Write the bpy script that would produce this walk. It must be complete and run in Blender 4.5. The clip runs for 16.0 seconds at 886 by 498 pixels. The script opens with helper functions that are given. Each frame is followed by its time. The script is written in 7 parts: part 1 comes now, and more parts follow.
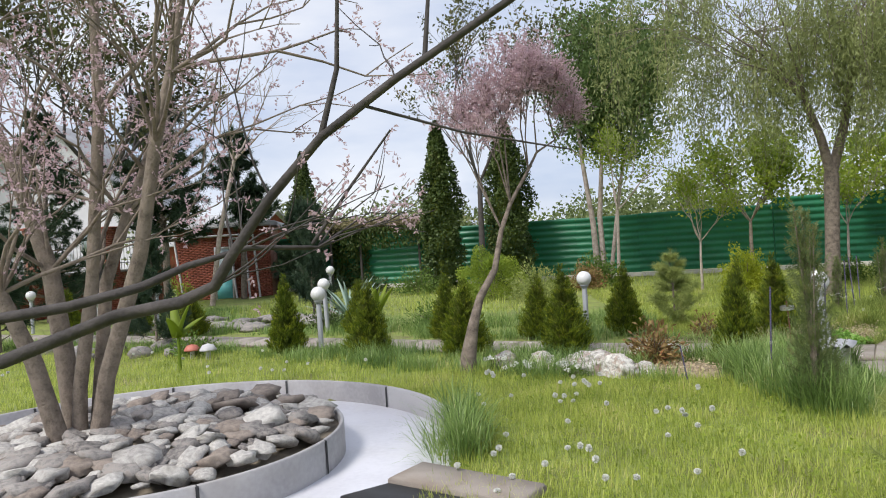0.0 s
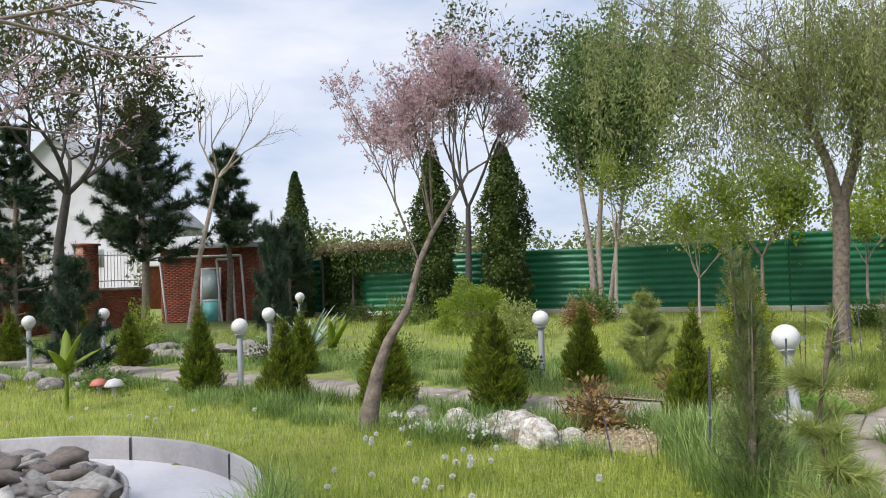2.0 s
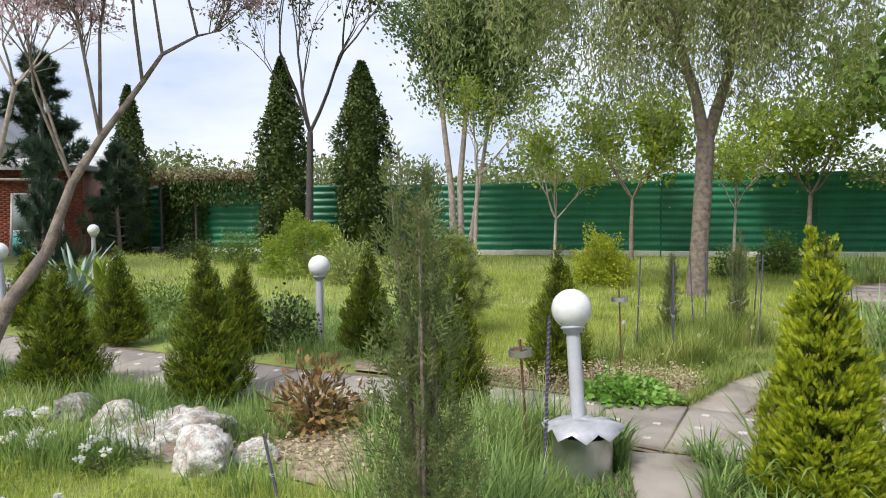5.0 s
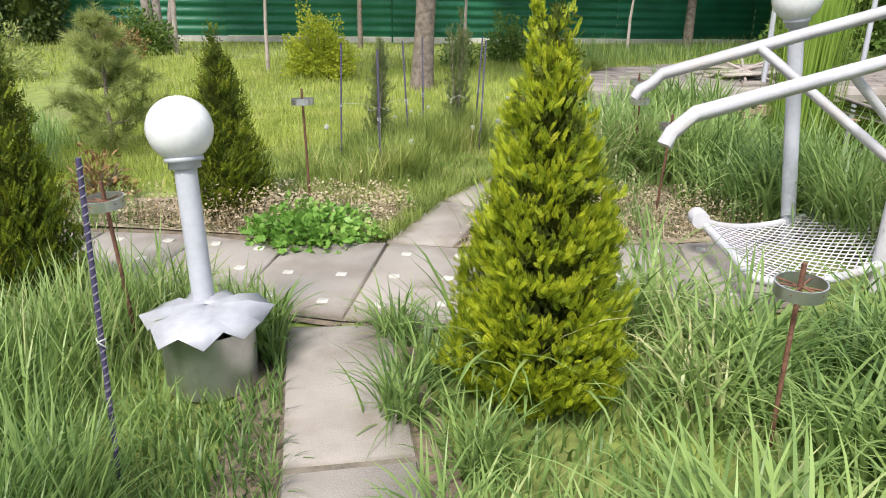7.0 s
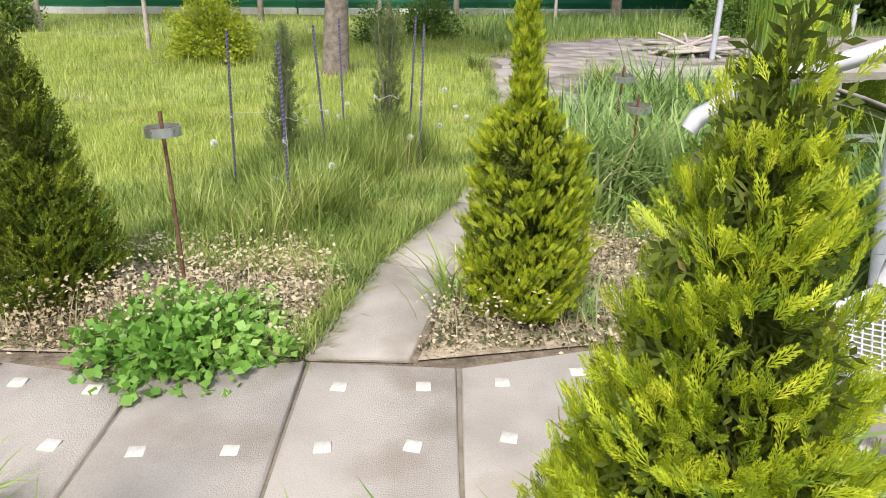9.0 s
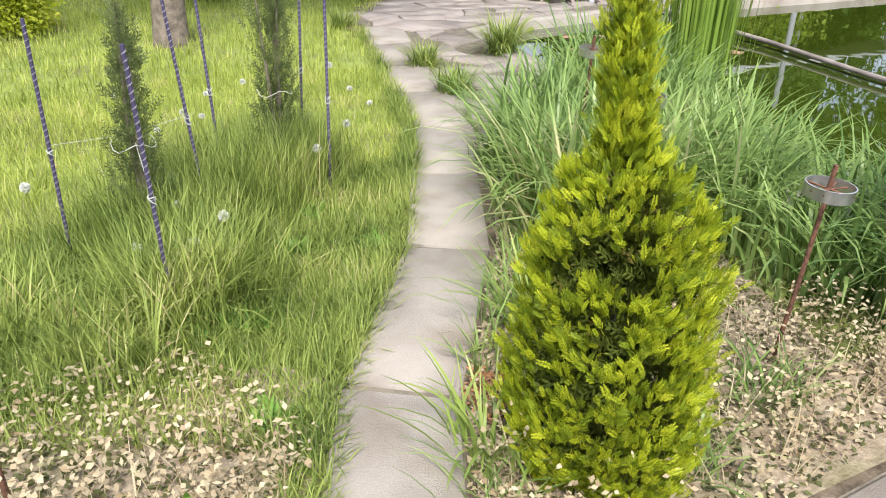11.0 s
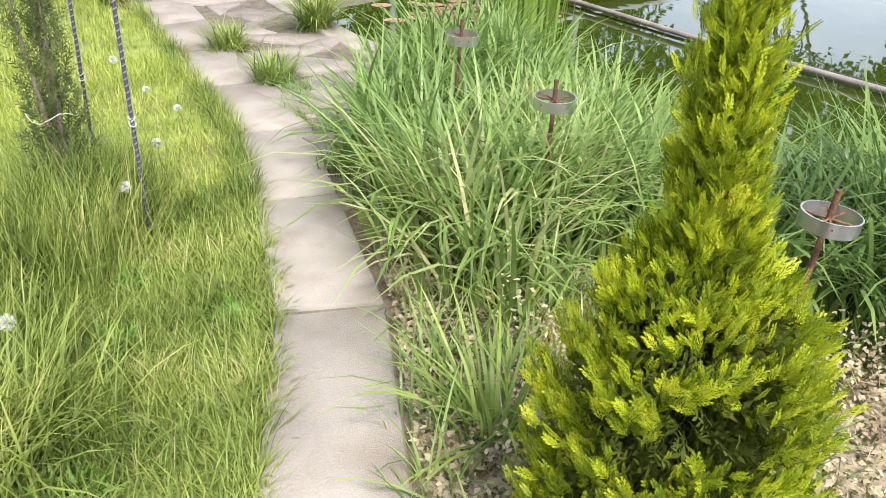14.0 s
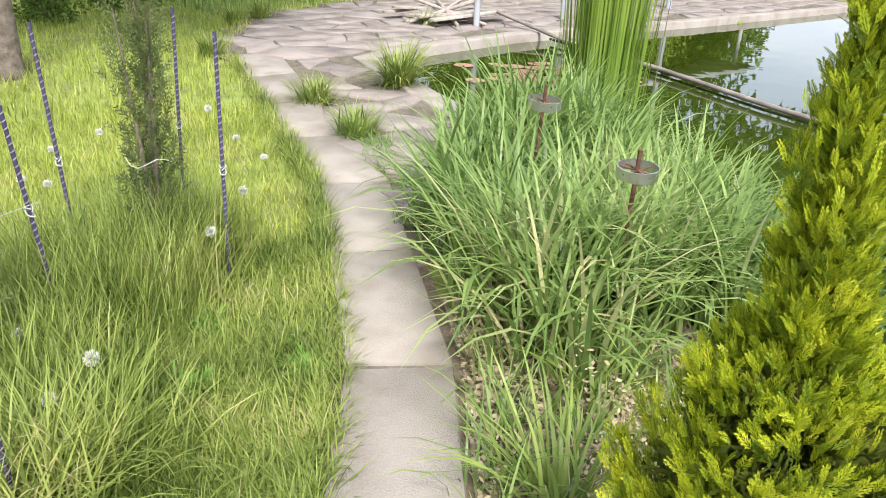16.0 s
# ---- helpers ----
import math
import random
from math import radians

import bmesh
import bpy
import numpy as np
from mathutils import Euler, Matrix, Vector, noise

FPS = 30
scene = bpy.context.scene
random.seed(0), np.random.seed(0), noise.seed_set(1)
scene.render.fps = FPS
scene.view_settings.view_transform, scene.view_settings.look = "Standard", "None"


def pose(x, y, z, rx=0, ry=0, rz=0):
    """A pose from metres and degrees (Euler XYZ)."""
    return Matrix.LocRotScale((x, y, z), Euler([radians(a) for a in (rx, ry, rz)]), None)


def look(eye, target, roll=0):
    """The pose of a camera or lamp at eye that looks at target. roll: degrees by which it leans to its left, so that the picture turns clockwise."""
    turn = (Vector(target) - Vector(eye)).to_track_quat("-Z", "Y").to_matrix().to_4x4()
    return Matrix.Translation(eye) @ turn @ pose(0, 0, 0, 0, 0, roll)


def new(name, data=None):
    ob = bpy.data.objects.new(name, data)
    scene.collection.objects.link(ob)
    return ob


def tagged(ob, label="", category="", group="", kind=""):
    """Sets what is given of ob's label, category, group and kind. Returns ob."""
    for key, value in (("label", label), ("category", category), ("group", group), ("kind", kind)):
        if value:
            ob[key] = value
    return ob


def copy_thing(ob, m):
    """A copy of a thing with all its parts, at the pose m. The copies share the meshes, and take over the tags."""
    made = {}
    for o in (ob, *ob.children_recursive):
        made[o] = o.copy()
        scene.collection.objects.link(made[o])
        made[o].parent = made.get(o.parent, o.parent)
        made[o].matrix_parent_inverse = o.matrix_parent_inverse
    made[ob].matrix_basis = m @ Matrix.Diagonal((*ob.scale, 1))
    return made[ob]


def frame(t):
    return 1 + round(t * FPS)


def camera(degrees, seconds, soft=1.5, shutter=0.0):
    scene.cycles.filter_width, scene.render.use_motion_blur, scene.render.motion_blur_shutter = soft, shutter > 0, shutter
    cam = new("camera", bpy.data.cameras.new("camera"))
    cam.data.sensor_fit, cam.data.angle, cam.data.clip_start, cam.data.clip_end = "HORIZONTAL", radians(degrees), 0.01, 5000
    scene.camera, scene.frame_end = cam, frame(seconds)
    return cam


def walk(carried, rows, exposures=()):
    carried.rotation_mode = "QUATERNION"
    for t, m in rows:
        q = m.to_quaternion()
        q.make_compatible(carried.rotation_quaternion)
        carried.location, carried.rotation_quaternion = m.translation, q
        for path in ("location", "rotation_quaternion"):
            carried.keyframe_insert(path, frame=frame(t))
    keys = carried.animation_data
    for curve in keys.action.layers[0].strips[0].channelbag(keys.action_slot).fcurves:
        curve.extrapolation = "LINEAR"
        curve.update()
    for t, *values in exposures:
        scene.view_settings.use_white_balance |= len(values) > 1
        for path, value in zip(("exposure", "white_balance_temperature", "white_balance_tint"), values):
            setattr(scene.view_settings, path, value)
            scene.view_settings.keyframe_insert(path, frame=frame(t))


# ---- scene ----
cam = camera(62.8, 16.0, 1.0)
PATH = [
    (0, (2.324, -0.366, 1.778), (1.939, 1.597, 1.765), -3.6),
    (0.5, (2.699, -0.056, 1.773), (2.37, 1.916, 1.726), -3.0),
    (1, (2.972, 0.409, 1.794), (2.62, 2.378, 1.745), -2.5),
    (1.5, (3.289, 0.866, 1.795), (2.883, 2.825, 1.79), -2.2),
    (2, (3.475, 1.414, 1.815), (3.012, 3.359, 1.875), -1.9),
    (2.5, (3.695, 1.906, 1.85), (3.185, 3.836, 1.978), -1.8),
    (3, (3.836, 2.396, 1.863), (3.282, 4.31, 2.041), -1.7),
    (3.5, (4.007, 2.894, 1.864), (3.439, 4.801, 2.066), -1.6),
    (4, (4.234, 3.358, 1.871), (3.675, 5.269, 2.058), -1.3),
    (4.5, (4.438, 3.865, 1.843), (3.965, 5.805, 1.955), -0.8),
    (5, (4.737, 4.327, 1.733), (4.526, 6.312, 1.614), -0.3),
    (5.2, (4.84, 4.495, 1.701), (4.764, 6.479, 1.456), -0.1),
    (7.3, (5.49, 6.362, 1.591), (5.974, 8.178, 0.909), 1.1),
    (7.5, (5.529, 6.534, 1.607), (6.034, 8.343, 0.92), 1.2),
    (8, (5.582, 7.013, 1.597), (6.132, 8.801, 0.891), 1.2),
    (8.5, (5.645, 7.457, 1.589), (6.248, 9.219, 0.859), 1.4),
    (8.7, (5.687, 7.63, 1.595), (6.315, 9.38, 0.859), 1.4),
    (10.8, (5.816, 9.419, 1.597), (6.78, 10.945, 0.735), 0.8),
    (11, (5.858, 9.553, 1.584), (6.867, 11.041, 0.706), 0.6),
    (11.5, (6.032, 9.88, 1.596), (7.159, 11.252, 0.674), 0.7),
    (12, (6.098, 10.159, 1.559), (7.341, 11.393, 0.593), 1.3),
    (12.5, (6.103, 10.391, 1.53), (7.431, 11.5, 0.528), 1.9),
    (13, (6.119, 10.43, 1.534), (7.474, 11.495, 0.518), 2.1),
    (13.5, (6.113, 10.427, 1.558), (7.478, 11.498, 0.563), 1.9),
    (14, (6.129, 10.422, 1.572), (7.499, 11.516, 0.61), 1.7),
    (14.5, (6.153, 10.416, 1.583), (7.526, 11.536, 0.655), 1.5),
    (15, (6.139, 10.44, 1.582), (7.521, 11.578, 0.689), 1.9),
    (15.5, (6.132, 10.451, 1.585), (7.488, 11.64, 0.721), 2.3),
    (16, (6.12, 10.461, 1.594), (7.415, 11.736, 0.758), 2.6),
]
EXPOSURES = [(0.0, 0.05), (1.0, 0.1), (2.0, 0.1), (4.0, 0.06), (5.0, 0.24), (7.5, 0.63), (8.7, 0.67), (11.0, 0.84), (12.0, 0.88), (13.5, 0.98), (14.5, 0.98), (16.0, 0.9)]
walk(cam, [(t, look(eye, target, roll)) for t, eye, target, roll in PATH], EXPOSURES)


# ---------------------------------------------------------------- light
world = bpy.data.worlds.new("overcast_sky")
scene.world = world
world.use_nodes = True
wn, wl = world.node_tree.nodes, world.node_tree.links
wn.clear()
SUN_ELEV, SUN_AZ = radians(52), radians(215)
sky = wn.new("ShaderNodeTexSky")
sky.sky_type = "NISHITA"
sky.sun_disc = False
sky.sun_elevation, sky.sun_rotation = SUN_ELEV, SUN_AZ
bg_clear = wn.new("ShaderNodeBackground")
bg_clear.inputs["Strength"].default_value = 0.12
wl.new(sky.outputs["Color"], bg_clear.inputs["Color"])
coord = wn.new("ShaderNodeTexCoord")
stretch = wn.new("ShaderNodeMapping")
stretch.inputs["Scale"].default_value = (1.0, 1.0, 3.2)
wl.new(coord.outputs["Generated"], stretch.inputs["Vector"])
cloud = wn.new("ShaderNodeTexNoise")
cloud.inputs["Scale"].default_value = 2.6
cloud.inputs["Detail"].default_value = 5.0
cloud.inputs["Roughness"].default_value = 0.55
wl.new(stretch.outputs["Vector"], cloud.inputs["Vector"])
tone = wn.new("ShaderNodeValToRGB")
tone.color_ramp.elements[0].position, tone.color_ramp.elements[0].color = 0.34, (0.52, 0.60, 0.78, 1)
tone.color_ramp.elements[1].position, tone.color_ramp.elements[1].color = 0.66, (0.86, 0.88, 0.95, 1)
wl.new(cloud.outputs["Fac"], tone.inputs["Fac"])
bg_cloud = wn.new("ShaderNodeBackground")
bg_cloud.inputs["Strength"].default_value = 1.1
wl.new(tone.outputs["Color"], bg_cloud.inputs["Color"])
mix_sky = wn.new("ShaderNodeMixShader")
mix_sky.inputs["Fac"].default_value = 0.86
wl.new(bg_clear.outputs["Background"], mix_sky.inputs[1])
wl.new(bg_cloud.outputs["Background"], mix_sky.inputs[2])
wout = wn.new("ShaderNodeOutputWorld")
wl.new(mix_sky.outputs["Shader"], wout.inputs["Surface"])

sun_data = bpy.data.lights.new("sun", "SUN")
sun_data.energy, sun_data.angle, sun_data.color = 3.7, radians(16), (1.0, 0.96, 0.9)
sun = new("sun", sun_data)
# sky's sun_rotation runs clockwise from +y
sun_dir = Vector((math.sin(SUN_AZ) * math.cos(SUN_ELEV), math.cos(SUN_AZ) * math.cos(SUN_ELEV), math.sin(SUN_ELEV)))
sun.matrix_world = look(sun_dir * 50, (0, 0, 0))


# ---------------------------------------------------------------- materials
def material(name, base, dark=None, rough=0.7, scale=8.0, metal=0.0, bump=0.2, fine=60.0, detail=6.0, spec=0.4, stain=None, stain_scale=1.2, stain_amount=0.5):
    """Two-tone procedural surface: broad patches, fine grain, optional stains, bump."""
    m = bpy.data.materials.new(name)
    m.use_nodes = True
    n, l = m.node_tree.nodes, m.node_tree.links
    p = n["Principled BSDF"]
    dark = dark or tuple(c * 0.6 for c in base)
    tc = n.new("ShaderNodeTexCoord")
    big = n.new("ShaderNodeTexNoise")
    big.inputs["Scale"].default_value, big.inputs["Detail"].default_value = scale, detail
    small = n.new("ShaderNodeTexNoise")
    small.inputs["Scale"].default_value, small.inputs["Detail"].default_value = fine, 4.0
    for t in (big, small):
        l.new(tc.outputs["Object"], t.inputs["Vector"])
    info = n.new("ShaderNodeObjectInfo")
    add = n.new("ShaderNodeMath")
    add.operation = "MULTIPLY_ADD"
    l.new(info.outputs["Random"], add.inputs[0])
    add.inputs[1].default_value = 0.24
    l.new(big.outputs["Fac"], add.inputs[2])
    avg = n.new("ShaderNodeMath")
    avg.operation = "MULTIPLY_ADD"
    l.new(small.outputs["Fac"], avg.inputs[0])
    avg.inputs[1].default_value = 0.45
    l.new(add.outputs[0], avg.inputs[2])
    ramp = n.new("ShaderNodeValToRGB")
    ramp.color_ramp.elements[0].position, ramp.color_ramp.elements[0].color = 0.55, (*dark, 1)
    ramp.color_ramp.elements[1].position, ramp.color_ramp.elements[1].color = 1.0, (*base, 1)
    l.new(avg.outputs[0], ramp.inputs["Fac"])
    colour = ramp.outputs["Color"]
    if stain:
        st = n.new("ShaderNodeTexNoise")
        st.inputs["Scale"].default_value, st.inputs["Detail"].default_value = stain_scale, 8.0
        l.new(tc.outputs["Object"], st.inputs["Vector"])
        sr = n.new("ShaderNodeValToRGB")
        sr.color_ramp.elements[0].position, sr.color_ramp.elements[1].position = 0.5, 0.68
        sr.color_ramp.elements[1].color = (stain_amount,) * 3 + (1,)
        l.new(st.outputs["Fac"], sr.inputs["Fac"])
        mx = n.new("ShaderNodeMix")
        mx.data_type = "RGBA"
        l.new(sr.outputs["Color"], mx.inputs["Factor"])
        l.new(colour, mx.inputs["A"])
        mx.inputs["B"].default_value = (*stain, 1)
        colour = mx.outputs["Result"]
    l.new(colour, p.inputs["Base Color"])
    p.inputs["Roughness"].default_value, p.inputs["Metallic"].default_value = rough, metal
    p.inputs["Specular IOR Level"].default_value = spec
    if bump:
        b = n.new("ShaderNodeBump")
        b.inputs["Strength"].default_value, b.inputs["Distance"].default_value = bump, 0.02
        l.new(avg.outputs[0], b.inputs["Height"])
        l.new(b.outputs["Normal"], p.inputs["Normal"])
    return m


def foliage(name, a, b, c=None, through_light=0.35, rough=0.55, patch=0.6, by_object=False):
    """Leaves: each leaf its own tone between a and b (some c), slow patches, light shining through."""
    m = bpy.data.materials.new(name)
    m.use_nodes = True
    n, l = m.node_tree.nodes, m.node_tree.links
    p = n["Principled BSDF"]
    geo = n.new("ShaderNodeNewGeometry")
    tc = n.new("ShaderNodeTexCoord")
    ns = n.new("ShaderNodeTexNoise")
    ns.inputs["Scale"].default_value, ns.inputs["Detail"].default_value = patch, 4.0
    l.new(tc.outputs["Object"], ns.inputs["Vector"])
    sc = n.new("ShaderNodeMath")
    sc.operation = "MULTIPLY_ADD"
    l.new(ns.outputs["Fac"], sc.inputs[0])
    sc.inputs[1].default_value, sc.inputs[2].default_value = 1.3, -0.4
    half = n.new("ShaderNodeMath")
    half.operation = "MULTIPLY_ADD"
    info = n.new("ShaderNodeObjectInfo")
    l.new(info.outputs["Random"] if by_object else geo.outputs["Random Per Island"], half.inputs[0])
    half.inputs[1].default_value = 0.55
    l.new(sc.outputs[0], half.inputs[2])
    ramp = n.new("ShaderNodeValToRGB")
    e = ramp.color_ramp.elements
    e[0].position, e[0].color = 0.1, (*a, 1)
    e[1].position, e[1].color = 0.8, (*b, 1)
    if c:
        x = e.new(0.97)
        x.color = (*c, 1)
    l.new(half.outputs[0], ramp.inputs["Fac"])
    l.new(ramp.outputs["Color"], p.inputs["Base Color"])
    p.inputs["Roughness"].default_value = rough
    p.inputs["Specular IOR Level"].default_value = 0.3
    tr = n.new("ShaderNodeBsdfTranslucent")
    l.new(ramp.outputs["Color"], tr.inputs["Color"])
    mx = n.new("ShaderNodeMixShader")
    mx.inputs["Fac"].default_value = through_light
    out = n["Material Output"]
    l.new(p.outputs["BSDF"], mx.inputs[1])
    l.new(tr.outputs["BSDF"], mx.inputs[2])
    l.new(mx.outputs["Shader"], out.inputs["Surface"])
    return m


def plain(name, colour, rough=0.5, metal=0.0, spec=0.5, bump=0.05, fine=40.0):
    return material(name, colour, tuple(c * 0.82 for c in colour), rough, 5.0, metal, bump, fine, spec=spec)


M_soil = material("soil_and_turf", (0.23, 0.28, 0.065), (0.11, 0.13, 0.035), 0.95, 5.0, bump=0.8, fine=30, stain=(0.12, 0.1, 0.055), stain_scale=0.9, stain_amount=0.6)
M_earth = material("bare_earth", (0.22, 0.17, 0.12), (0.07, 0.052, 0.036), 0.95, 12, bump=0.9, fine=55)
M_mulch = material("dry_mulch", (0.44, 0.36, 0.26), (0.17, 0.125, 0.085), 0.95, 14, bump=0.9, fine=70, stain=(0.14, 0.14, 0.06), stain_scale=3, stain_amount=0.6)
M_concrete = material("worn_concrete", (0.36, 0.32, 0.285), (0.225, 0.195, 0.17), 0.9, 2.2, bump=0.6, fine=170, stain=(0.18, 0.135, 0.1), stain_scale=3.0, stain_amount=0.5)
M_flag = material("grey_flagstone", (0.32, 0.275, 0.25), (0.15, 0.125, 0.115), 0.85, 3.0, bump=0.5, fine=60, stain=(0.12, 0.095, 0.08), stain_scale=2.0, stain_amount=0.5)
M_inlay = material("white_inlay_tile", (0.55, 0.52, 0.47), (0.36, 0.335, 0.3), 0.6, 12, bump=0.1)
M_grout = material("dark_joint_earth", (0.2, 0.17, 0.13), (0.09, 0.075, 0.06), 0.95, 9, bump=0.5)
M_rimgrey = material("grey_rim_metal", (0.4, 0.39, 0.4), (0.26, 0.25, 0.26), 0.5, 2.0, bump=0.08, fine=25, spec=0.4, stain=(0.3, 0.28, 0.26), stain_scale=2.5, stain_amount=0.35)
M_poolfloor = material("pale_pool_floor", (0.6, 0.6, 0.65), (0.45, 0.45, 0.5), 0.35, 1.6, bump=0.05, fine=20, stain=(0.5, 0.48, 0.47), stain_scale=1.5, stain_amount=0.3)
M_black = plain("black_rubber", (0.02, 0.02, 0.022), 0.6)
M_stone = material("river_stone", (0.36, 0.335, 0.315), (0.1, 0.092, 0.09), 0.8, 3.0, bump=0.5, fine=45, stain=(0.24, 0.2, 0.18), stain_scale=3.0, stain_amount=0.6)
M_palestone = material("pale_river_stone", (0.56, 0.54, 0.51), (0.26, 0.245, 0.235), 0.8, 3.0, bump=0.5, fine=45, stain=(0.24, 0.215, 0.2), stain_scale=2.5, stain_amount=0.6)
M_brownstone = material("brown_river_stone", (0.3, 0.25, 0.215), (0.14, 0.115, 0.1), 0.8, 3.0, bump=0.5, fine=45)
M_rock = material("white_veined_rock", (0.62, 0.6, 0.56), (0.14, 0.125, 0.115), 0.88, 5.5, bump=0.8, fine=22, stain=(0.3, 0.2, 0.15), stain_scale=3.5, stain_amount=0.8)
M_bark = material("grey_brown_bark", (0.24, 0.195, 0.16), (0.08, 0.064, 0.052), 0.9, 12, bump=0.9, fine=60)
M_barkpale = material("pale_smooth_bark", (0.45, 0.38, 0.34), (0.22, 0.18, 0.16), 0.8, 8, bump=0.4, fine=50)
M_barkdark = material("dark_limb_bark", (0.075, 0.065, 0.062), (0.03, 0.026, 0.026), 0.8, 10, bump=0.5, fine=60)
M_globe = plain("opal_white_glass", (0.68, 0.68, 0.68), 0.25, bump=0.0)
M_pole = plain("grey_white_painted_pole", (0.43, 0.44, 0.48), 0.42)
M_white = material("white_painted_steel", (0.53, 0.52, 0.545), (0.39, 0.375, 0.4), 0.5, 4, bump=0.06, stain=(0.36, 0.3, 0.24), stain_scale=6, stain_amount=0.35)
M_galv = material("galvanised_sheet", (0.6, 0.6, 0.61), (0.4, 0.39, 0.39), 0.32, 4, metal=0.9, bump=0.03, fine=30)
M_mesh = material("greyed_white_steel", (0.6, 0.57, 0.6), (0.36, 0.33, 0.35), 0.55, 14, bump=0.1)
M_foil = material("bright_crumpled_foil", (0.55, 0.55, 0.58), (0.38, 0.38, 0.41), 0.4, 7, metal=0.3, bump=0.06, fine=25)
M_rust = material("rusty_iron", (0.23, 0.11, 0.07), (0.09, 0.045, 0.03), 0.85, 20, metal=0.2, bump=0.5, fine=80)
M_tape = plain("dark_blue_tape", (0.06, 0.05, 0.11), 0.6)
M_tapelight = plain("pale_tape", (0.25, 0.22, 0.27), 0.6)
M_string = plain("pale_string", (0.55, 0.57, 0.52), 0.8)
M_fence = material("green_corrugated_sheet", (0.019, 0.19, 0.095), (0.01, 0.105, 0.055), 0.42, 1.2, bump=0.04, fine=12, spec=0.45)
M_plinth = material("pale_plinth", (0.6, 0.58, 0.52), (0.4, 0.38, 0.34), 0.9, 3, bump=0.3)
M_brick = material("red_brick", (0.28, 0.08, 0.05), (0.15, 0.042, 0.028), 0.85, 3, bump=0.25, fine=40)
M_brickjoint = material("brick_mortar", (0.36, 0.2, 0.15), (0.26, 0.12, 0.09), 0.9, 6, bump=0.3)
M_roof = material("grey_roof_sheet", (0.42, 0.42, 0.44), (0.28, 0.28, 0.3), 0.7, 1.0, bump=0.1)
M_wallgrey = material("light_grey_render", (0.48, 0.48, 0.5), (0.38, 0.38, 0.4), 0.85, 0.8, bump=0.1)
M_teal = plain("teal_door_panel", (0.12, 0.42, 0.42), 0.5)
M_glassdark = plain("dim_window_pane", (0.3, 0.36, 0.38), 0.12)
M_wood = material("weathered_plank", (0.42, 0.38, 0.33), (0.2, 0.17, 0.14), 0.9, 7, bump=0.6)
M_pinkcap = plain("dull_red_cap", (0.5, 0.16, 0.12), 0.6)
M_orange = material("rust_needle_litter", (0.52, 0.27, 0.13), (0.25, 0.12, 0.06), 0.95, 30, bump=0.8)
M_dandelion = foliage("dandelion_fluff", (0.72, 0.72, 0.68), (0.85, 0.85, 0.82), through_light=0.4)

F_lawn = foliage("lawn_blades", (0.08, 0.14, 0.024), (0.4, 0.47, 0.12), (0.66, 0.56, 0.3), 0.4, patch=2.2)
# brighter, yellower set of the lawn blade colours
F_brightlawn = foliage("bright_lawn_blades", (0.19, 0.26, 0.04), (0.56, 0.61, 0.15), (0.7, 0.6, 0.32), 0.5, patch=1.6)
F_long = foliage("long_grass_blades", (0.07, 0.145, 0.034), (0.33, 0.45, 0.14), (0.62, 0.58, 0.32), 0.42, 0.36, patch=0.8)
F_tuft = foliage("bright_tuft_blades", (0.12, 0.19, 0.04), (0.4, 0.5, 0.13), (0.6, 0.6, 0.28), 0.42, 0.4, patch=3, by_object=True)
F_crane = foliage("bright_lobed_leaves", (0.11, 0.25, 0.035), (0.26, 0.45, 0.09), (0.4, 0.5, 0.14), 0.4, 0.45, patch=3)
F_dry = foliage("dry_cream_leaves", (0.31, 0.225, 0.13), (0.6, 0.51, 0.35), (0.3, 0.32, 0.12), 0.25, patch=4)
F_thuja = foliage("golden_thuja_sprays", (0.07, 0.125, 0.008), (0.29, 0.36, 0.02), (0.46, 0.46, 0.035), 0.32, 0.5, patch=14)
F_thujatip = foliage("golden_thuja_new_growth", (0.2, 0.27, 0.012), (0.52, 0.57, 0.03), (0.74, 0.7, 0.07), 0.4, 0.5, patch=14)
F_thujadark = foliage("green_thuja_sprays", (0.035, 0.07, 0.006), (0.11, 0.155, 0.012), (0.24, 0.22, 0.02), 0.25, 0.6, patch=5)
F_thujadarktip = foliage("green_thuja_new_growth", (0.1, 0.15, 0.01), (0.23, 0.28, 0.018), (0.4, 0.37, 0.03), 0.35, 0.6, patch=5)
# old brownish foliage, its colour darkened for the shade inside crowns
F_inner = foliage("shade_toned_old_foliage", (0.045, 0.068, 0.01), (0.12, 0.15, 0.018), (0.2, 0.15, 0.045), 0.2, 0.8, patch=6)
F_juniper = foliage("juniper_sprays", (0.07, 0.1, 0.035), (0.19, 0.23, 0.085), (0.27, 0.22, 0.1), 0.35, patch=3)
F_willow = foliage("willow_leaves", (0.16, 0.19, 0.07), (0.36, 0.4, 0.16), (0.54, 0.56, 0.3), 0.5, patch=0.8)
F_poplar = foliage("poplar_leaves", (0.07, 0.13, 0.04), (0.2, 0.28, 0.1), (0.36, 0.42, 0.22), 0.4, patch=0.4)
F_lime = foliage("fresh_lime_leaves", (0.16, 0.25, 0.03), (0.34, 0.42, 0.06), (0.5, 0.52, 0.12), 0.5, patch=1)
F_gold = foliage("golden_shrub_leaves", (0.26, 0.32, 0.025), (0.52, 0.56, 0.055), (0.7, 0.66, 0.12), 0.45, patch=2)
F_mid = foliage("mid_green_leaves", (0.07, 0.13, 0.025), (0.17, 0.26, 0.05), (0.3, 0.34, 0.1), 0.35, patch=1)
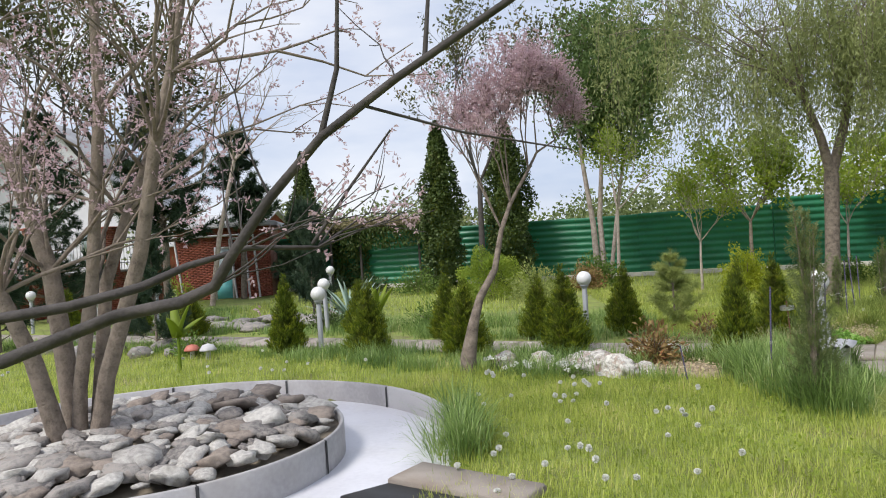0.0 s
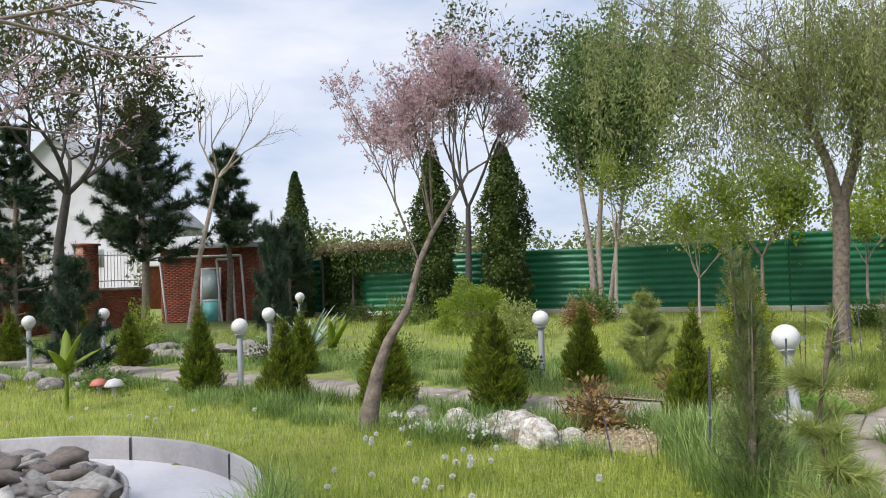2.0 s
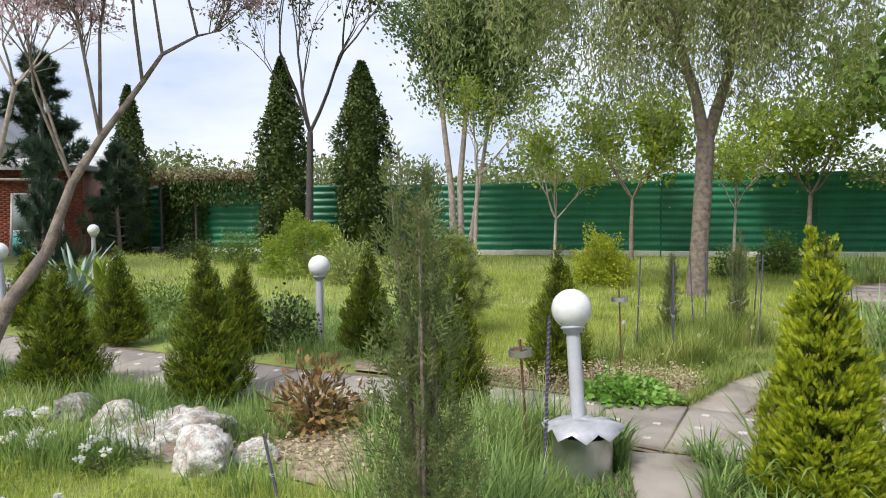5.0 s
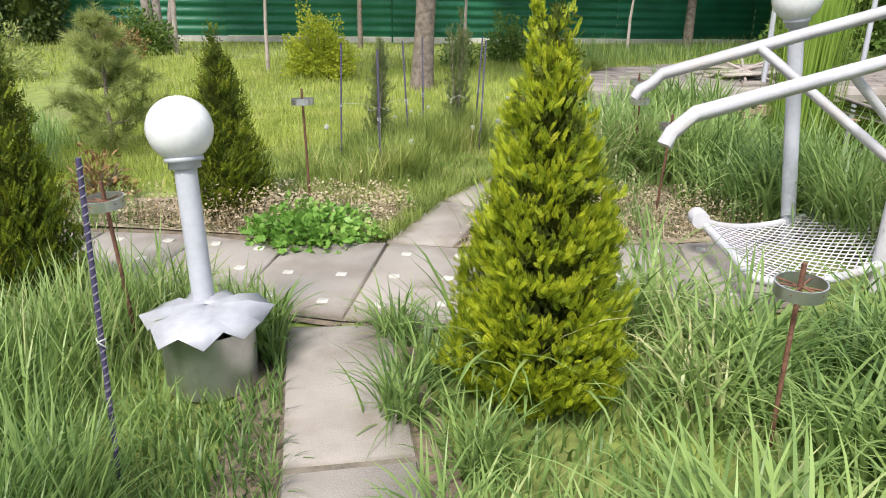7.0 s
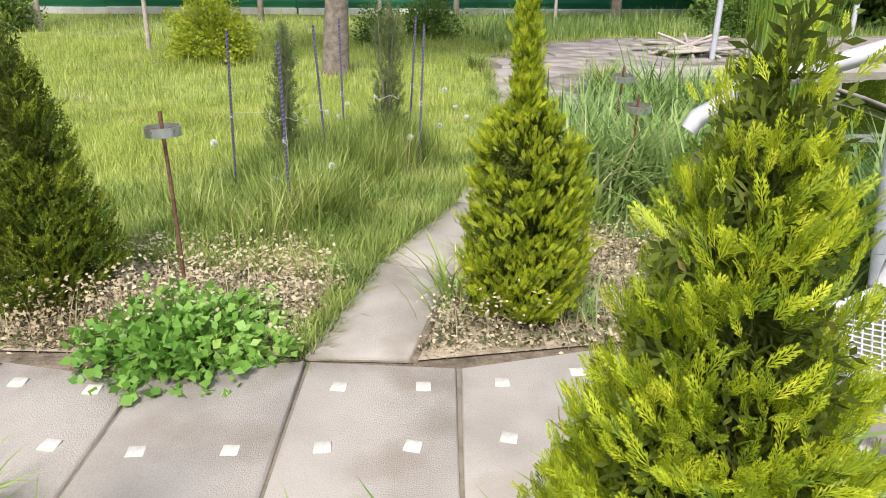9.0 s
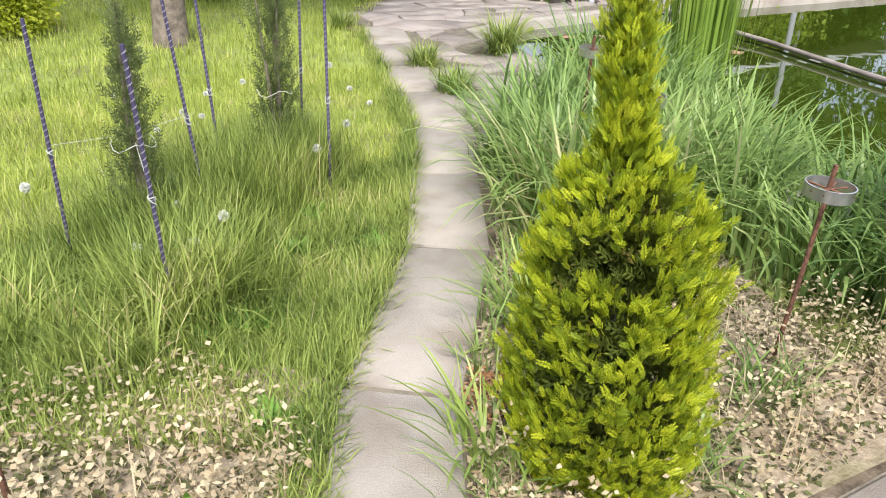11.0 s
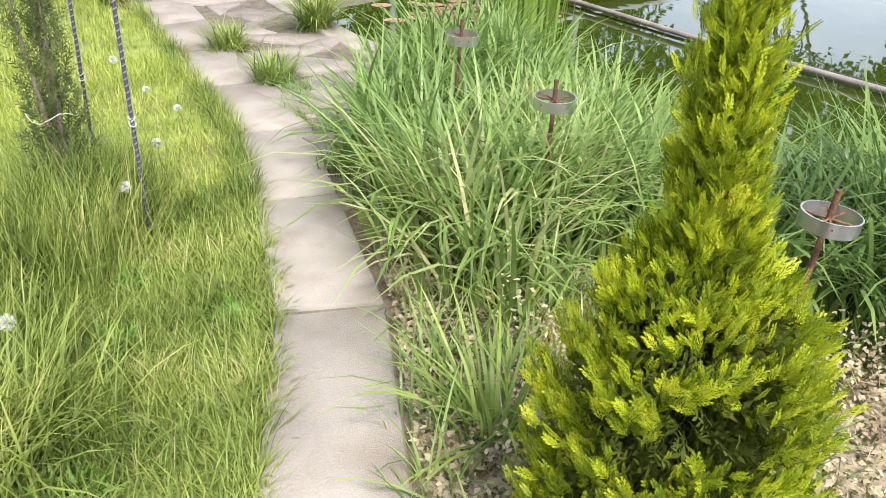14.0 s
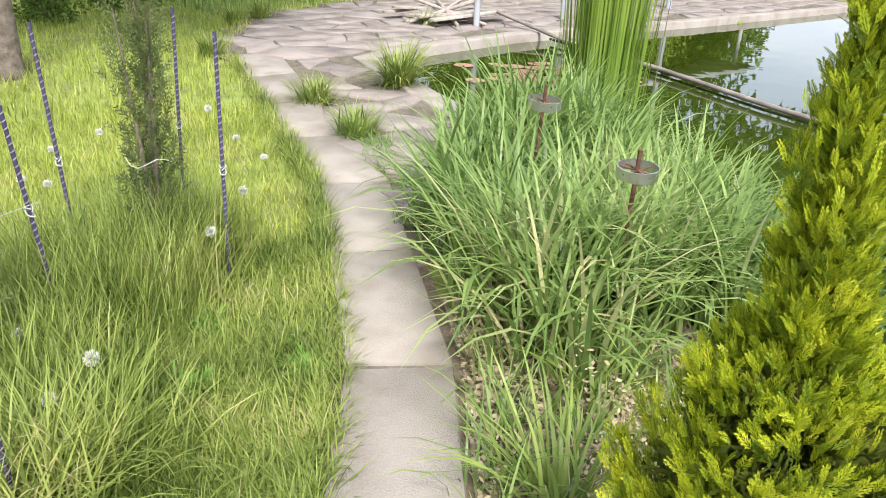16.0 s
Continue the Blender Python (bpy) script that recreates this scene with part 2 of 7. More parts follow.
F_ivy = foliage("ivy_leaves", (0.025, 0.05, 0.015), (0.09, 0.13, 0.03), (0.2, 0.22, 0.07), 0.2, patch=1)
F_pine = foliage("pine_needles", (0.02, 0.045, 0.028), (0.07, 0.11, 0.06), (0.16, 0.19, 0.07), 0.15, patch=0.8)
F_pinelight = foliage("young_pine_needles", (0.19, 0.24, 0.07), (0.42, 0.47, 0.16), (0.62, 0.6, 0.22), 0.45, patch=2)
F_pink = foliage("tamarisk_blossom", (0.42, 0.29, 0.32), (0.65, 0.49, 0.53), (0.4, 0.33, 0.28), 0.45, patch=0.9)
F_sumac = foliage("sumac_leaf_clusters", (0.05, 0.055, 0.022), (0.13, 0.14, 0.045), (0.24, 0.16, 0.07), 0.25, patch=0.6)
F_agave = foliage("agave_leaves", (0.2, 0.3, 0.24), (0.34, 0.44, 0.36), None, 0.1, 0.45, patch=1)
F_red = foliage("reddish_leaves", (0.2, 0.1, 0.05), (0.3, 0.22, 0.08), (0.48, 0.16, 0.1), 0.3, patch=3)
F_lily = foliage("lily_pads", (0.35, 0.16, 0.12), (0.5, 0.3, 0.22), (0.3, 0.36, 0.2), 0.1, 0.3, patch=1)
F_cattail = foliage("cattail_blades", (0.14, 0.26, 0.03), (0.32, 0.44, 0.08), (0.55, 0.52, 0.2), 0.4, patch=2)
F_far = foliage("distant_tree_leaves", (0.1, 0.14, 0.05), (0.2, 0.24, 0.09), (0.32, 0.3, 0.16), 0.3, patch=0.15)

M_water = bpy.data.materials.new("green_pond_water")
M_water.use_nodes = True
_n, _l = M_water.node_tree.nodes, M_water.node_tree.links
_p = _n["Principled BSDF"]
_p.inputs["Base Color"].default_value = (0.028, 0.042, 0.004, 1)
_p.inputs["Roughness"].default_value = 0.02
_p.inputs["IOR"].default_value = 1.45
_p.inputs["Specular IOR Level"].default_value = 0.9
_w = _n.new("ShaderNodeTexNoise")
_w.inputs["Scale"].default_value = 1.6
_b = _n.new("ShaderNodeBump")
_b.inputs["Strength"].default_value, _b.inputs["Distance"].default_value = 0.12, 0.02
_tc = _n.new("ShaderNodeTexCoord")
_l.new(_tc.outputs["Object"], _w.inputs["Vector"])
_l.new(_w.outputs["Fac"], _b.inputs["Height"])
_l.new(_b.outputs["Normal"], _p.inputs["Normal"])


# ---------------------------------------------------------------- mesh tools
rng = np.random.default_rng(7)
Z = np.array((0.0, 0.0, 1.0))


class Geo:
    """Collects vertices and faces with numpy and turns them into one mesh."""

    def __init__(self):
        self.v, self.f, self.n = [], [], 0

    def add(self, v, f):
        v = np.asarray(v, float).reshape(-1, 3)
        self.v.append(v)
        self.f.append(np.asarray(f, int) + self.n)
        self.n += len(v)
        return self

    def mesh(self, name, mat, smooth=False):
        me = bpy.data.meshes.new(name)
        v = np.concatenate(self.v)
        me.vertices.add(len(v))
        me.vertices.foreach_set("co", v.ravel())
        loops = np.concatenate([f.ravel() for f in self.f])
        totals = np.concatenate([np.full(len(f), f.shape[1]) for f in self.f])
        starts = np.concatenate(([0], np.cumsum(totals)[:-1]))
        me.loops.add(len(loops))
        me.loops.foreach_set("vertex_index", loops)
        me.polygons.add(len(totals))
        me.polygons.foreach_set("loop_start", starts)
        me.polygons.foreach_set("loop_total", totals)
        if smooth:
            me.polygons.foreach_set("use_smooth", np.ones(len(totals), bool))
        me.update(calc_edges=True)
        me.validate()
        me.materials.append(mat)
        return me


def thing(name, label, category, x=0, y=0, z=0, group="", kind="", rz=0):
    ob = new(name)
    ob.empty_display_size = 0.1
    ob.matrix_world = pose(x, y, z, 0, 0, rz)
    return tagged(ob, label, category, group, kind)


def part(name, geo, mat, parent, label="", smooth=False, loc=(0, 0, 0), kind=""):
    me = geo.mesh(name, mat, smooth) if isinstance(geo, Geo) else geo
    ob = new(name, me)
    ob.parent = parent
    ob.location = loc
    return tagged(ob, label, kind=kind)


def unit(v):
    v = np.asarray(v, float)
    return v / np.maximum(np.linalg.norm(v, axis=-1, keepdims=True), 1e-9)


def tube(g, pts, radii, n=8, cap=True):
    """A round, tapering tube along a line of points."""
    pts = np.asarray(pts, float)
    radii = np.broadcast_to(np.asarray(radii, float), (len(pts),))
    d = unit(np.gradient(pts, axis=0))
    ref = np.array((0.31, 0.17, 0.93)) if abs(d[0] @ Z) < 0.9 else np.array((1.0, 0.1, 0.0))
    s = unit(np.cross(d, ref))
    u = np.cross(s, d)
    a = np.linspace(0, 2 * np.pi, n, endpoint=False)
    ring = pts[:, None] + radii[:, None, None] * (np.cos(a)[None, :, None] * s[:, None] + np.sin(a)[None, :, None] * u[:, None])
    k = len(pts)
    i, j = np.meshgrid(np.arange(k - 1), np.arange(n), indexing="ij")
    f = np.stack([i * n + j, i * n + (j + 1) % n, (i + 1) * n + (j + 1) % n, (i + 1) * n + j], -1).reshape(-1, 4)
    g.add(ring.reshape(-1, 3), f)
    if cap:
        for r0, flip in ((0, True), (k - 1, False)):
            c = g.n
            idx = np.arange(n)
            g.add(np.vstack([ring[r0], pts[r0]]), np.stack([idx, (idx + 1) % n, np.full(n, n)], -1)[:, ::-1 if flip else 1])
    return g


def lathe(g, prof, n=20, at=(0, 0, 0)):
    """Turns a profile of (radius, z) round the z axis."""
    prof = np.asarray(prof, float)
    a = np.linspace(0, 2 * np.pi, n, endpoint=False)
    v = np.stack([prof[:, None, 0] * np.cos(a), prof[:, None, 0] * np.sin(a), np.repeat(prof[:, 1:2], n, 1)], -1) + np.array(at)
    k = len(prof)
    i, j = np.meshgrid(np.arange(k - 1), np.arange(n), indexing="ij")
    f = np.stack([i * n + j, i * n + (j + 1) % n, (i + 1) * n + (j + 1) % n, (i + 1) * n + j], -1).reshape(-1, 4)
    return g.add(v.reshape(-1, 3), f)


def box(g, x0, x1, y0, y1, z0, z1, bev=0.0):
    """A box, its upright and top edges softened by bev."""
    if bev <= 0:
        v = [(x, y, z) for z in (z0, z1) for x, y in ((x0, y0), (x1, y0), (x1, y1), (x0, y1))]
        return g.add(v, [(3, 2, 1, 0), (4, 5, 6, 7), (0, 1, 5, 4), (1, 2, 6, 5), (2, 3, 7, 6), (3, 0, 4, 7)])
    return prism(g, [(x0, y0), (x1, y0), (x1, y1), (x0, y1)], z0, z1, bev)


def prism(g, poly, z0, z1, bev=0.01):
    """An upright prism over a polygon with a bevelled top edge. z1 may differ per corner."""
    p = np.asarray(poly, float)
    n = len(p)
    c = p.mean(0)
    away = p - c
    inn = p - away / np.maximum(np.linalg.norm(away, axis=1, keepdims=True), 1e-6) * bev * 1.4
    z1 = np.broadcast_to(np.asarray(z1, float), (n,))
    v = np.vstack([np.c_[p, np.full(n, z0)], np.c_[p, z1 - bev], np.c_[inn, z1]])
    i = np.arange(n)
    j = (i + 1) % n
    side = np.vstack([np.stack([i, j, n + j, n + i], -1), np.stack([n + i, n + j, 2 * n + j, 2 * n + i], -1)])
    g.add(v, side)
    g.f.append((2 * n + i)[None] + g.n - len(v))
    return g


def leaves(g, p, d, nrm, length, width, fold=0.12):
    """Pointed leaves: at p, along d, facing nrm."""
    d, nrm = unit(d), np.asarray(nrm, float)
    s = unit(np.cross(d, nrm))
    up = np.cross(s, d)
    L, W = np.asarray(length)[:, None], np.asarray(width)[:, None]
    v = np.stack([p, p + d * L * 0.45 + s * W * 0.5 + up * W * fold, p + d * L, p + d * L * 0.45 - s * W * 0.5 + up * W * fold], 1)
    return g.add(v.reshape(-1, 3), np.arange(len(p) * 4).reshape(-1, 4))


def blades(g, p, yaw, length, width, lean, droop, segs=2):
    """Grass blades that rise from p, lean over and droop."""
    h = np.stack([np.cos(yaw), np.sin(yaw), np.zeros_like(yaw)], -1)
    s = np.stack([-np.sin(yaw), np.cos(yaw), np.zeros_like(yaw)], -1)
    rows = []
    pos, ang = np.array(p, float), np.array(lean, float)
    step = (length / segs)
    for k in range(segs):
        w = width * (1 - 0.75 * (k / segs) ** 1.5)
        rows.append(pos - s * w[:, None] / 2)
        rows.append(pos + s * w[:, None] / 2)
        pos = pos + step[:, None] * (h * np.sin(ang)[:, None] + Z * np.cos(ang)[:, None])
        ang = ang + droop / segs
    rows.append(pos)
    n, k = len(p), 2 * segs + 1
    v = np.stack(rows, 1).reshape(-1, 3)
    o = (np.arange(n) * k)[:, None]
    for q in range(segs - 1):
        g_f = o + np.array([2 * q, 2 * q + 1, 2 * q + 3, 2 * q + 2])
        g.f.append(g_f + g.n)
    g.f.append(o + np.array([2 * segs - 2, 2 * segs - 1, 2 * segs]) + g.n)
    g.v.append(v)
    g.n += len(v)
    return g


def inside(poly, x, y):
    poly = np.asarray(poly, float)
    r = np.zeros(x.shape, bool)
    for (x0, y0), (x1, y1) in zip(poly, np.roll(poly, -1, 0)):
        c = ((y0 > y) != (y1 > y)) & (x < (x1 - x0) * (y - y0) / (y1 - y0 + 1e-12) + x0)
        r ^= c
    return r


def sphere_dirs(n, r):
    v = r.normal(size=(n, 3))
    return unit(v)


def frond(pairs, sub, wide=1.0, ang=0.72):
    """A flat spray of scale leaves in the x (length) and y plane, one unit long."""
    quads = []

    def lobe(x, y, a, L, w):
        c, s = math.cos(a), math.sin(a)
        pts = [(0, 0), (0.5 * L, w), (L, 0), (0.5 * L, -w)]
        quads.append([(x + px * c - py * s, y + px * s + py * c) for px, py in pts])

    lobe(0, 0, 0, 1.0, 0.022 * wide)
    for i in range(pairs):
        x = 0.12 + 0.72 * i / max(pairs - 1, 1)
        L = 0.52 * (1 - 0.55 * abs(i / max(pairs - 1, 1) - 0.25))
        for sg in (1, -1):
            lobe(x, 0, sg * ang, L, 0.03 * wide)
            for k in range(sub):
                u = (k + 1) / (sub + 1)
                for s2 in (1, -1):
                    lobe(x + math.cos(ang) * L * u, sg * math.sin(ang) * L * u, sg * ang + s2 * ang * 0.83, L * 0.42 * (1.1 - 0.5 * u), 0.026 * wide)
    return np.array(quads)


def fronds(g, template, p, d, nrm, size):
    d = unit(d)
    s = unit(np.cross(d, nrm))
    up = np.cross(s, d)
    q = template.reshape(-1, 2)
    curl = -0.22 * q[:, 0] ** 2
    v = p[:, None] + size[:, None, None] * (d[:, None] * q[None, :, 0, None] + s[:, None] * q[None, :, 1, None] + up[:, None] * curl[None, :, None])
    n = len(p) * len(q)
    return g.add(v.reshape(-1, 3), np.arange(n).reshape(-1, 4))


def grow(g, p, d, length, radius, depth, r, tips, spread=0.6, up=0.15, kids=(2, 4), shrink=0.7, wob=0.12, segs=4, n=6, minr=0.004, along=0.35):
    """A limb that wanders and forks; the ends of the last twigs go to tips."""
    p, d = np.array(p, float), unit(d)
    pts, dirs = [p], [d]
    for _ in range(segs):
        d = unit(d + r.normal(size=3) * wob + Z * up * 0.3)
        p = p + d * length / segs
        pts.append(p)
        dirs.append(d)
    tube(g, pts, np.linspace(radius, max(radius * 0.6, minr), segs + 1), n, cap=False)
    if depth == 0:
        tips.append((pts, dirs))
        return
    for k in range(r.integers(kids[0], kids[1] + 1)):
        t = 1.0 if k < 2 else r.uniform(along, 0.95)
        i = min(int(t * segs), segs)
        dd = unit(dirs[i] + unit(np.cross(dirs[i], r.normal(size=3))) * spread * r.uniform(0.7, 1.3) + Z * up)
        grow(g, pts[i], dd, length * shrink * r.uniform(0.8, 1.15), max(radius * 0.6 * r.uniform(0.75, 1.0), minr), depth - 1, r, tips, spread, up, kids, shrink, wob, max(segs - 1, 2), max(n - 1, 4), minr, along)


def twig_points(tips, per, r):
    """Random places along the last twigs, with the twig's direction there."""
    P, D = [], []
    for pts, dirs in tips:
        pts, dirs = np.array(pts), np.array(dirs)
        t = r.uniform(0, len(pts) - 1.001, per)
        i = t.astype(int)
        f = (t - i)[:, None]
        P.append(pts[i] * (1 - f) + pts[i + 1] * f)
        D.append(dirs[i])
    return np.concatenate(P), np.concatenate(D)


# ---------------------------------------------------------------- plan
POOL_X, POOL_Y, POOL_R, RING_R = -1.42, 5.09, 2.62, 1.67
POND = [(9.9, 5.5), (9.7, 9.0), (9.9, 11.6), (10.5, 13.8), (11.05, 15.5), (11.7, 17.2), (12.6, 17.45), (14.75, 17.55), (19.1, 17.0), (26, 16.4), (36, 15), (38, 2), (16, 0.5), (11.5, 3)]
PATH_L = [(6.14, 10.58), (6.74, 11.5), (7.52, 12.34), (8.08, 13.2), (8.64, 14.06), (9.06, 15.03), (9.5, 16.02), (9.95, 17.1), (10.43, 18.27)]
PATH_R = [(6.56, 10.42), (7.06, 11.2), (7.85, 12.07), (8.44, 12.97), (9.03, 13.83), (9.47, 14.86), (9.96, 15.94), (10.45, 17.0), (10.95, 18.1)]
WALK_FAR = [(8.6, 10.17), (8.05, 10.19), (7.4, 10.25), (6.74, 10.31), (6.16, 10.55), (5.52, 10.62), (4.99, 10.95)]
WALK_NEAR = [(8.2, 9.14), (7.65, 9.17), (7.0, 9.22), (6.35, 9.28), (5.74, 9.45), (5.18, 9.74), (4.61, 10.06)]
_far = np.array([(4.99, 10.95), (2.92, 11.5), (0.25, 12.46), (-4.31, 14.09), (-8.6, 15.5), (-14, 17.2)])
_near = np.array([(4.61, 10.06), (3.32, 10.27), (0.95, 11.02), (-3.3, 12.6), (-8.1, 14.4), (-13.6, 16.0)])


def along(poly, n):
    poly = np.asarray(poly, float)
    s = np.concatenate(([0], np.cumsum(np.linalg.norm(np.diff(poly, axis=0), axis=1))))
    t = np.linspace(0, s[-1], n)
    return np.stack([np.interp(t, s, poly[:, 0]), np.interp(t, s, poly[:, 1])], -1)


WALK_FAR += [tuple(p) for p in along(_far, 31)[1:]]
WALK_NEAR += [tuple(p) for p in along(_near, 31)[1:]]
WALK_POLY = WALK_FAR + WALK_NEAR[::-1]
PATH_POLY = PATH_L + PATH_R[::-1]
STEP_L = [(5.46, 9.44), (5.4, 8.28), (5.3, 7.15), (5.15, 6.0)]
STEP_R = [(5.97, 9.36), (5.88, 8.25), (5.78, 7.1), (5.63, 5.95)]
STEP_POLY = STEP_L + STEP_R[::-1]
FLAG_POLY = [(8.5, 12.95), (9.1, 13.8), (9.52, 14.85), (10.0, 15.94), (10.5, 17.0), (11.0, 18.1), (10.4, 18.4), (11.3, 19.6), (12.6, 20.9), (15.2, 22.0), (20, 21.4), (27, 20.5), (27, 16.8), (19.1, 17.5), (14.7, 18.0), (12.4, 17.9), (11.3, 17.5), (10.7, 15.8), (10.0, 14.0), (9.2, 12.7)]


def ground_z(x, y):
    """Flat garden with a low rise round the pool and a sunken pond."""
    x, y = np.asarray(x, float), np.asarray(y, float)
    d = np.hypot(x - POOL_X, y - POOL_Y)
    z = 0.11 * np.exp(-((d - 2.6).clip(0) / 2.6) ** 2)
    z = z + 0.012 * np.sin(x * 1.7 + y * 0.6) * np.cos(y * 1.3) - 0.02
    z = np.where(d < POOL_R - 0.02, -0.1, z)
    return np.where(inside(POND, x, y), -0.75, z)


# ---------------------------------------------------------------- ground and water
def build_ground():
    def line(a, b, step, far):
        mid = np.arange(a, b + step / 2, step)
        return np.concatenate((a - np.geomspace(far, step, 14), mid, b + np.geomspace(step, far, 14)))
    xs, ys = line(-14, 30, 0.29, 420), line(-4, 34, 0.29, 420)
    X, Y = np.meshgrid(xs, ys, indexing="ij")
    V = np.stack([X, Y, ground_z(X, Y)], -1).reshape(-1, 3)
    ny = len(ys)
    i, j = np.meshgrid(np.arange(len(xs) - 1), np.arange(ny - 1), indexing="ij")
    F = np.stack([i * ny + j, (i + 1) * ny + j, (i + 1) * ny + j + 1, i * ny + j + 1], -1).reshape(-1, 4)
    ob = new("ground", Geo().add(V, F).mesh("ground", M_soil, True))
    tagged(ob, "earth and turf ground of the garden", "ground", kind="structure")
    g = Geo()
    p = np.array(POND, float)
    g.add(np.c_[p, np.full(len(p), -0.09)], np.arange(len(p))[None][:, ::-1])
    tagged(new("water", g.mesh("water", M_water)), "dark green still pond water with sky reflections", "water", kind="structure")


def band(g, pts, half, z0, z1, closed=False):
    """A kerb that follows a line, with softened top edges."""
    p = np.asarray(pts, float)
    t = unit(np.gradient(p, axis=0)) if not closed else unit(np.roll(p, -1, 0) - np.roll(p, 1, 0))
    nrm = np.stack([-t[:, 1], t[:, 0]], -1)
    prof = [(-half, z0), (-half, z1 - 0.01), (-half + 0.01, z1), (half - 0.01, z1), (half, z1 - 0.01), (half, z0)]
    v = np.stack([np.c_[p + nrm * o, np.full(len(p), z)] for o, z in prof], 1)
    n, k = len(p), len(prof)
    i = np.arange(n if closed else n - 1)
    f = [np.stack([i * k + q, ((i + 1) % n) * k + q, ((i + 1) % n) * k + q + 1, i * k + q + 1], -1) for q in range(k - 1)]
    return g.add(v.reshape(-1, 3), np.concatenate(f)[:, ::-1])


build_ground()
_pond = np.array(POND)
_dir = unit(np.roll(_pond, -1, 0) - np.roll(_pond, 1, 0))
KERB = _pond + np.stack([-_dir[:, 1], _dir[:, 0]], -1) * 0.14
tagged(new("kerb", band(Geo(), KERB, 0.14, -0.8, 0.035, True).mesh("kerb", M_concrete)), "pale concrete edging kerb around the pond", "kerb", kind="structure")


def stone_slab(parent, poly, z1, mat=M_concrete, name="slab", gap=0.018, bev=0.012, z0=-0.06, sag=0.006):
    p = np.asarray(poly, float)
    c = p.mean(0)
    d = p - c
    p = c + d * (1 - gap / np.maximum(np.linalg.norm(d, axis=1, keepdims=True), 0.05))
    g = prism(Geo(), p, z0, z1 + rng.uniform(-sag, sag, len(p)), bev)
    return part(name, g, mat, parent)


def pave_row(root, A, B, z):
    out = []
    for k in range(len(A) - 1):
        out.append(stone_slab(root, [A[k], B[k], B[k + 1], A[k + 1]], z))
    return out


def bed(root, poly, z, mat=M_grout):
    g = Geo()
    p = np.asarray(poly, float)
    n = len(p) // 2
    v = np.c_[p, np.full(len(p), z)]
    k = len(p)
    f = [(i, i + 1, k - 2 - i, k - 1 - i) for i in range(n - 1)]
    g.add(v, np.array(f))
    part("joint_bed", g, mat, root)


walk_root = thing("pavement", "worn concrete slab walk with small white inlaid squares", "pavement", kind="structure")
walk_slabs = pave_row(walk_root, WALK_FAR, WALK_NEAR, 0.03)
inlay = Geo()
prism(inlay, [(-0.042, 0), (0, -0.042), (0.042, 0), (0, 0.042)], -0.01, 0.004, 0.002)
inlay_me = inlay.mesh("inlay_tile", M_inlay)
for k in range(0, 14):
    a, b, c, d = [np.array(q) for q in (WALK_FAR[k], WALK_NEAR[k], WALK_NEAR[k + 1], WALK_FAR[k + 1])]
    for u in (0.24, 0.74):
        for v in (0.16, 0.5, 0.84):
            q = (a * (1 - u) + d * u) * (1 - v) + (b * (1 - u) + c * u) * v
            t = part("inlay_tile", inlay_me, None, walk_slabs[k], loc=(q[0] + rng.normal() * 0.01, q[1] + rng.normal() * 0.01, 0.031))
            t.rotation_euler = (0, 0, rng.uniform(0.2, 0.6))
path_root = thing("garden_path", "narrow path of worn grey concrete slabs", "path", kind="structure")
pave_row(path_root, PATH_L, PATH_R, 0.025)
bed(path_root, PATH_POLY, 0.006)
step_root = thing("approach_path", "narrow concrete slab path between long grass", "path", kind="structure")
pave_row(step_root, STEP_L, STEP_R, 0.022)
bed(step_root, STEP_POLY, 0.006)
bed(walk_root, WALK_POLY, 0.008)


def edge_strip(A, B, wide, z):
    """Bare earth along the edge A of a paving whose other edge is B."""
    a, b = np.array(A), np.array(B)
    o = a + unit(a - b) * wide * (0.7 + 0.5 * np.abs(np.sin(np.arange(len(a)) * 1.9)))[:, None]
    g = Geo()
    n = len(a)
    i = np.arange(n - 1)
    g.add(np.c_[np.vstack([a, o]), np.full(2 * n, z)], np.stack([i, i + 1, n + i + 1, n + i], -1))
    tagged(new("planting_bed", g.mesh("planting_bed", M_earth)), "bare earth at the edge of the paving", "soil", kind="structure")


edge_strip(WALK_FAR, WALK_NEAR, 0.14, 0.0)
edge_strip(WALK_NEAR, WALK_FAR, 0.05, 0.0)
edge_strip(STEP_L, STEP_R, 0.2, -0.004)
edge_strip(STEP_R, STEP_L, 0.12, -0.004)
edge_strip(PATH_L, PATH_R, 0.07, 0.004)
edge_strip(PATH_R, PATH_L, 0.05, 0.004)


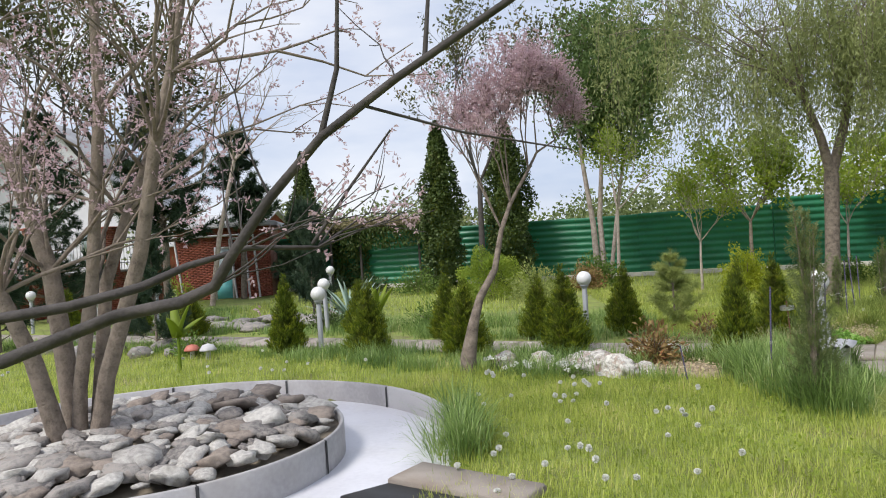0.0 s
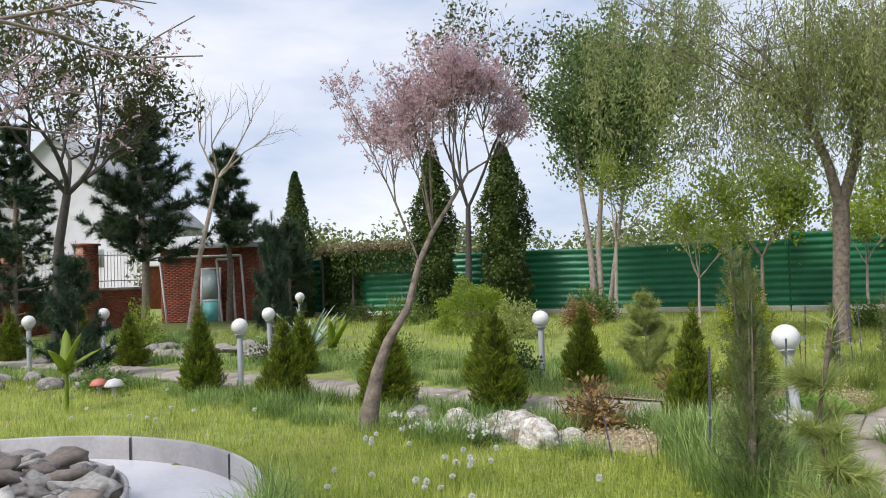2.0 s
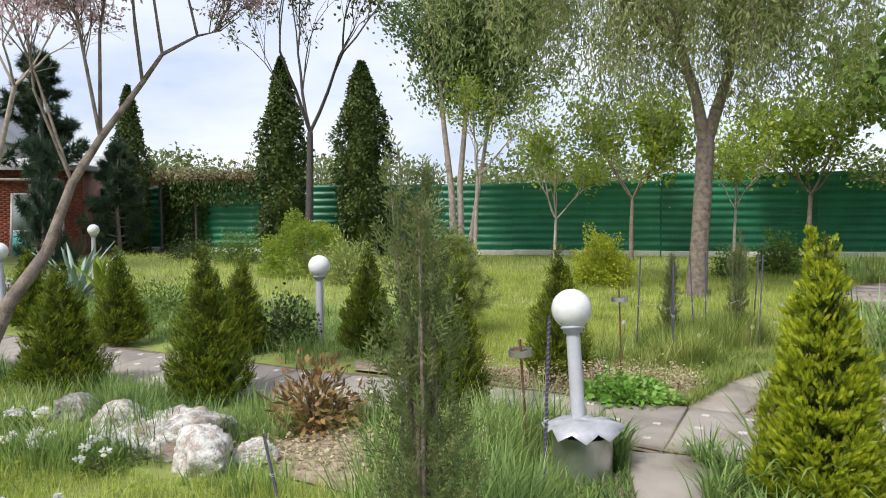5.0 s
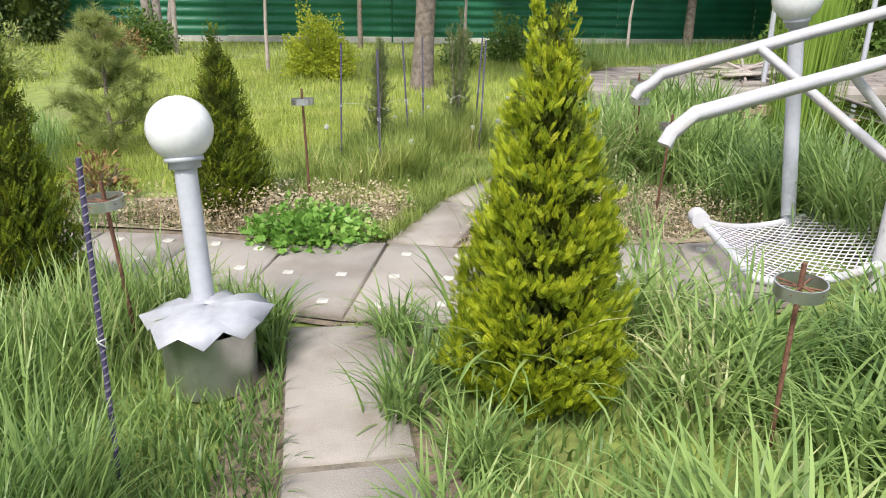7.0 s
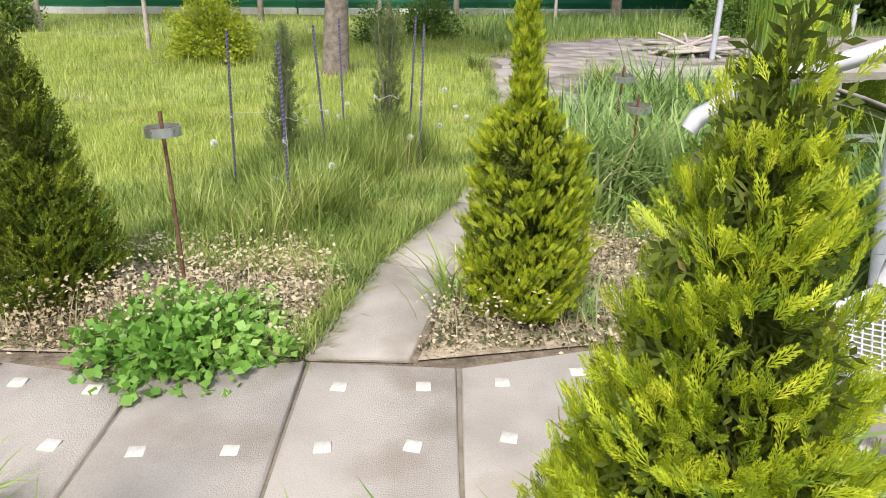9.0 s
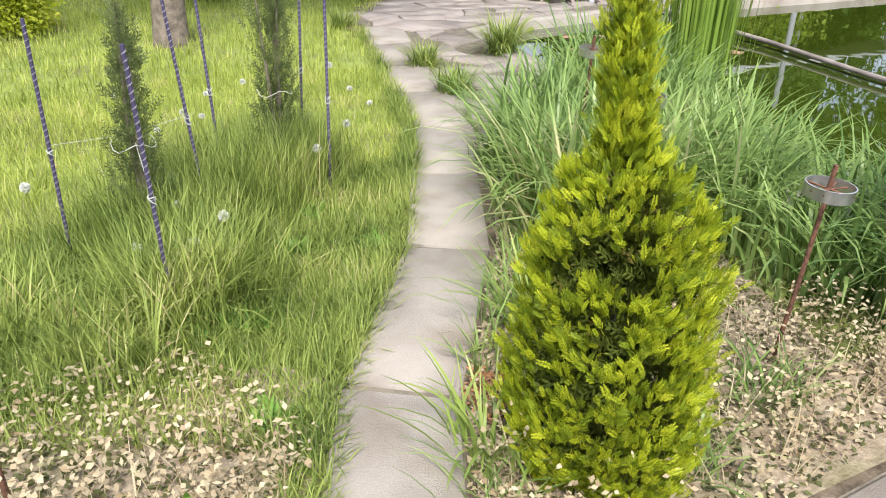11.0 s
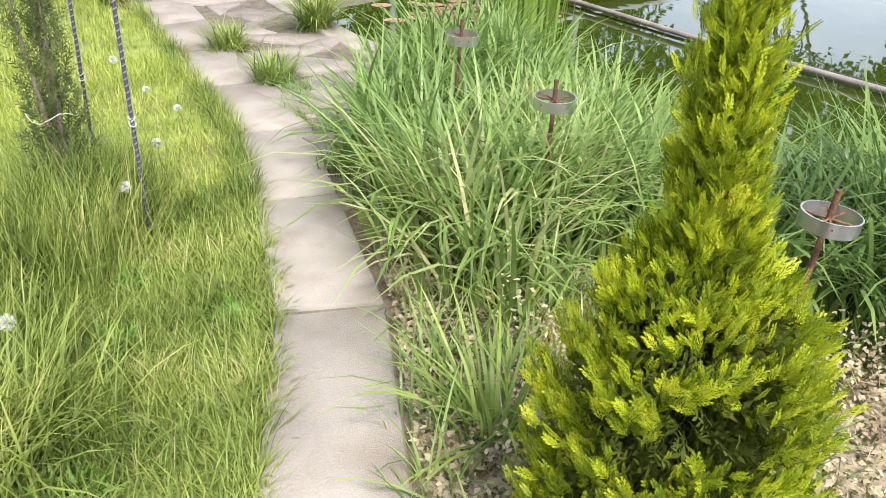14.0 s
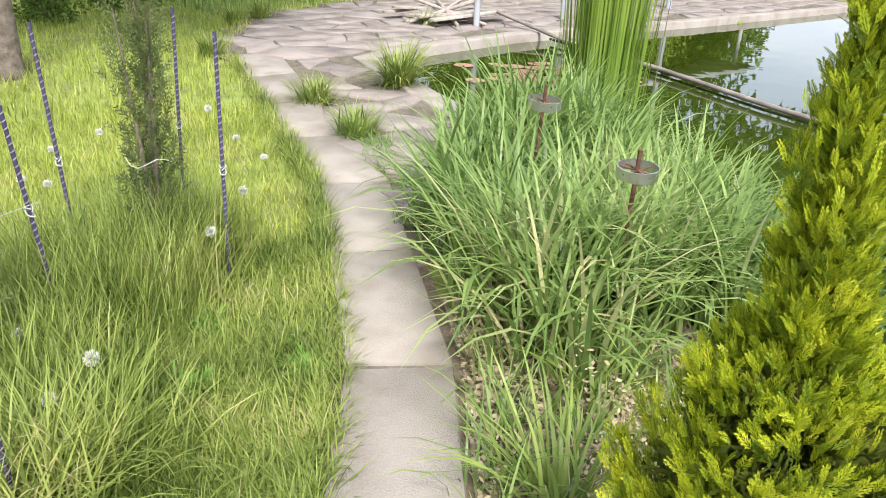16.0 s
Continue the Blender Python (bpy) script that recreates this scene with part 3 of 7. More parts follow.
def build_flags():
    root = thing("flagstone_terrace", "irregular grey flagstones beside the pond", "paving", kind="structure")
    g = Geo()
    p = np.array(FLAG_POLY)
    gx, gy = np.arange(8, 28, 0.25), np.arange(12.3, 22.5, 0.25)
    X, Y = np.meshgrid(gx, gy, indexing="ij")
    keep = np.zeros(X.shape, bool)
    for u in (-0.1, 0.12, 0.35):
        for v in (-0.1, 0.12, 0.35):
            keep |= inside(FLAG_POLY, X + u, Y + v)
    for u in (0.0, 0.25):
        for v in (0.0, 0.25):
            keep &= ~inside(POND, X + u, Y + v)
    for x, y in zip(X[keep], Y[keep]):
        g.add([(x, y, 0.008), (x + 0.25, y, 0.008), (x + 0.25, y + 0.25, 0.008), (x, y + 0.25, 0.008)], [(0, 1, 2, 3)])
    part("joint_bed", g, M_grout, root)
    r = np.random.default_rng(21)
    cell = 0.52
    xs, ys = np.arange(8, 28, cell), np.arange(12, 23, cell)
    J = r.uniform(-0.17, 0.17, (len(xs), len(ys), 2))
    far = Geo()
    count = 0
    for i in range(len(xs) - 1):
        for j in range(len(ys) - 1):
            q = [np.array((xs[a] + (0.26 if b % 2 else 0), ys[b])) + J[a, b] for a, b in ((i, j), (i + 1, j), (i + 1, j + 1), (i, j + 1))]
            c = np.mean(q, 0)
            if not inside(FLAG_POLY, c[:1], c[1:])[0] or inside(POND, c[:1], c[1:])[0]:
                continue
            mids = [(q[k] + q[(k + 1) % 4]) / 2 + r.uniform(-0.05, 0.05, 2) for k in range(4)]
            poly = [p for k in range(4) for p in (q[k], mids[k])]
            if c[0] < 14.5 and count < 280:
                stone_slab(root, poly, 0.03, M_flag, "flagstone", gap=0.018, bev=0.008, sag=0.005)
                count += 1
            else:
                pp = np.array(poly)
                prism(far, c + (pp - c) * 0.94, -0.05, 0.03, 0.008)
    part("far_flagstones", far, M_flag, root, kind="stuff")


build_flags()


# ---------------------------------------------------------------- round pool with stone island
def arc(r, a0, a1, n):
    a = np.radians(np.linspace(a0, a1, n))
    return np.stack([POOL_X + r * np.cos(a), POOL_Y + r * np.sin(a)], -1)


def build_pool():
    root = thing("round_pool", "drained round garden pool with grey rim panels and a pale floor", "pool")
    g = Geo()
    n = 64
    a = np.linspace(0, 2 * np.pi, n, endpoint=False)
    ring = np.stack([POOL_X + 2.62 * np.cos(a), POOL_Y + 2.62 * np.sin(a), np.full(n, 0.06)], -1)
    g.add(ring, np.arange(n)[None])
    part("pool_floor", g, M_poolfloor, root, "pale lavender-white painted floor")
    edges = [20, 53.5, 86, 116, 148, 182, 216, 250, 284, 315]
    for a0, a1 in zip(edges, edges[1:]):
        part("rim_panel", band(Geo(), arc(POOL_R, a0 + 0.12, a1 - 0.12, 14), 0.022, -0.1, 0.285), M_rimgrey, root)
        part("joint_strip", band(Geo(), arc(POOL_R - 0.012, a1 - 0.3, a1 + 0.3, 3), 0.018, -0.1, 0.278), M_black, root)
    island = thing("stone_island", "round raised bed edged with grey metal, full of pale river stones", "planter")
    e2 = np.arange(-5, 356, 40)
    for a0, a1 in zip(e2, e2[1:]):
        part("edge_panel", band(Geo(), arc(RING_R, a0 + 0.15, a1 - 0.15, 12), 0.018, 0.06, 0.325), M_rimgrey, island)
        part("joint_strip", band(Geo(), arc(RING_R + 0.012, a1 - 0.4, a1 + 0.4, 3), 0.016, 0.06, 0.318), M_black, island)
    g = Geo()
    lathe(g, [(RING_R - 0.02, 0.24), (1.2, 0.29), (0.7, 0.36), (0.05, 0.38)], 40, (POOL_X, POOL_Y, 0))
    part("gravel_bed", g, M_grout, island)
    r = np.random.default_rng(3)
    meshes = [rock_mesh("river_stone", (M_stone, M_palestone, M_stone, M_brownstone, M_palestone)[k % 5], r, 0.42, (1.08, 0.86, 0.46)) for k in range(15)]
    placed = []
    for _ in range(2600):
        if len(placed) >= 290:
            break
        rad, ang = RING_R * 0.93 * math.sqrt(r.uniform()), r.uniform(0, 2 * np.pi)
        s = r.uniform(0.06, 0.15) * (1.35 if r.uniform() < 0.2 else 0.95)
        x, y = POOL_X + rad * math.cos(ang), POOL_Y + rad * math.sin(ang)
        if rad > RING_R - s * 0.75 or any((x - px) ** 2 + (y - py) ** 2 < (0.5 * (s + ps)) ** 2 for px, py, ps in placed):
            continue
        placed.append((x, y, s))
        z = 0.3 + 0.14 * (1 - (rad / RING_R) ** 2) + s * 0.22
        ob = part("river_stone", meshes[r.integers(15)], None, island)
        ob.matrix_local = pose(x, y, z, r.uniform(-18, 18), r.uniform(-18, 18), r.uniform(0, 360)) @ Matrix.Diagonal((s, s * r.uniform(0.8, 1.1), s * r.uniform(0.7, 1.1), 1))
    coping = thing("basin_edge", "black-lined basin edge capped with a stained concrete slab", "edging")
    part("cap", prism(Geo(), [(0.86, 4.55), (1.82, 4.1), (1.98, 4.42), (1.02, 4.92)], 0.1, 0.165, 0.015), M_concrete, coping)
    part("lining", prism(Geo(), [(0.6, 4.28), (1.7, 3.75), (1.82, 4.08), (0.86, 4.54)], 0.06, 0.13, 0.01), M_black, coping)


_ico = bmesh.new()
bmesh.ops.create_icosphere(_ico, subdivisions=2, radius=1.0)
ICO_V = np.array([v.co[:] for v in _ico.verts])
ICO_F = np.array([[v.index for v in f.verts] for f in _ico.faces])
_ico.free()
_ico = bmesh.new()
bmesh.ops.create_icosphere(_ico, subdivisions=5, radius=1.0)
FINE_V = np.array([v.co[:] for v in _ico.verts])
FINE_F = np.array([[v.index for v in f.verts] for f in _ico.faces])
_ico.free()


def rock_mesh(name, mat, r, rough, squash):
    o = r.uniform(0, 50, 3)
    k = np.array([noise.noise(Vector(v * 1.3 + o)) + 0.5 * noise.noise(Vector(v * 3.1 + o)) for v in ICO_V])
    v = ICO_V * (1 + rough * 1.6 * k)[:, None] * np.array(squash)
    return Geo().add(v, ICO_F).mesh(name, mat, False)


build_pool()


# ---------------------------------------------------------------- boundary: fence, brick wall, kiosk, houses
def build_fence(a, b, height, root):
    a, b = np.array(a, float), np.array(b, float)
    L = np.linalg.norm(b - a)
    t = (b - a) / L
    nrm = np.array((t[1], -t[0]))
    if nrm[1] > 0:
        nrm = -nrm
    n = max(1, round(L / 2.4))
    w = L / n
    rib = 0.262
    prof = [(0, 0.16)]
    z = 0.16
    while z < height - 0.05:
        prof += [(0, z + 0.09), (0.045, z + 0.13), (0.045, z + rib - 0.035), (0, z + rib)]
        z += rib
    prof = np.array(prof)
    g = Geo()
    k = len(prof)
    v = np.array([[(t * s)[0] + nrm[0] * o, (t * s)[1] + nrm[1] * o, zz] for s in (-w / 2 + 0.004, w / 2 - 0.004) for o, zz in prof])
    i = np.arange(k - 1)
    g.add(v, np.stack([i, i + 1, k + i + 1, k + i], -1))
    me = g.mesh("panel", M_fence)
    for q in range(n):
        c = a + t * (q + 0.5) * w
        part("panel", me, None, root, loc=(c[0], c[1], rng.uniform(-0.012, 0.012)))
    pg = Geo()
    tube(pg, [(0, 0, -0.2), (0, 0, height + 0.03)], 0.035, 6)
    pm = pg.mesh("post", M_fence)
    for q in range(n + 1):
        c = a + t * q * w - nrm * 0.05
        part("post", pm, None, root, loc=(c[0], c[1], 0))
    g = Geo()
    band(g, [a, a + (b - a) * 0.5, b], 0.09, -0.2, 0.15)
    part("plinth", g, M_plinth, root)


fence = thing("fence", "tall green corrugated metal fence on a pale plinth", "fence", kind="structure")
build_fence((44, 27.5), (9.5, 29.55), 2.62, fence)
build_fence((9.46, 29.6), (-13.0, 32.2), 2.36, fence)


def bricks(root, x0, x1, z0, z1, y, depth=0.02):
    """Courses of bricks on a wall face that looks towards -y, joined into courses."""
    g = Geo()
    zc, odd = z0, 0
    while zc < z1 - 0.04:
        x = x0 - (0.125 if odd else 0)
        while x < x1:
            a, b = max(x, x0), min(x + 0.24, x1)
            if b - a > 0.03:
                box(g, a, b, y - depth, y, zc, min(zc + 0.062, z1))
            x += 0.25
        zc, odd = zc + 0.074, 1 - odd
    part("brick_facing", g, M_brick, root, kind="stuff")


def build_wall():
    root = thing("brick_wall", "low red brick wall with pillars and white iron grilles", "wall", -16.02, 25.0, 0, kind="structure", rz=68)
    # local +x runs along the wall towards the kiosk, local -y faces the garden
    for k in range(-4, 1):
        x = k * 2.75
        g = Geo()
        box(g, x - 0.3, x + 0.3, -0.3, 0.3, 0, 3.2, 0.01)
        pil = part("pillar", g, M_brickjoint, root)
        bricks(pil, x - 0.3, x + 0.3, 0.0, 3.18, -0.3)
        part("pillar_cap", prism(Geo(), [(x - 0.37, -0.37), (x + 0.37, -0.37), (x + 0.37, 0.37), (x - 0.37, 0.37)], 3.2, 3.28, 0.02), M_brick, pil)
        g = Geo()
        box(g, x + 0.3, x + 2.45, -0.14, 0.14, 0, 1.5, 0.01)
        low = part("low_wall", g, M_brickjoint, root)
        bricks(low, x + 0.3, x + 2.45, 0, 1.5, -0.14)
        part("coping", prism(Geo(), [(x + 0.3, -0.22), (x + 2.45, -0.22), (x + 2.45, 0.22), (x + 0.3, 0.22)], 1.5, 1.58, 0.02), M_concrete, low)
        gr = part("grille", tube(tube(Geo(), [(x + 0.3, 0, 1.85), (x + 2.45, 0, 1.85)], 0.02, 5), [(x + 0.3, 0, 2.85), (x + 2.45, 0, 2.85)], 0.02, 5), M_white, root)
        bar = tube(Geo(), [(0, 0, 1.6), (0, 0, 3.0)], 0.012, 5).mesh("bar", M_white)
        for q in range(15):
            part("bar", bar, None, gr, loc=(x + 0.42 + q * 0.137, 0, 0))


build_wall()


def build_kiosk():
    root = thing("brick_kiosk", "small flat-roofed red brick outbuilding", "outbuilding", -15.1, 28.6, 0, rz=17)
    g = Geo()
    box(g, -0.2, 3.9, 0, 3.2, 0, 3.1, 0.01)
    w = part("wall", g, M_brickjoint, root)
    bricks(w, -0.2, 3.9, 0, 3.08, 0)
    part("roof", prism(Geo(), [(-0.5, -0.35), (4.2, -0.35), (4.2, 3.5), (-0.5, 3.5)], 3.1, 3.3, 0.02), M_roof, root)

    def frame_of(name, x, wide, high, lean, label, y):
        f = thing(name, label, "frame", *np.array(root.matrix_world @ Vector((x, y, 0))), rz=17)
        for nm, q in (("stile", ((0, 0, 0), (lean, 0.3, high))), ("stile", ((wide, 0, 0), (wide + lean * 0.6, 0.3, high))), ("head", ((lean, 0.3, high), (wide + lean * 0.6, 0.3, high)))):
            part(nm, tube(Geo(), q, 0.05, 4), M_white, f)
        return f

    frame_of("door_frame", 0.25, 3.2, 2.75, -0.35, "white door frame leaning on the brick outbuilding", -0.75)
    frame_of("window_frame", 2.45, 0.55, 2.6, -0.25, "narrow white frame leaning on the brick outbuilding", -0.6)
    d = thing("leaning_door", "white door with glass and a teal lower panel, leaning", "door", *np.array(root.matrix_world @ Vector((1.5, -0.5, 0))), rz=17)
    for nm, x0, x1, z0, z1, m in (("stile", 0, 0.1, 0, 2.3, M_white), ("stile", 0.75, 0.85, 0, 2.3, M_white), ("rail", 0.1, 0.75, 2.2, 2.3, M_white), ("rail", 0.1, 0.75, 0.85, 0.95, M_white), ("panel", 0.1, 0.75, 0.02, 0.85, M_teal), ("pane", 0.1, 0.75, 0.95, 2.2, M_glassdark)):
        g = Geo()
        box(g, x0, x1, 0, 0.05 if m is M_white else 0.03, z0, z1)
        ob = part(nm, g, m, d)
    d.matrix_world = d.matrix_world @ pose(0, 0, 0, -9, 0, 0)


build_kiosk()


def build_house(x, y, rz, wide, deep, eave, ridge, wall_m, roof_m, label):
    root = thing("house", label, "house", x, y, 0, rz=rz)
    g = Geo()
    h = wide / 2
    v = [(-h, 0, 0), (h, 0, 0), (h, 0, eave), (0, 0, ridge), (-h, 0, eave)]
    v += [(a, deep, c) for a, b, c in v]
    g.add(v, np.array([(0, 1, 6, 5), (1, 2, 7, 6), (4, 0, 5, 9)]))
    g.f.append(np.array([[0, 1, 2, 3, 4]]))
    g.f.append(np.array([[9, 8, 7, 6, 5]]))
    part("wall", g, wall_m, root)
    o = 0.4
    for s in (-1, 1):
        k = (ridge - eave) / h
        rg = Geo()
        a, b = (0, ridge + 0.12), (s * (h + o), eave - k * o + 0.12)
        vv = [(a[0], -o, a[1]), (b[0], -o, b[1]), (b[0], deep + o, b[1]), (a[0], deep + o, a[1])]
        vv += [(p, q, t - 0.12) for p, q, t in vv]
        rg.add(vv, np.array([(0, 1, 2, 3), (7, 6, 5, 4), (0, 4, 5, 1), (1, 5, 6, 2), (2, 6, 7, 3)]))
        part("roof", rg, roof_m, root)
    for wx in (-h * 0.45, h * 0.45):
        win = part("window", box(Geo(), wx - 0.6, wx + 0.6, -0.03, 0.02, eave * 0.45, eave * 0.45 + 1.3), M_white, root)
        part("pane", box(Geo(), wx - 0.5, wx + 0.5, -0.04, 0.0, eave * 0.45 + 0.1, eave * 0.45 + 1.2), M_glassdark, win)


build_house(-36, 46, 12, 13, 12, 6.5, 12.6, M_wallgrey, M_roof, "large light grey house with a plain gable behind the trees")
build_house(-17.5, 44, 80, 6, 8, 2.9, 4.6, M_brick, M_roof, "low brick house with a grey roof behind the fence")


# ---------------------------------------------------------------- lamps and stakes
def globe_profile(r, z):
    a = np.linspace(-1.25, np.pi / 2, 14)
    return np.stack([r * np.cos(a), z + r * np.sin(a)], -1)


def build_lamp(height, r=0.135):
    ob = thing("garden_lamp", "low garden lamp with a white opal globe on a grey-white pole", "lamp", group="globe lamps along the walk")
    gz = height - r
    part("pole", tube(Geo(), [(0, 0, -0.2), (0, 0, gz - r * 1.02)], 0.047, 14), M_pole, ob, smooth=False)
    col = Geo()
    lathe(col, [(0.05, gz - r * 1.22), (0.066, gz - r * 1.2), (0.066, gz - r * 1.0), (0.08, gz - r * 0.98), (0.08, gz - r * 0.86), (0.05, gz - r * 0.82)], 18)
    part("collar", col, M_pole, ob)
    g = Geo()
    lathe(g, globe_profile(r, gz), 28)
    part("globe", g, M_globe, ob, "white opal globe", smooth=True)
    return ob


lamp = build_lamp(1.19)
lamp.matrix_world = pose(2.26, 13.1, -0.06, 0.8, 0, 0)
for x, y, z, h in ((-2.44, 12.0, -0.03, 1.0), (-8.46, 14.13, -0.02, 1.0), (-3.4, 14.96, 0.0, 0.97), (-8.58, 16.52, 0.0, 1.0), (-5.31, 20.5, 0.15, 1.0), (-13.2, 17.6, 0.0, 1.0)):
    copy_thing(lamp, pose(x, y, z, rng.uniform(-1.5, 1.5), rng.uniform(-1.5, 1.5), rng.uniform(0, 360)))
lamp_near = copy_thing(lamp, pose(5.14, 9.05, 0.0, -10.5, -3.2, 0))
tagged(lamp_near, "tilted globe lamp rising out of a galvanised drum")
lamp_pond = build_lamp(1.75, 0.15)
lamp_pond.matrix_world = pose(8.84, 10.1, 0.0, -3, -6.5, 0)
tagged(lamp_pond, "taller globe lamp with a white pole in the pond grass")


def build_drum():
    ob = thing("metal_drum", "galvanised drum with a crumpled bright foil lid round a lamp", "drum", 5.14, 9.0, 0)
    g = Geo()
    lathe(g, [(0.19, 0.0), (0.19, 0.27)], 40)
    lathe(g, [(0.186, 0.27), (0.186, 0.0)], 40)
    part("drum_wall", g, M_galv, ob, smooth=True)
    g = Geo()
    n = 20
    a = np.linspace(0, 2 * np.pi, n, endpoint=False)
    r = np.random.default_rng(5)
    edge = 0.255 + r.uniform(-0.035, 0.035, n)
    rows = []
    for q, zz, fold in ((0.03, 0.352, 0.0), (0.3, 0.348, 0.004), (0.62, 0.34, 0.012), (1.0, 0.302, 0.022)):
        crease = np.where(np.arange(n) % 2 == 0, fold, -fold) + r.uniform(-0.008, 0.008, n) * q
        rows.append(np.stack([edge * q * np.cos(a), edge * q * np.sin(a), zz + crease], -1))
    v = np.concatenate(rows)
    i, j = np.meshgrid(np.arange(3), np.arange(n), indexing="ij")
    g.add(v, np.stack([i * n + j, (i + 1) * n + j, (i + 1) * n + (j + 1) % n, i * n + (j + 1) % n], -1).reshape(-1, 4))
    lid = part("lid", g, M_foil, ob, "crumpled bright silver lid")
    sol = lid.modifiers.new("thick", "SOLIDIFY")
    sol.thickness = 0.004


build_drum()


def build_can(height, r=0.082):
    ob = thing("ring_marker", "shallow steel ring on a rusty iron rod", "garden marker", group="steel ring markers")
    part("rod", tube(Geo(), [(0, 0, -0.2), (0.004, 0, height * 0.5), (0, 0.004, height + 0.09)], 0.009, 6), M_rust, ob)
    g = Geo()
    lathe(g, [(r, height - 0.022), (r, height + 0.022)], 40)
    lathe(g, [(r - 0.003, height + 0.022), (r - 0.003, height - 0.022)], 40)
    ring = part("ring", g, M_galv, ob, "bent strip of bright steel", smooth=True)
    lip = Geo()
    lathe(lip, [(r + 0.001, height + 0.022), (r - 0.004, height + 0.0225)], 40)
    part("lip", lip, M_galv, ring)
    for a in (0.3, 1.6, 2.9):
        c, s = math.cos(a) * r, math.sin(a) * r
        part("spoke", tube(Geo(), [(-c, -s, height + 0.004), (c, s, height + 0.004)], 0.004, 5), M_rust, ob)
    return ob


can = build_can(0.72)
can.matrix_world = pose(8.2, 10.76, -0.02, 3, 2, 0)
for x, y, z, tx in ((8.6, 11.86, 0.0, -2), (8.96, 12.66, 0.06, 3), (5.71, 11.42, 0.1, -3), (4.79, 9.35, 0.0, 4), (7.12, 7.98, -0.02, -4)):
    copy_thing(can, pose(x, y, z, tx, rng.uniform(-3, 3), rng.uniform(0, 360)))


def build_stake(h):
    ob = thing("plant_stake", "thin rod wound with dark blue and pale tape", "stake", group="stakes round the young junipers")
    part("rod", tube(Geo(), [(0, 0, -0.15), (0, 0, h)], 0.0085, 8), M_tape, ob)
    t = np.linspace(0, 1, 240)
    a = t * 2 * np.pi * h / 0.032
    part("tape_winding", tube(Geo(), np.stack([0.008 * np.cos(a), 0.008 * np.sin(a), 0.12 + t * (h - 0.14)], -1), 0.003, 4), M_tapelight, ob, "pale spiral tape")
    a = np.linspace(0, 4 * np.pi, 26)
    part("string_knot", tube(Geo(), np.stack([0.014 * np.cos(a), 0.014 * np.sin(a), h * 0.47 + 0.02 * np.sin(a * 0.7)], -1), 0.0025, 5), M_string, ob, "pale string knot")
    return ob


stake = build_stake(1.12)
stake.matrix_world = pose(6.39, 12.33, 0, 4, -1.5, 0)
for x, y, rx, ry in ((6.13, 13.15, 5, -2), (6.84, 13.3, 3, -2), (7.1, 13.82, 2, -3), (7.77, 14.13, -2, -2), (7.585, 13.31, -1, -1.5), (4.87, 8.34, 1, 1), (4.15, 7.75, 2, -1)):
    copy_thing(stake, pose(x, y, 0, rx, ry, rng.uniform(0, 360)))
copy_thing(stake, pose(3.38, 8.25, 0, 6, -9, 0) @ Matrix.Diagonal((1, 1, 0.42, 1)))
for a, b in (((6.39, 12.3, 0.5), (6.5, 13.1, 0.52)), ((6.14, 13.15, 0.55), (6.84, 13.3, 0.56))):
    m = (np.array(a) + np.array(b)) / 2 - (0, 0, 0.03)
    tagged(new("tie_string", tube(Geo(), [a, m, b], 0.0014, 4).mesh("tie_string", M_string)), "pale string tied between plant stakes", "string")


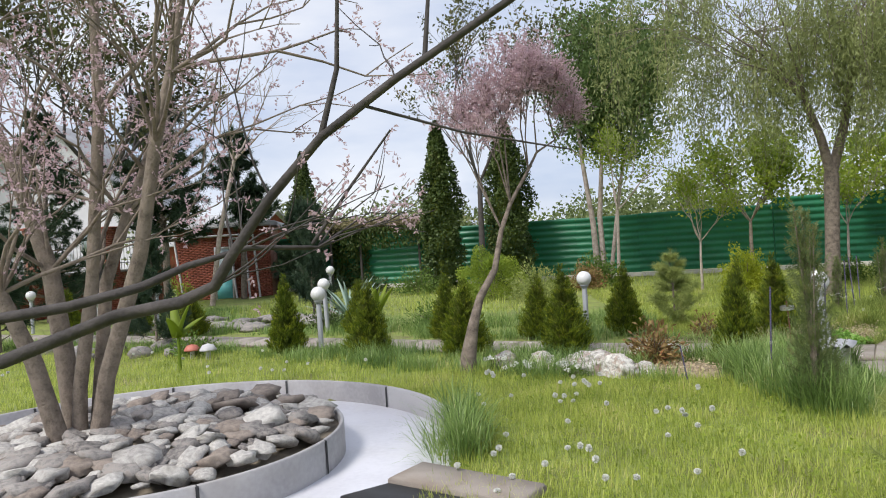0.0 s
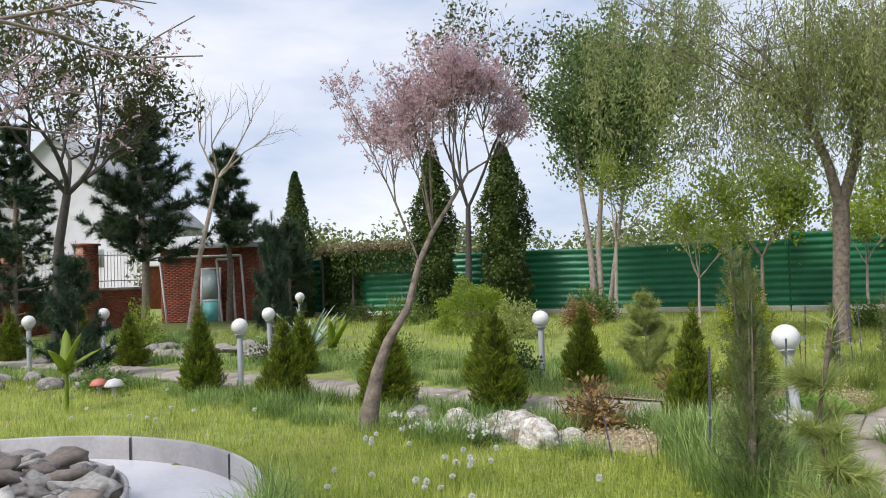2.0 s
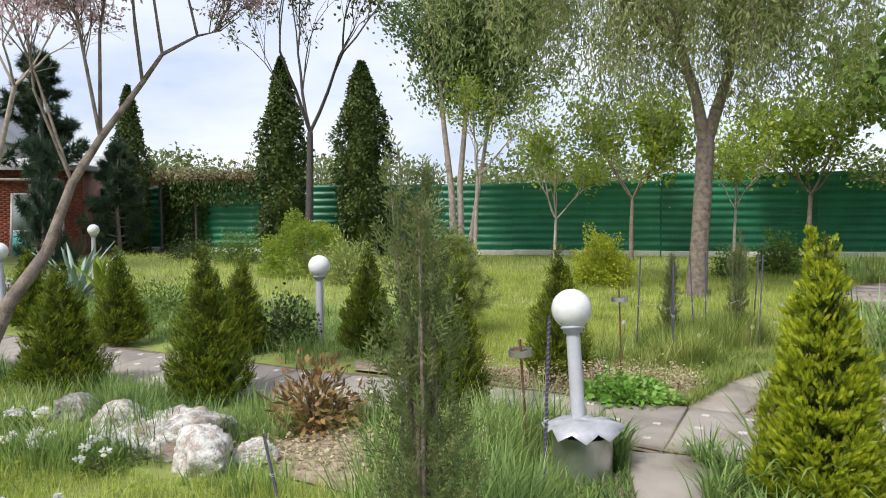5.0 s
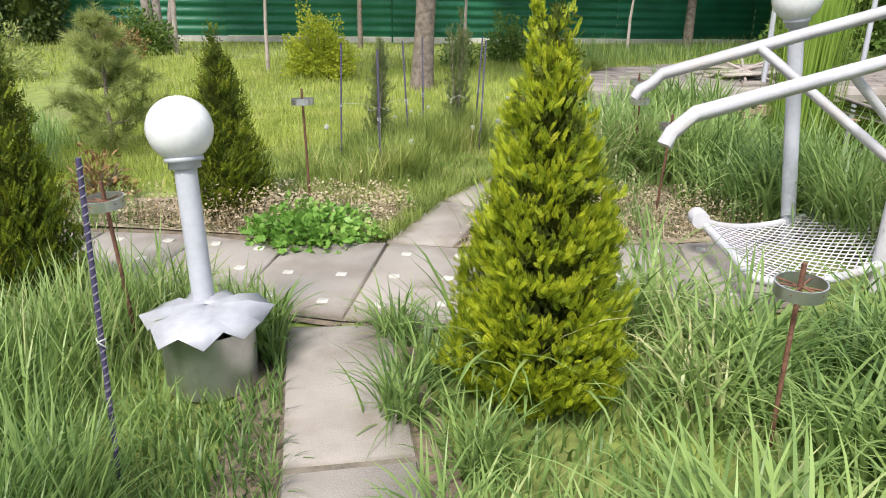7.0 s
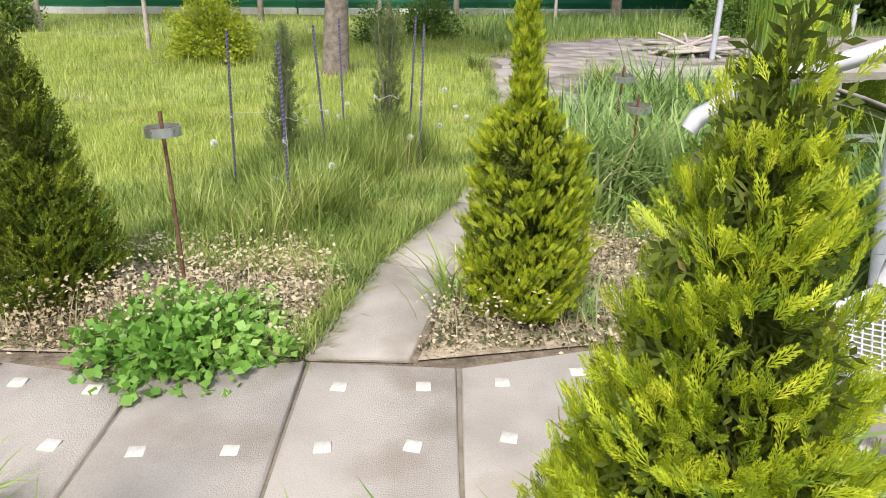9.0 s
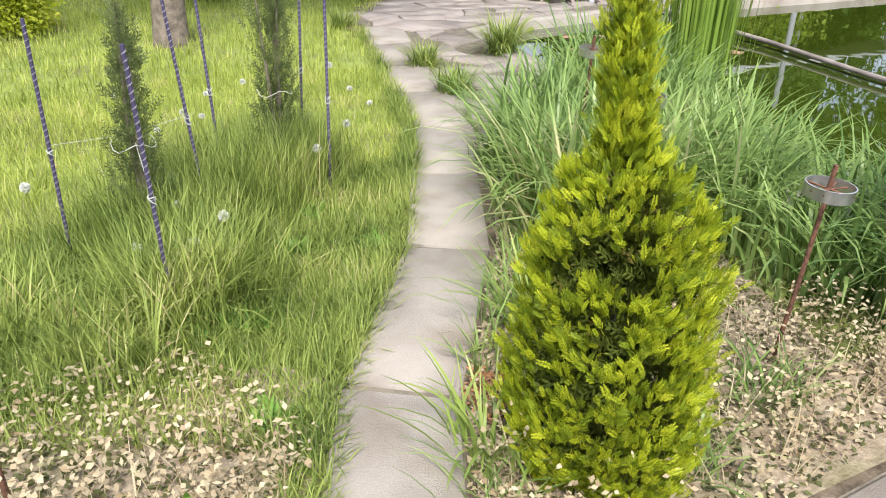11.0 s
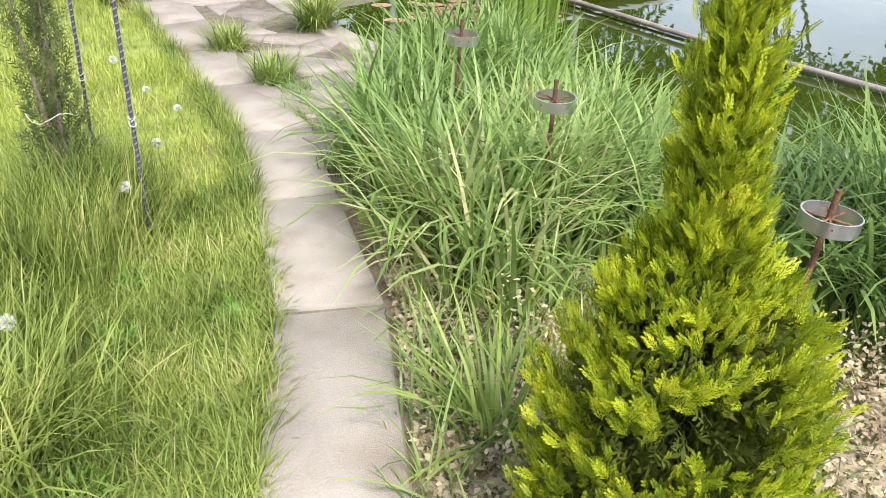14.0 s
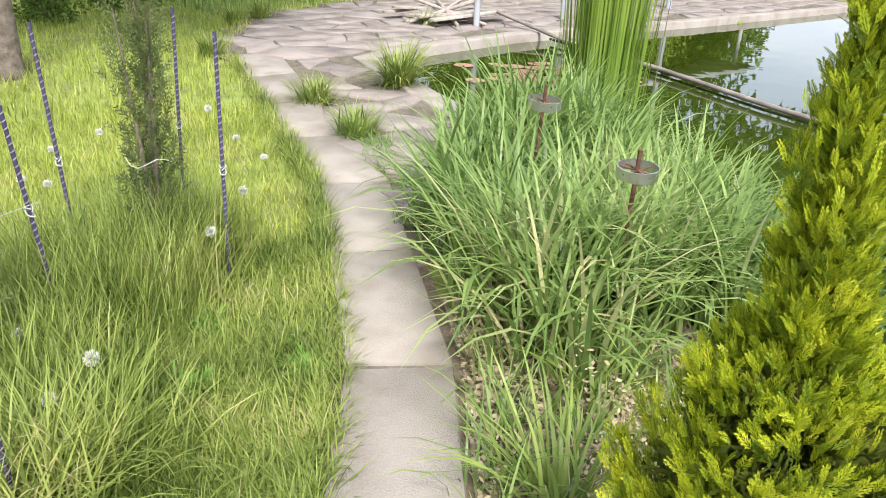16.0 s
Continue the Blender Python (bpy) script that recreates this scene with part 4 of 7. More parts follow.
# ---------------------------------------------------------------- white steel swing by the pond
def build_swing():
    ob = thing("garden_swing", "white steel garden swing with a wire mesh seat", "swing")

    def rail(name, tip, d):
        tip, d = np.array(tip), np.array(d)
        h = unit(d * (1, 1, 0))
        pts = [tip, tip + h * 0.03 + Z * 0.05, tip + h * 0.09 + Z * 0.085, tip + d * 0.15 + Z * 0.1]
        pts += [tip + d * (0.15 + q) + Z * 0.1 for q in (0.5, 1.0, 1.65)]
        return part(name, tube(Geo(), pts, 0.037, 4), M_white, ob, "white painted square tube"), pts[-1]

    _, e1 = rail("arm", (7.052, 8.819, 0.99), (0.966, 0.259, 0.14))
    _, e2 = rail("arm", (7.624, 10.183, 0.99), (0.934, -0.358, 0.32))
    for a, b in (((8.25, 9.93, 1.31), (8.95, 9.32, 0.62)), ((8.28, 9.25, 1.26), (8.9, 9.2, 0.7))):
        part("brace", tube(Geo(), [a, b], 0.03, 4), M_white, ob)
    for e in (e1, e2):
        part("upright", tube(Geo(), [e, e - Z * e[2] - Z * 0.1], 0.04, 8), M_white, ob)
    part("crossbar", tube(Geo(), [e1, e2], 0.035, 8), M_white, ob)
    # seat: sagging panel of expanded mesh in a tube frame
    o, u, v = np.array((8.05, 9.95, 0.2)), np.array((1.35, 0.28, 0.06)), np.array((-0.25, -0.88, -0.02))

    def seat(s, t):
        return o + u * s + v * t - Z * 0.1 * 4 * s * (1 - s) * 0.8 + Z * 0.05 * (1 - s) ** 6

    rimpts = [seat(s, 0) for s in np.linspace(0, 1, 12)] + [seat(1, t) for t in np.linspace(0.1, 1, 8)] + [seat(s, 1) for s in np.linspace(0.95, 0, 12)] + [seat(0, t) for t in np.linspace(0.9, 0, 8)]
    part("seat_frame", tube(Geo(), rimpts, 0.026, 8), M_white, ob, "rounded white seat frame")
    part("roller", tube(Geo(), [seat(-0.03, -0.02) + Z * 0.02, seat(-0.03, 0.1) + Z * 0.02], 0.055, 12), M_white, ob)
    g = Geo()
    n1, n2 = 34, 28
    for k in range(n2):
        i = np.arange(n1 + 1)
        t = np.clip((k + 0.5 + 0.5 * np.where((i + k) % 2 == 0, 1, -1)) / n2, 0, 1)
        tube(g, np.array([seat(p / n1, q) for p, q in zip(i, t)]), 0.0055, 4, cap=False)
    part("seat_mesh", g, M_mesh, ob, "white expanded steel mesh")
    for q in (0.06, 0.94):
        part("hanger", tube(Geo(), [seat(q, 0.02), seat(q, 0.02) + Z * 0.02, (e2 if q > 0.5 else e1 * 0.4 + e2 * 0.6) * (1, 1, 0) + Z * 0.5], 0.008, 5), M_white, ob) if q > 0.5 else None


build_swing()


# ---------------------------------------------------------------- conifers
def thuja_radius(t, R, spire=None):
    """Outline of a clipped cone; spire: (height share, radius) of a thin upper part."""
    base = R * np.minimum(1.0, 0.66 + 2.6 * t) * (1 - t) ** 0.86
    if spire:
        s, rr = spire
        low = R * np.minimum(1.0, 0.75 + 2.0 * t) * np.sqrt(np.clip(1 - (t / s) ** 3.2, 0, 1))
        base = np.maximum(low, rr * np.clip((1 - t) * 3.2, 0, 1) ** 0.7 * (t < 1))
    return base


def build_thuja(h, R, n, seed, mat, tip_mat, label, group="", size=0.085, template=None, spire=None, inner=0.5, per=14, plume=0.1):
    r = np.random.default_rng(seed)
    ob = thing("thuja_shrub", label, "shrub", group=group)
    part("trunk", tube(Geo(), [(0, 0, -0.1), (0.01, 0, h * 0.3), (0, 0.01, h * 0.55)], [0.018, 0.009, 0.003], 6), M_barkdark, ob)

    def pick(count):
        t = 1 - np.sqrt(r.uniform(0.0, 1, count * 3)) if spire is None else 1 - r.uniform(0, 1, count * 3) ** 0.8
        rad = thuja_radius(t, R, spire)
        keep = r.uniform(0, 1, count * 3) < (0.45 if spire is None else 0.75) + rad / max(R, 1e-6)
        t, rad = t[keep][:count], rad[keep][:count]
        a = r.uniform(0, 2 * np.pi, len(t))
        lump = 1 + 0.1 * np.sin(a * 3 + t * 9 + seed) + 0.09 * np.sin(a * 5 - t * 17) + 0.06 * r.normal(size=len(t))
        return t, rad * lump, a, np.stack([np.cos(a), np.sin(a), np.zeros_like(a)], -1), np.stack([-np.sin(a), np.cos(a), np.zeros_like(a)], -1)

    # sprays stand on plumes that lean up and out, young growth at their ends, gaps between
    t, rad, a, out, tan = pick(n // per)
    k = len(t)
    thin = 0.35 + 0.65 * np.minimum(1, rad / (R * 0.6))
    L = plume * r.uniform(0.7, 1.25, k) * thin
    axis = unit(out * (r.uniform(0.3, 0.75, k) * thin)[:, None] + Z * r.uniform(0.7, 1.0, k)[:, None] + tan * r.normal(size=k)[:, None] * 0.22)
    c = out * (rad - 0.42 * L).clip(0)[:, None] + Z * (t * h * 0.97 - 0.3 * L).clip(0.01)[:, None]
    m = k * per
    u = r.uniform(0, 1, m) ** 0.8
    ax, ou, ta = np.repeat(axis, per, 0), np.repeat(out, per, 0), np.repeat(tan, per, 0)
    wide = (0.3 + 0.5 * u * (1.25 - u))[:, None]
    p = np.repeat(c, per, 0) + ax * (u * np.repeat(L, per))[:, None] + (ta * r.normal(size=(m, 1)) + ou * r.normal(size=(m, 1)) * 0.6) * size * wide
    d = ax * 0.8 + Z * 0.25 + ta * r.normal(size=(m, 1)) * 0.34 + ou * r.uniform(-0.05, 0.5, (m, 1)) + r.normal(size=(m, 3)) * 0.12
    nrm = ta * r.choice([-1, 1], m)[:, None] * 0.5 + ou * 0.5 + r.normal(size=(m, 3)) * 0.45
    sz = size * r.uniform(0.65, 1.2, m) * np.repeat(0.7 + 0.3 * thin, per)
    young = u + r.normal(size=m) * 0.45 > 0.54
    for name, keep, mt, lb in (("foliage", ~young, mat, ""), ("young_growth", young, tip_mat, "brighter young spray tips")):
        g = Geo()
        fronds(g, template, p[keep], d[keep], nrm[keep], sz[keep])
        part(name, g, mt, ob, lb)
    # inner sprays carry the shade between plumes in their dark colour
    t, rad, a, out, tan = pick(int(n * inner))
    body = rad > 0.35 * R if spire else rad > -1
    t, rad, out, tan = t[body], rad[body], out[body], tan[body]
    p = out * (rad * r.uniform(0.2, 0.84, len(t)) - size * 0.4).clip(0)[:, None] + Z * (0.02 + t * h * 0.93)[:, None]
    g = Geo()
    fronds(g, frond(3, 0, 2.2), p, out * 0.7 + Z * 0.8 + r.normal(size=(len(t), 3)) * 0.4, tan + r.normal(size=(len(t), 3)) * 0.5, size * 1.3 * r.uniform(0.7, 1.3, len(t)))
    part("inner_foliage", g, F_inner, ob, "old brownish inner sprays, coloured dark for the shade inside")
    return ob


near_t, mid_t = frond(5, 1, 0.9, 0.38), frond(3, 0, 1.5, 0.35)
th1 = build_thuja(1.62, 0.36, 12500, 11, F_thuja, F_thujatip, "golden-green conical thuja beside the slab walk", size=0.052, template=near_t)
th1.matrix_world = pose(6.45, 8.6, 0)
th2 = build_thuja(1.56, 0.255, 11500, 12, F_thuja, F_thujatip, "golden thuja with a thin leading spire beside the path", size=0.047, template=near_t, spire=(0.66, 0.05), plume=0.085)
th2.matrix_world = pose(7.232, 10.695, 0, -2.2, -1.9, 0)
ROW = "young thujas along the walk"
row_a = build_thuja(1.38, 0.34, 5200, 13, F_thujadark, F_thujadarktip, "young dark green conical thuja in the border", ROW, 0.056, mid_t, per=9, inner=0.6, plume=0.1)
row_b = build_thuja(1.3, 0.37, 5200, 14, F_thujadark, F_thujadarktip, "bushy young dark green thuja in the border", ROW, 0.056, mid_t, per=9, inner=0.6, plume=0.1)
row_a.matrix_world = pose(5.11, 11.52, 0)
row_b.matrix_world = pose(-1.25, 11.1, 0)
for x, y, h, w, src in ((-2.95, 11.7, 1.47, 1.0, 0), (-2.4, 14.2, 1.2, 0.95, 1), (0.42, 10.75, 1.28, 1.1, 1), (-0.3, 13.0, 1.27, 1.0, 0), (1.98, 10.5, 1.42, 1.1, 0), (1.38, 12.65, 1.22, 0.9, 1), (2.9, 12.8, 1.32, 1.0, 0), (4.2, 9.85, 1.42, 0.85, 0), (-6.75, 15.1, 1.2, 1.0, 1), (-8.6, 15.75, 1.36, 1.0, 0), (-10.6, 15.9, 1.3, 1.0, 1)):
    s = row_b if src else row_a
    k = h / (1.3 if src else 1.38)
    copy_thing(s, pose(x, y, 0, rng.uniform(-3, 3), rng.uniform(-3, 3), rng.uniform(0, 360)) @ Matrix.Diagonal((w, w, k, 1)))


def build_juniper(name, h, R, n, seed, mat, label, needle=0.05, stems=5, flare=1.0, bark=M_bark):
    """A thin upright juniper: stems with short scale sprays."""
    r = np.random.default_rng(seed)
    ob = thing(name, label, "shrub")
    g, tips = Geo(), []
    for k in range(stems):
        a = r.uniform(0, 2 * np.pi)
        e = np.array((math.cos(a) * R * 0.6 * r.uniform(0.2, 1), math.sin(a) * R * 0.6 * r.uniform(0.2, 1), h * r.uniform(0.75, 1.0) if k else h))
        mid = e * (0.35, 0.35, 0.5) + r.normal(size=3) * 0.02
        part("stem", tube(Geo(), [(0, 0, -0.1), mid, e], [0.018, 0.01, 0.003], 5, cap=False), bark, ob)
        tips.append(([np.array((0, 0, 0.08 * h)), mid, e], [unit(mid), unit(e - mid), unit(e - mid)]))
    P, D = twig_points(tips, n // stems, r)
    w = R * np.clip(1.15 - P[:, 2] / h, 0.12, 1) * flare
    off = sphere_dirs(len(P), r) * (r.uniform(0, 1, len(P)) ** 0.6 * w)[:, None] * (1, 1, 0.5)
    g = Geo()
    fronds(g, frond(3, 0, 1.8), P + off, D * 0.9 + off / np.maximum(w, 0.01)[:, None] * 0.6, sphere_dirs(len(P), r), needle * r.uniform(0.7, 1.4, len(P)))
    part("foliage", g, mat, ob)
    return ob


jun = build_juniper("young_juniper", 1.15, 0.17, 1300, 31, F_juniper, "thin young juniper tied with string to stakes")
jun.matrix_world = pose(6.5, 13.15, 0, 0, 0, 0)
jun_b = build_juniper("young_juniper", 1.38, 0.18, 1500, 32, F_juniper, "upright young juniper with a string collar")
jun_b.matrix_world = pose(7.42, 13.65, 0)
for x, y, z in ((7.42, 13.65, 0.53), (6.5, 13.15, 0.5)):
    a = np.linspace(0, 2 * np.pi, 16)
    tagged(new("string_collar", tube(Geo(), np.stack([x + 0.1 * np.cos(a), y + 0.1 * np.sin(a), z + 0.02 * np.sin(3 * a)], -1), 0.0022, 5).mesh("string_collar", M_string)), "pale string collar around a young juniper", "string")
tall = build_juniper("tall_juniper", 1.95, 0.27, 2600, 33, F_juniper, "tall loose grey-green juniper in the border", 0.06, 8)
tall.matrix_world = pose(4.38, 7.0, 0)


def needle_tufts(g, P, D, count, length, r, spread=0.9, width=0.004):
    n = len(P)
    p = np.repeat(P, count, 0)
    d = unit(np.repeat(unit(D), count, 0) + sphere_dirs(n * count, r) * spread)
    s = unit(np.cross(d, sphere_dirs(n * count, r)))
    L = length * r.uniform(0.7, 1.2, n * count)
    start = p + np.repeat(unit(D), count, 0) * (r.uniform(-0.5, 0.4, n * count) * length)[:, None]
    v = np.stack([start - s * width, start + s * width, start + d * L[:, None]], 1)
    return g.add(v.reshape(-1, 3), np.arange(n * count * 3).reshape(-1, 3))


def build_pine(name, h, R, seed, mat, label, whorls, per, needle, base=0.25, count=26, width=0.012, trunk=0.1, kids=2, bark=M_bark, top=0.06):
    r = np.random.default_rng(seed)
    ob = thing(name, label, "tree")
    g = Geo()
    line = [(0, 0, -0.2)] + [(r.normal() * 0.012 * h, r.normal() * 0.012 * h, h * q) for q in (0.3, 0.6, 0.85, 1.0)]
    tube(g, line, [trunk, trunk * 0.85, trunk * 0.6, trunk * 0.3, 0.01], 8)
    line = np.array(line)
    P, D = [], []
    for k in range(whorls):
        t = base + (1 - base) * (k + r.uniform(-0.3, 0.3)) / whorls
        z = np.clip(t, 0.02, 0.98) * h
        c = np.array([np.interp(z, line[:, 2], line[:, 0]), np.interp(z, line[:, 2], line[:, 1]), z])
        L = R * (1 - max((t - base) / (1 - base), 0.0) ** 1.4 * (1 - top)) * r.uniform(0.75, 1.1)
        for _ in range(per):
            a = r.uniform(0, 2 * np.pi)
            d = np.array((math.cos(a), math.sin(a), r.uniform(-0.05, 0.5)))
            L2 = L * r.uniform(0.55, 1.05)
            e = c + d * L2 + Z * L2 * 0.18
            m = c + d * L2 * 0.5
            tube(g, [c, m, e], [trunk * 0.22, trunk * 0.14, trunk * 0.05], 5, cap=False)
            for q in np.linspace(0.4, 1.0, 4):
                b = c + (m - c) * min(q * 2, 1) + (e - m) * max(q * 2 - 1, 0)
                P.append(b)
                D.append(d + Z * 0.4)
                for _ in range(kids):
                    side = unit(d + r.normal(size=3) * 0.7 + Z * 0.3)
                    P.append(b + side * L2 * 0.16 * r.uniform(0.5, 1.3))
                    D.append(side)
    P.append(line[-1])
    D.append(Z)
    part("trunk", g, bark, ob)
    g = Geo()
    needle_tufts(g, np.array(P), np.array(D), count, needle, r, 0.95, width)
    part("needles", g, mat, ob)
    return ob


young = build_pine("young_pine", 1.72, 0.34, 41, F_pinelight, "young soft pine with pale candle shoots on the lawn", 9, 4, 0.085, 0.25, 40, 0.0014, 0.016, 1)
young.matrix_world = pose(4.05, 3.67, 0) @ Matrix.Diagonal((1, 1, 0.94, 1))
youngb = build_pine("young_pine", 1.35, 0.6, 42, F_pinelight, "small bushy light green pine on the lawn", 8, 6, 0.12, 0.1, 40, 0.003, 0.025, 2)
youngb.matrix_world = pose(3.9, 14.0, 0)
pine = build_pine("pine_tree", 8.6, 2.5, 43, F_pine, "tall dark blue-green pine by the brick wall", 15, 6, 0.3, 0.3, 62, 0.013, 0.16)
pine.matrix_world = pose(-13.75, 25.3, 0)
pine2 = build_pine("pine_tree", 7.2, 1.7, 44, F_pine, "dark pine with a bare reddish lower trunk", 12, 5, 0.28, 0.42, 62, 0.013, 0.14)
pine2.matrix_world = pose(-12.2, 28.6, 0)
copy_thing(pine2, pose(-9.7, 29.3, -2.4, 0, 0, 130) @ Matrix.Diagonal((0.8, 0.8, 0.9, 1)))
spruce = build_pine("spruce_tree", 7.2, 2.2, 45, F_pine, "dense dark spruce beside the brick wall", 18, 7, 0.2, 0.06, 40, 0.012, 0.13)
spruce.matrix_world = pose(-15.4, 21.0, 0)
low = build_pine("low_pine", 1.75, 0.75, 46, F_pine, "low bushy dark pine in the rockery border", 9, 6, 0.13, 0.08, 44, 0.005, 0.035)
low.matrix_world = pose(-6.35, 13.0, 0) @ Matrix.Diagonal((0.95, 0.95, 1.4, 1))
copy_thing(low, pose(-5.0, 18.3, 0, 0, 0, 60) @ Matrix.Diagonal((1.0, 1.0, 1.35, 1)))
copy_thing(low, pose(-10.6, 13.6, 0, 0, 0, 200) @ Matrix.Diagonal((1.1, 1.1, 1.2, 1)))


def build_column(name, h, R, n, seed, mat, label, leaf=0.12, top=0.35):
    r = np.random.default_rng(seed)
    ob = thing(name, label, "tree")
    part("trunk", tube(Geo(), [(0, 0, -0.2), (0.03, 0, h * 0.5), (0, 0, h * 0.96)], [0.16, 0.1, 0.03], 8), M_bark, ob)
    t = r.uniform(0, 1, n)
    a = r.uniform(0, 2 * np.pi, n)
    rad = R * np.minimum(1, 0.75 + t) * np.where(t < top, 1, np.clip(1 - (np.maximum(t - top, 0) / (1 - top)) ** 2.3, 0.05, 1))
    rad = rad * (1 + 0.2 * np.sin(a * 2 + t * 13) + 0.17 * np.sin(a * 3 - t * 23) + 0.1 * np.sin(a * 7 + t * 57) + 0.1 * r.normal(size=n)) * r.uniform(0.75, 1.02, n)
    out = np.stack([np.cos(a), np.sin(a), np.zeros(n)], -1)
    P = out * rad[:, None] + Z * (t * h)[:, None]
    g = Geo()
    leaves(g, P, out * 0.5 + Z * r.uniform(-0.8, 0.6, n)[:, None] + sphere_dirs(n, r) * 0.5, out + sphere_dirs(n, r) * 0.5, leaf * r.uniform(0.6, 1.4, n), leaf * r.uniform(0.5, 0.9, n))
    part("crown", g, mat, ob)
    # solid dark lathe; its colour stands in for shade among the twigs
    part("inner_crown", lathe(Geo(), [(R * 0.5, 0.02), (R * 0.68, h * 0.15), (R * 0.7, h * top), (R * 0.5, h * (top + 1) / 2), (0.02, h * 0.93)], 12), F_inner, ob, "solid core coloured dark for the shade inside the crown")
    return ob


col = build_column("ivy_column", 6.75, 0.74, 15000, 51, F_ivy, "tall column of a dead trunk wrapped in dark ivy")
col.matrix_world = pose(-3.35, 28.6, 0)
colr = build_column("ivy_column", 6.65, 0.82, 16000, 52, F_ivy, "tall ivy-covered column with a tapering tip", top=0.5)
colr.matrix_world = pose(-0.66, 29.0, 0)
cyp = build_column("cypress_tree", 6.3, 0.66, 13000, 53, F_ivy, "slim dark cypress in front of the fence", 0.1, 0.3)
cyp.matrix_world = pose(-10.0, 30.6, 0)


# ---------------------------------------------------------------- broadleaf trees
def build_tree(name, label, x, y, trunk, r0, seed, leaf_mat, per, leaf, bark=M_bark, depth=3, length=2.0, spread=0.55, up=0.2, kids=(3, 4), shrink=0.72, start=None, droop=0.0, jitter=0.15, aspect=0.55, along_t=0.35, forks=4, tilt=0.9, wob=0.12, z0=0.0):
    r = np.random.default_rng(seed)
    ob = thing(name, label, "tree", x, y, z0)
    g, tips = Geo(), []
    pts = np.array(trunk, float)
    tube(g, pts, np.linspace(r0, r0 * 0.62, len(pts)), 10)
    end, d0 = pts[-1], unit(pts[-1] - pts[-2])
    for k in range(forks):
        a = 2 * np.pi * (k + r.uniform(-0.25, 0.25)) / forks
        d = unit(d0 + np.array((math.cos(a), math.sin(a), 0)) * tilt * r.uniform(0.6, 1.1))
        grow(g, end, d, length * r.uniform(0.8, 1.15), r0 * 0.42, depth, r, tips, spread, up, kids, shrink, wob, along=along_t)
    part("trunk", g, bark, ob)
    if leaf_mat:
        P, D = twig_points(tips, per, r)
        n = len(P)
        P = P + r.normal(size=(n, 3)) * jitter
        g = Geo()
        leaves(g, P, D * 0.6 + sphere_dirs(n, r) - Z * droop, sphere_dirs(n, r) + Z * 0.6, leaf * r.uniform(0.6, 1.3, n), leaf * aspect * r.uniform(0.7, 1.2, n))
        part("crown", g, leaf_mat, ob)
    return ob


def build_poplar():
    """Three pale stems under a tall crown of upswept leafy boughs."""
    r = np.random.default_rng(64)
    ob = thing("poplar_tree", "tall broadleaf tree with dense grey-green foliage and twin trunks", "tree", 2.75, 26.5, 0)
    g, tw = Geo(), Geo()
    stems = [np.array(q) for q in ([(0, 0, -0.2), (-0.1, 0, 2.2), (-0.35, 0, 4.4), (-0.5, 0.1, 6.6), (-0.2, 0.1, 9.0)], [(0.2, 0.1, -0.2), (0.15, 0.1, 2.4), (0.35, 0.1, 4.6), (0.9, 0, 6.8), (1.3, 0, 8.8)], [(0.35, -0.1, -0.2), (0.75, 0, 2.4), (1.05, -0.1, 4.2), (1.8, -0.1, 6.4), (2.3, 0, 7.8)])]
    for q, r0 in zip(stems, (0.13, 0.12, 0.08)):
        part("trunk", tube(Geo(), q, np.linspace(r0, 0.02, len(q)), 9), M_barkpale, ob)
    P, D = [], []
    for k in range(135):
        q = stems[r.integers(3)]
        t = r.uniform(2.0, 3.95)
        i = int(t)
        b = q[i] * (1 - t + i) + q[i + 1] * (t - i)
        a, ln = r.uniform(0, 2 * np.pi), r.uniform(0.8, 2.3) * (1.15 - 0.2 * (t - 2))
        d = unit(np.array((math.cos(a), math.sin(a), r.uniform(0.35, 1.1))))
        e = b + d * ln + Z * 0.25 * ln
        if abs(e[0] - 0.5) > 3.0:
            continue
        tube(tw, [b, b * 0.5 + e * 0.5 - Z * 0.08 * ln, e], [0.03, 0.02, 0.006], 5, cap=False)
        n = int(190 * ln)
        u = r.uniform(0.15, 1.08, n)
        w = 0.1 + 0.24 * np.sin(np.clip(u, 0, 1) * np.pi * 0.9)
        P.append(b + (e - b) * u[:, None] + r.normal(size=(n, 3)) * w[:, None])
        D.append(np.tile(d + Z * 0.6, (n, 1)))
    part("bough", tw, M_barkpale, ob, "upswept leafy boughs")
    P, D = np.concatenate(P), np.concatenate(D)
    n = len(P)
    part("crown", leaves(Geo(), P, D + sphere_dirs(n, r) * 0.9, sphere_dirs(n, r) + Z * 0.4, r.uniform(0.08, 0.16, n), r.uniform(0.07, 0.12, n)), F_poplar, ob)


build_tree("sumac_tree", "spreading bare-limbed tree with leaf tufts at the twig ends", -12.5, 19.5, [(0, 0, -0.2), (0.05, 0, 1.5), (0.1, 0, 3.0), (0.4, 0, 4.4)], 0.19, 61, F_sumac, 4, 0.2, M_barkdark, 5, 2.1, 0.62, 0.12, (3, 3), 0.74, jitter=0.13, aspect=0.5, forks=5, tilt=0.95)
build_tree("forked_tree", "slender forked tree with sparse bronze leaf tufts", -1.2, 24.2, [(0, 0, -0.2), (0.08, 0, 2.0), (0.12, 0, 3.8)], 0.13, 62, F_sumac, 9, 0.17, M_barkdark, 4, 2.3, 0.5, 0.16, (3, 3), 0.72, jitter=0.12, aspect=0.45, forks=3, tilt=0.6)
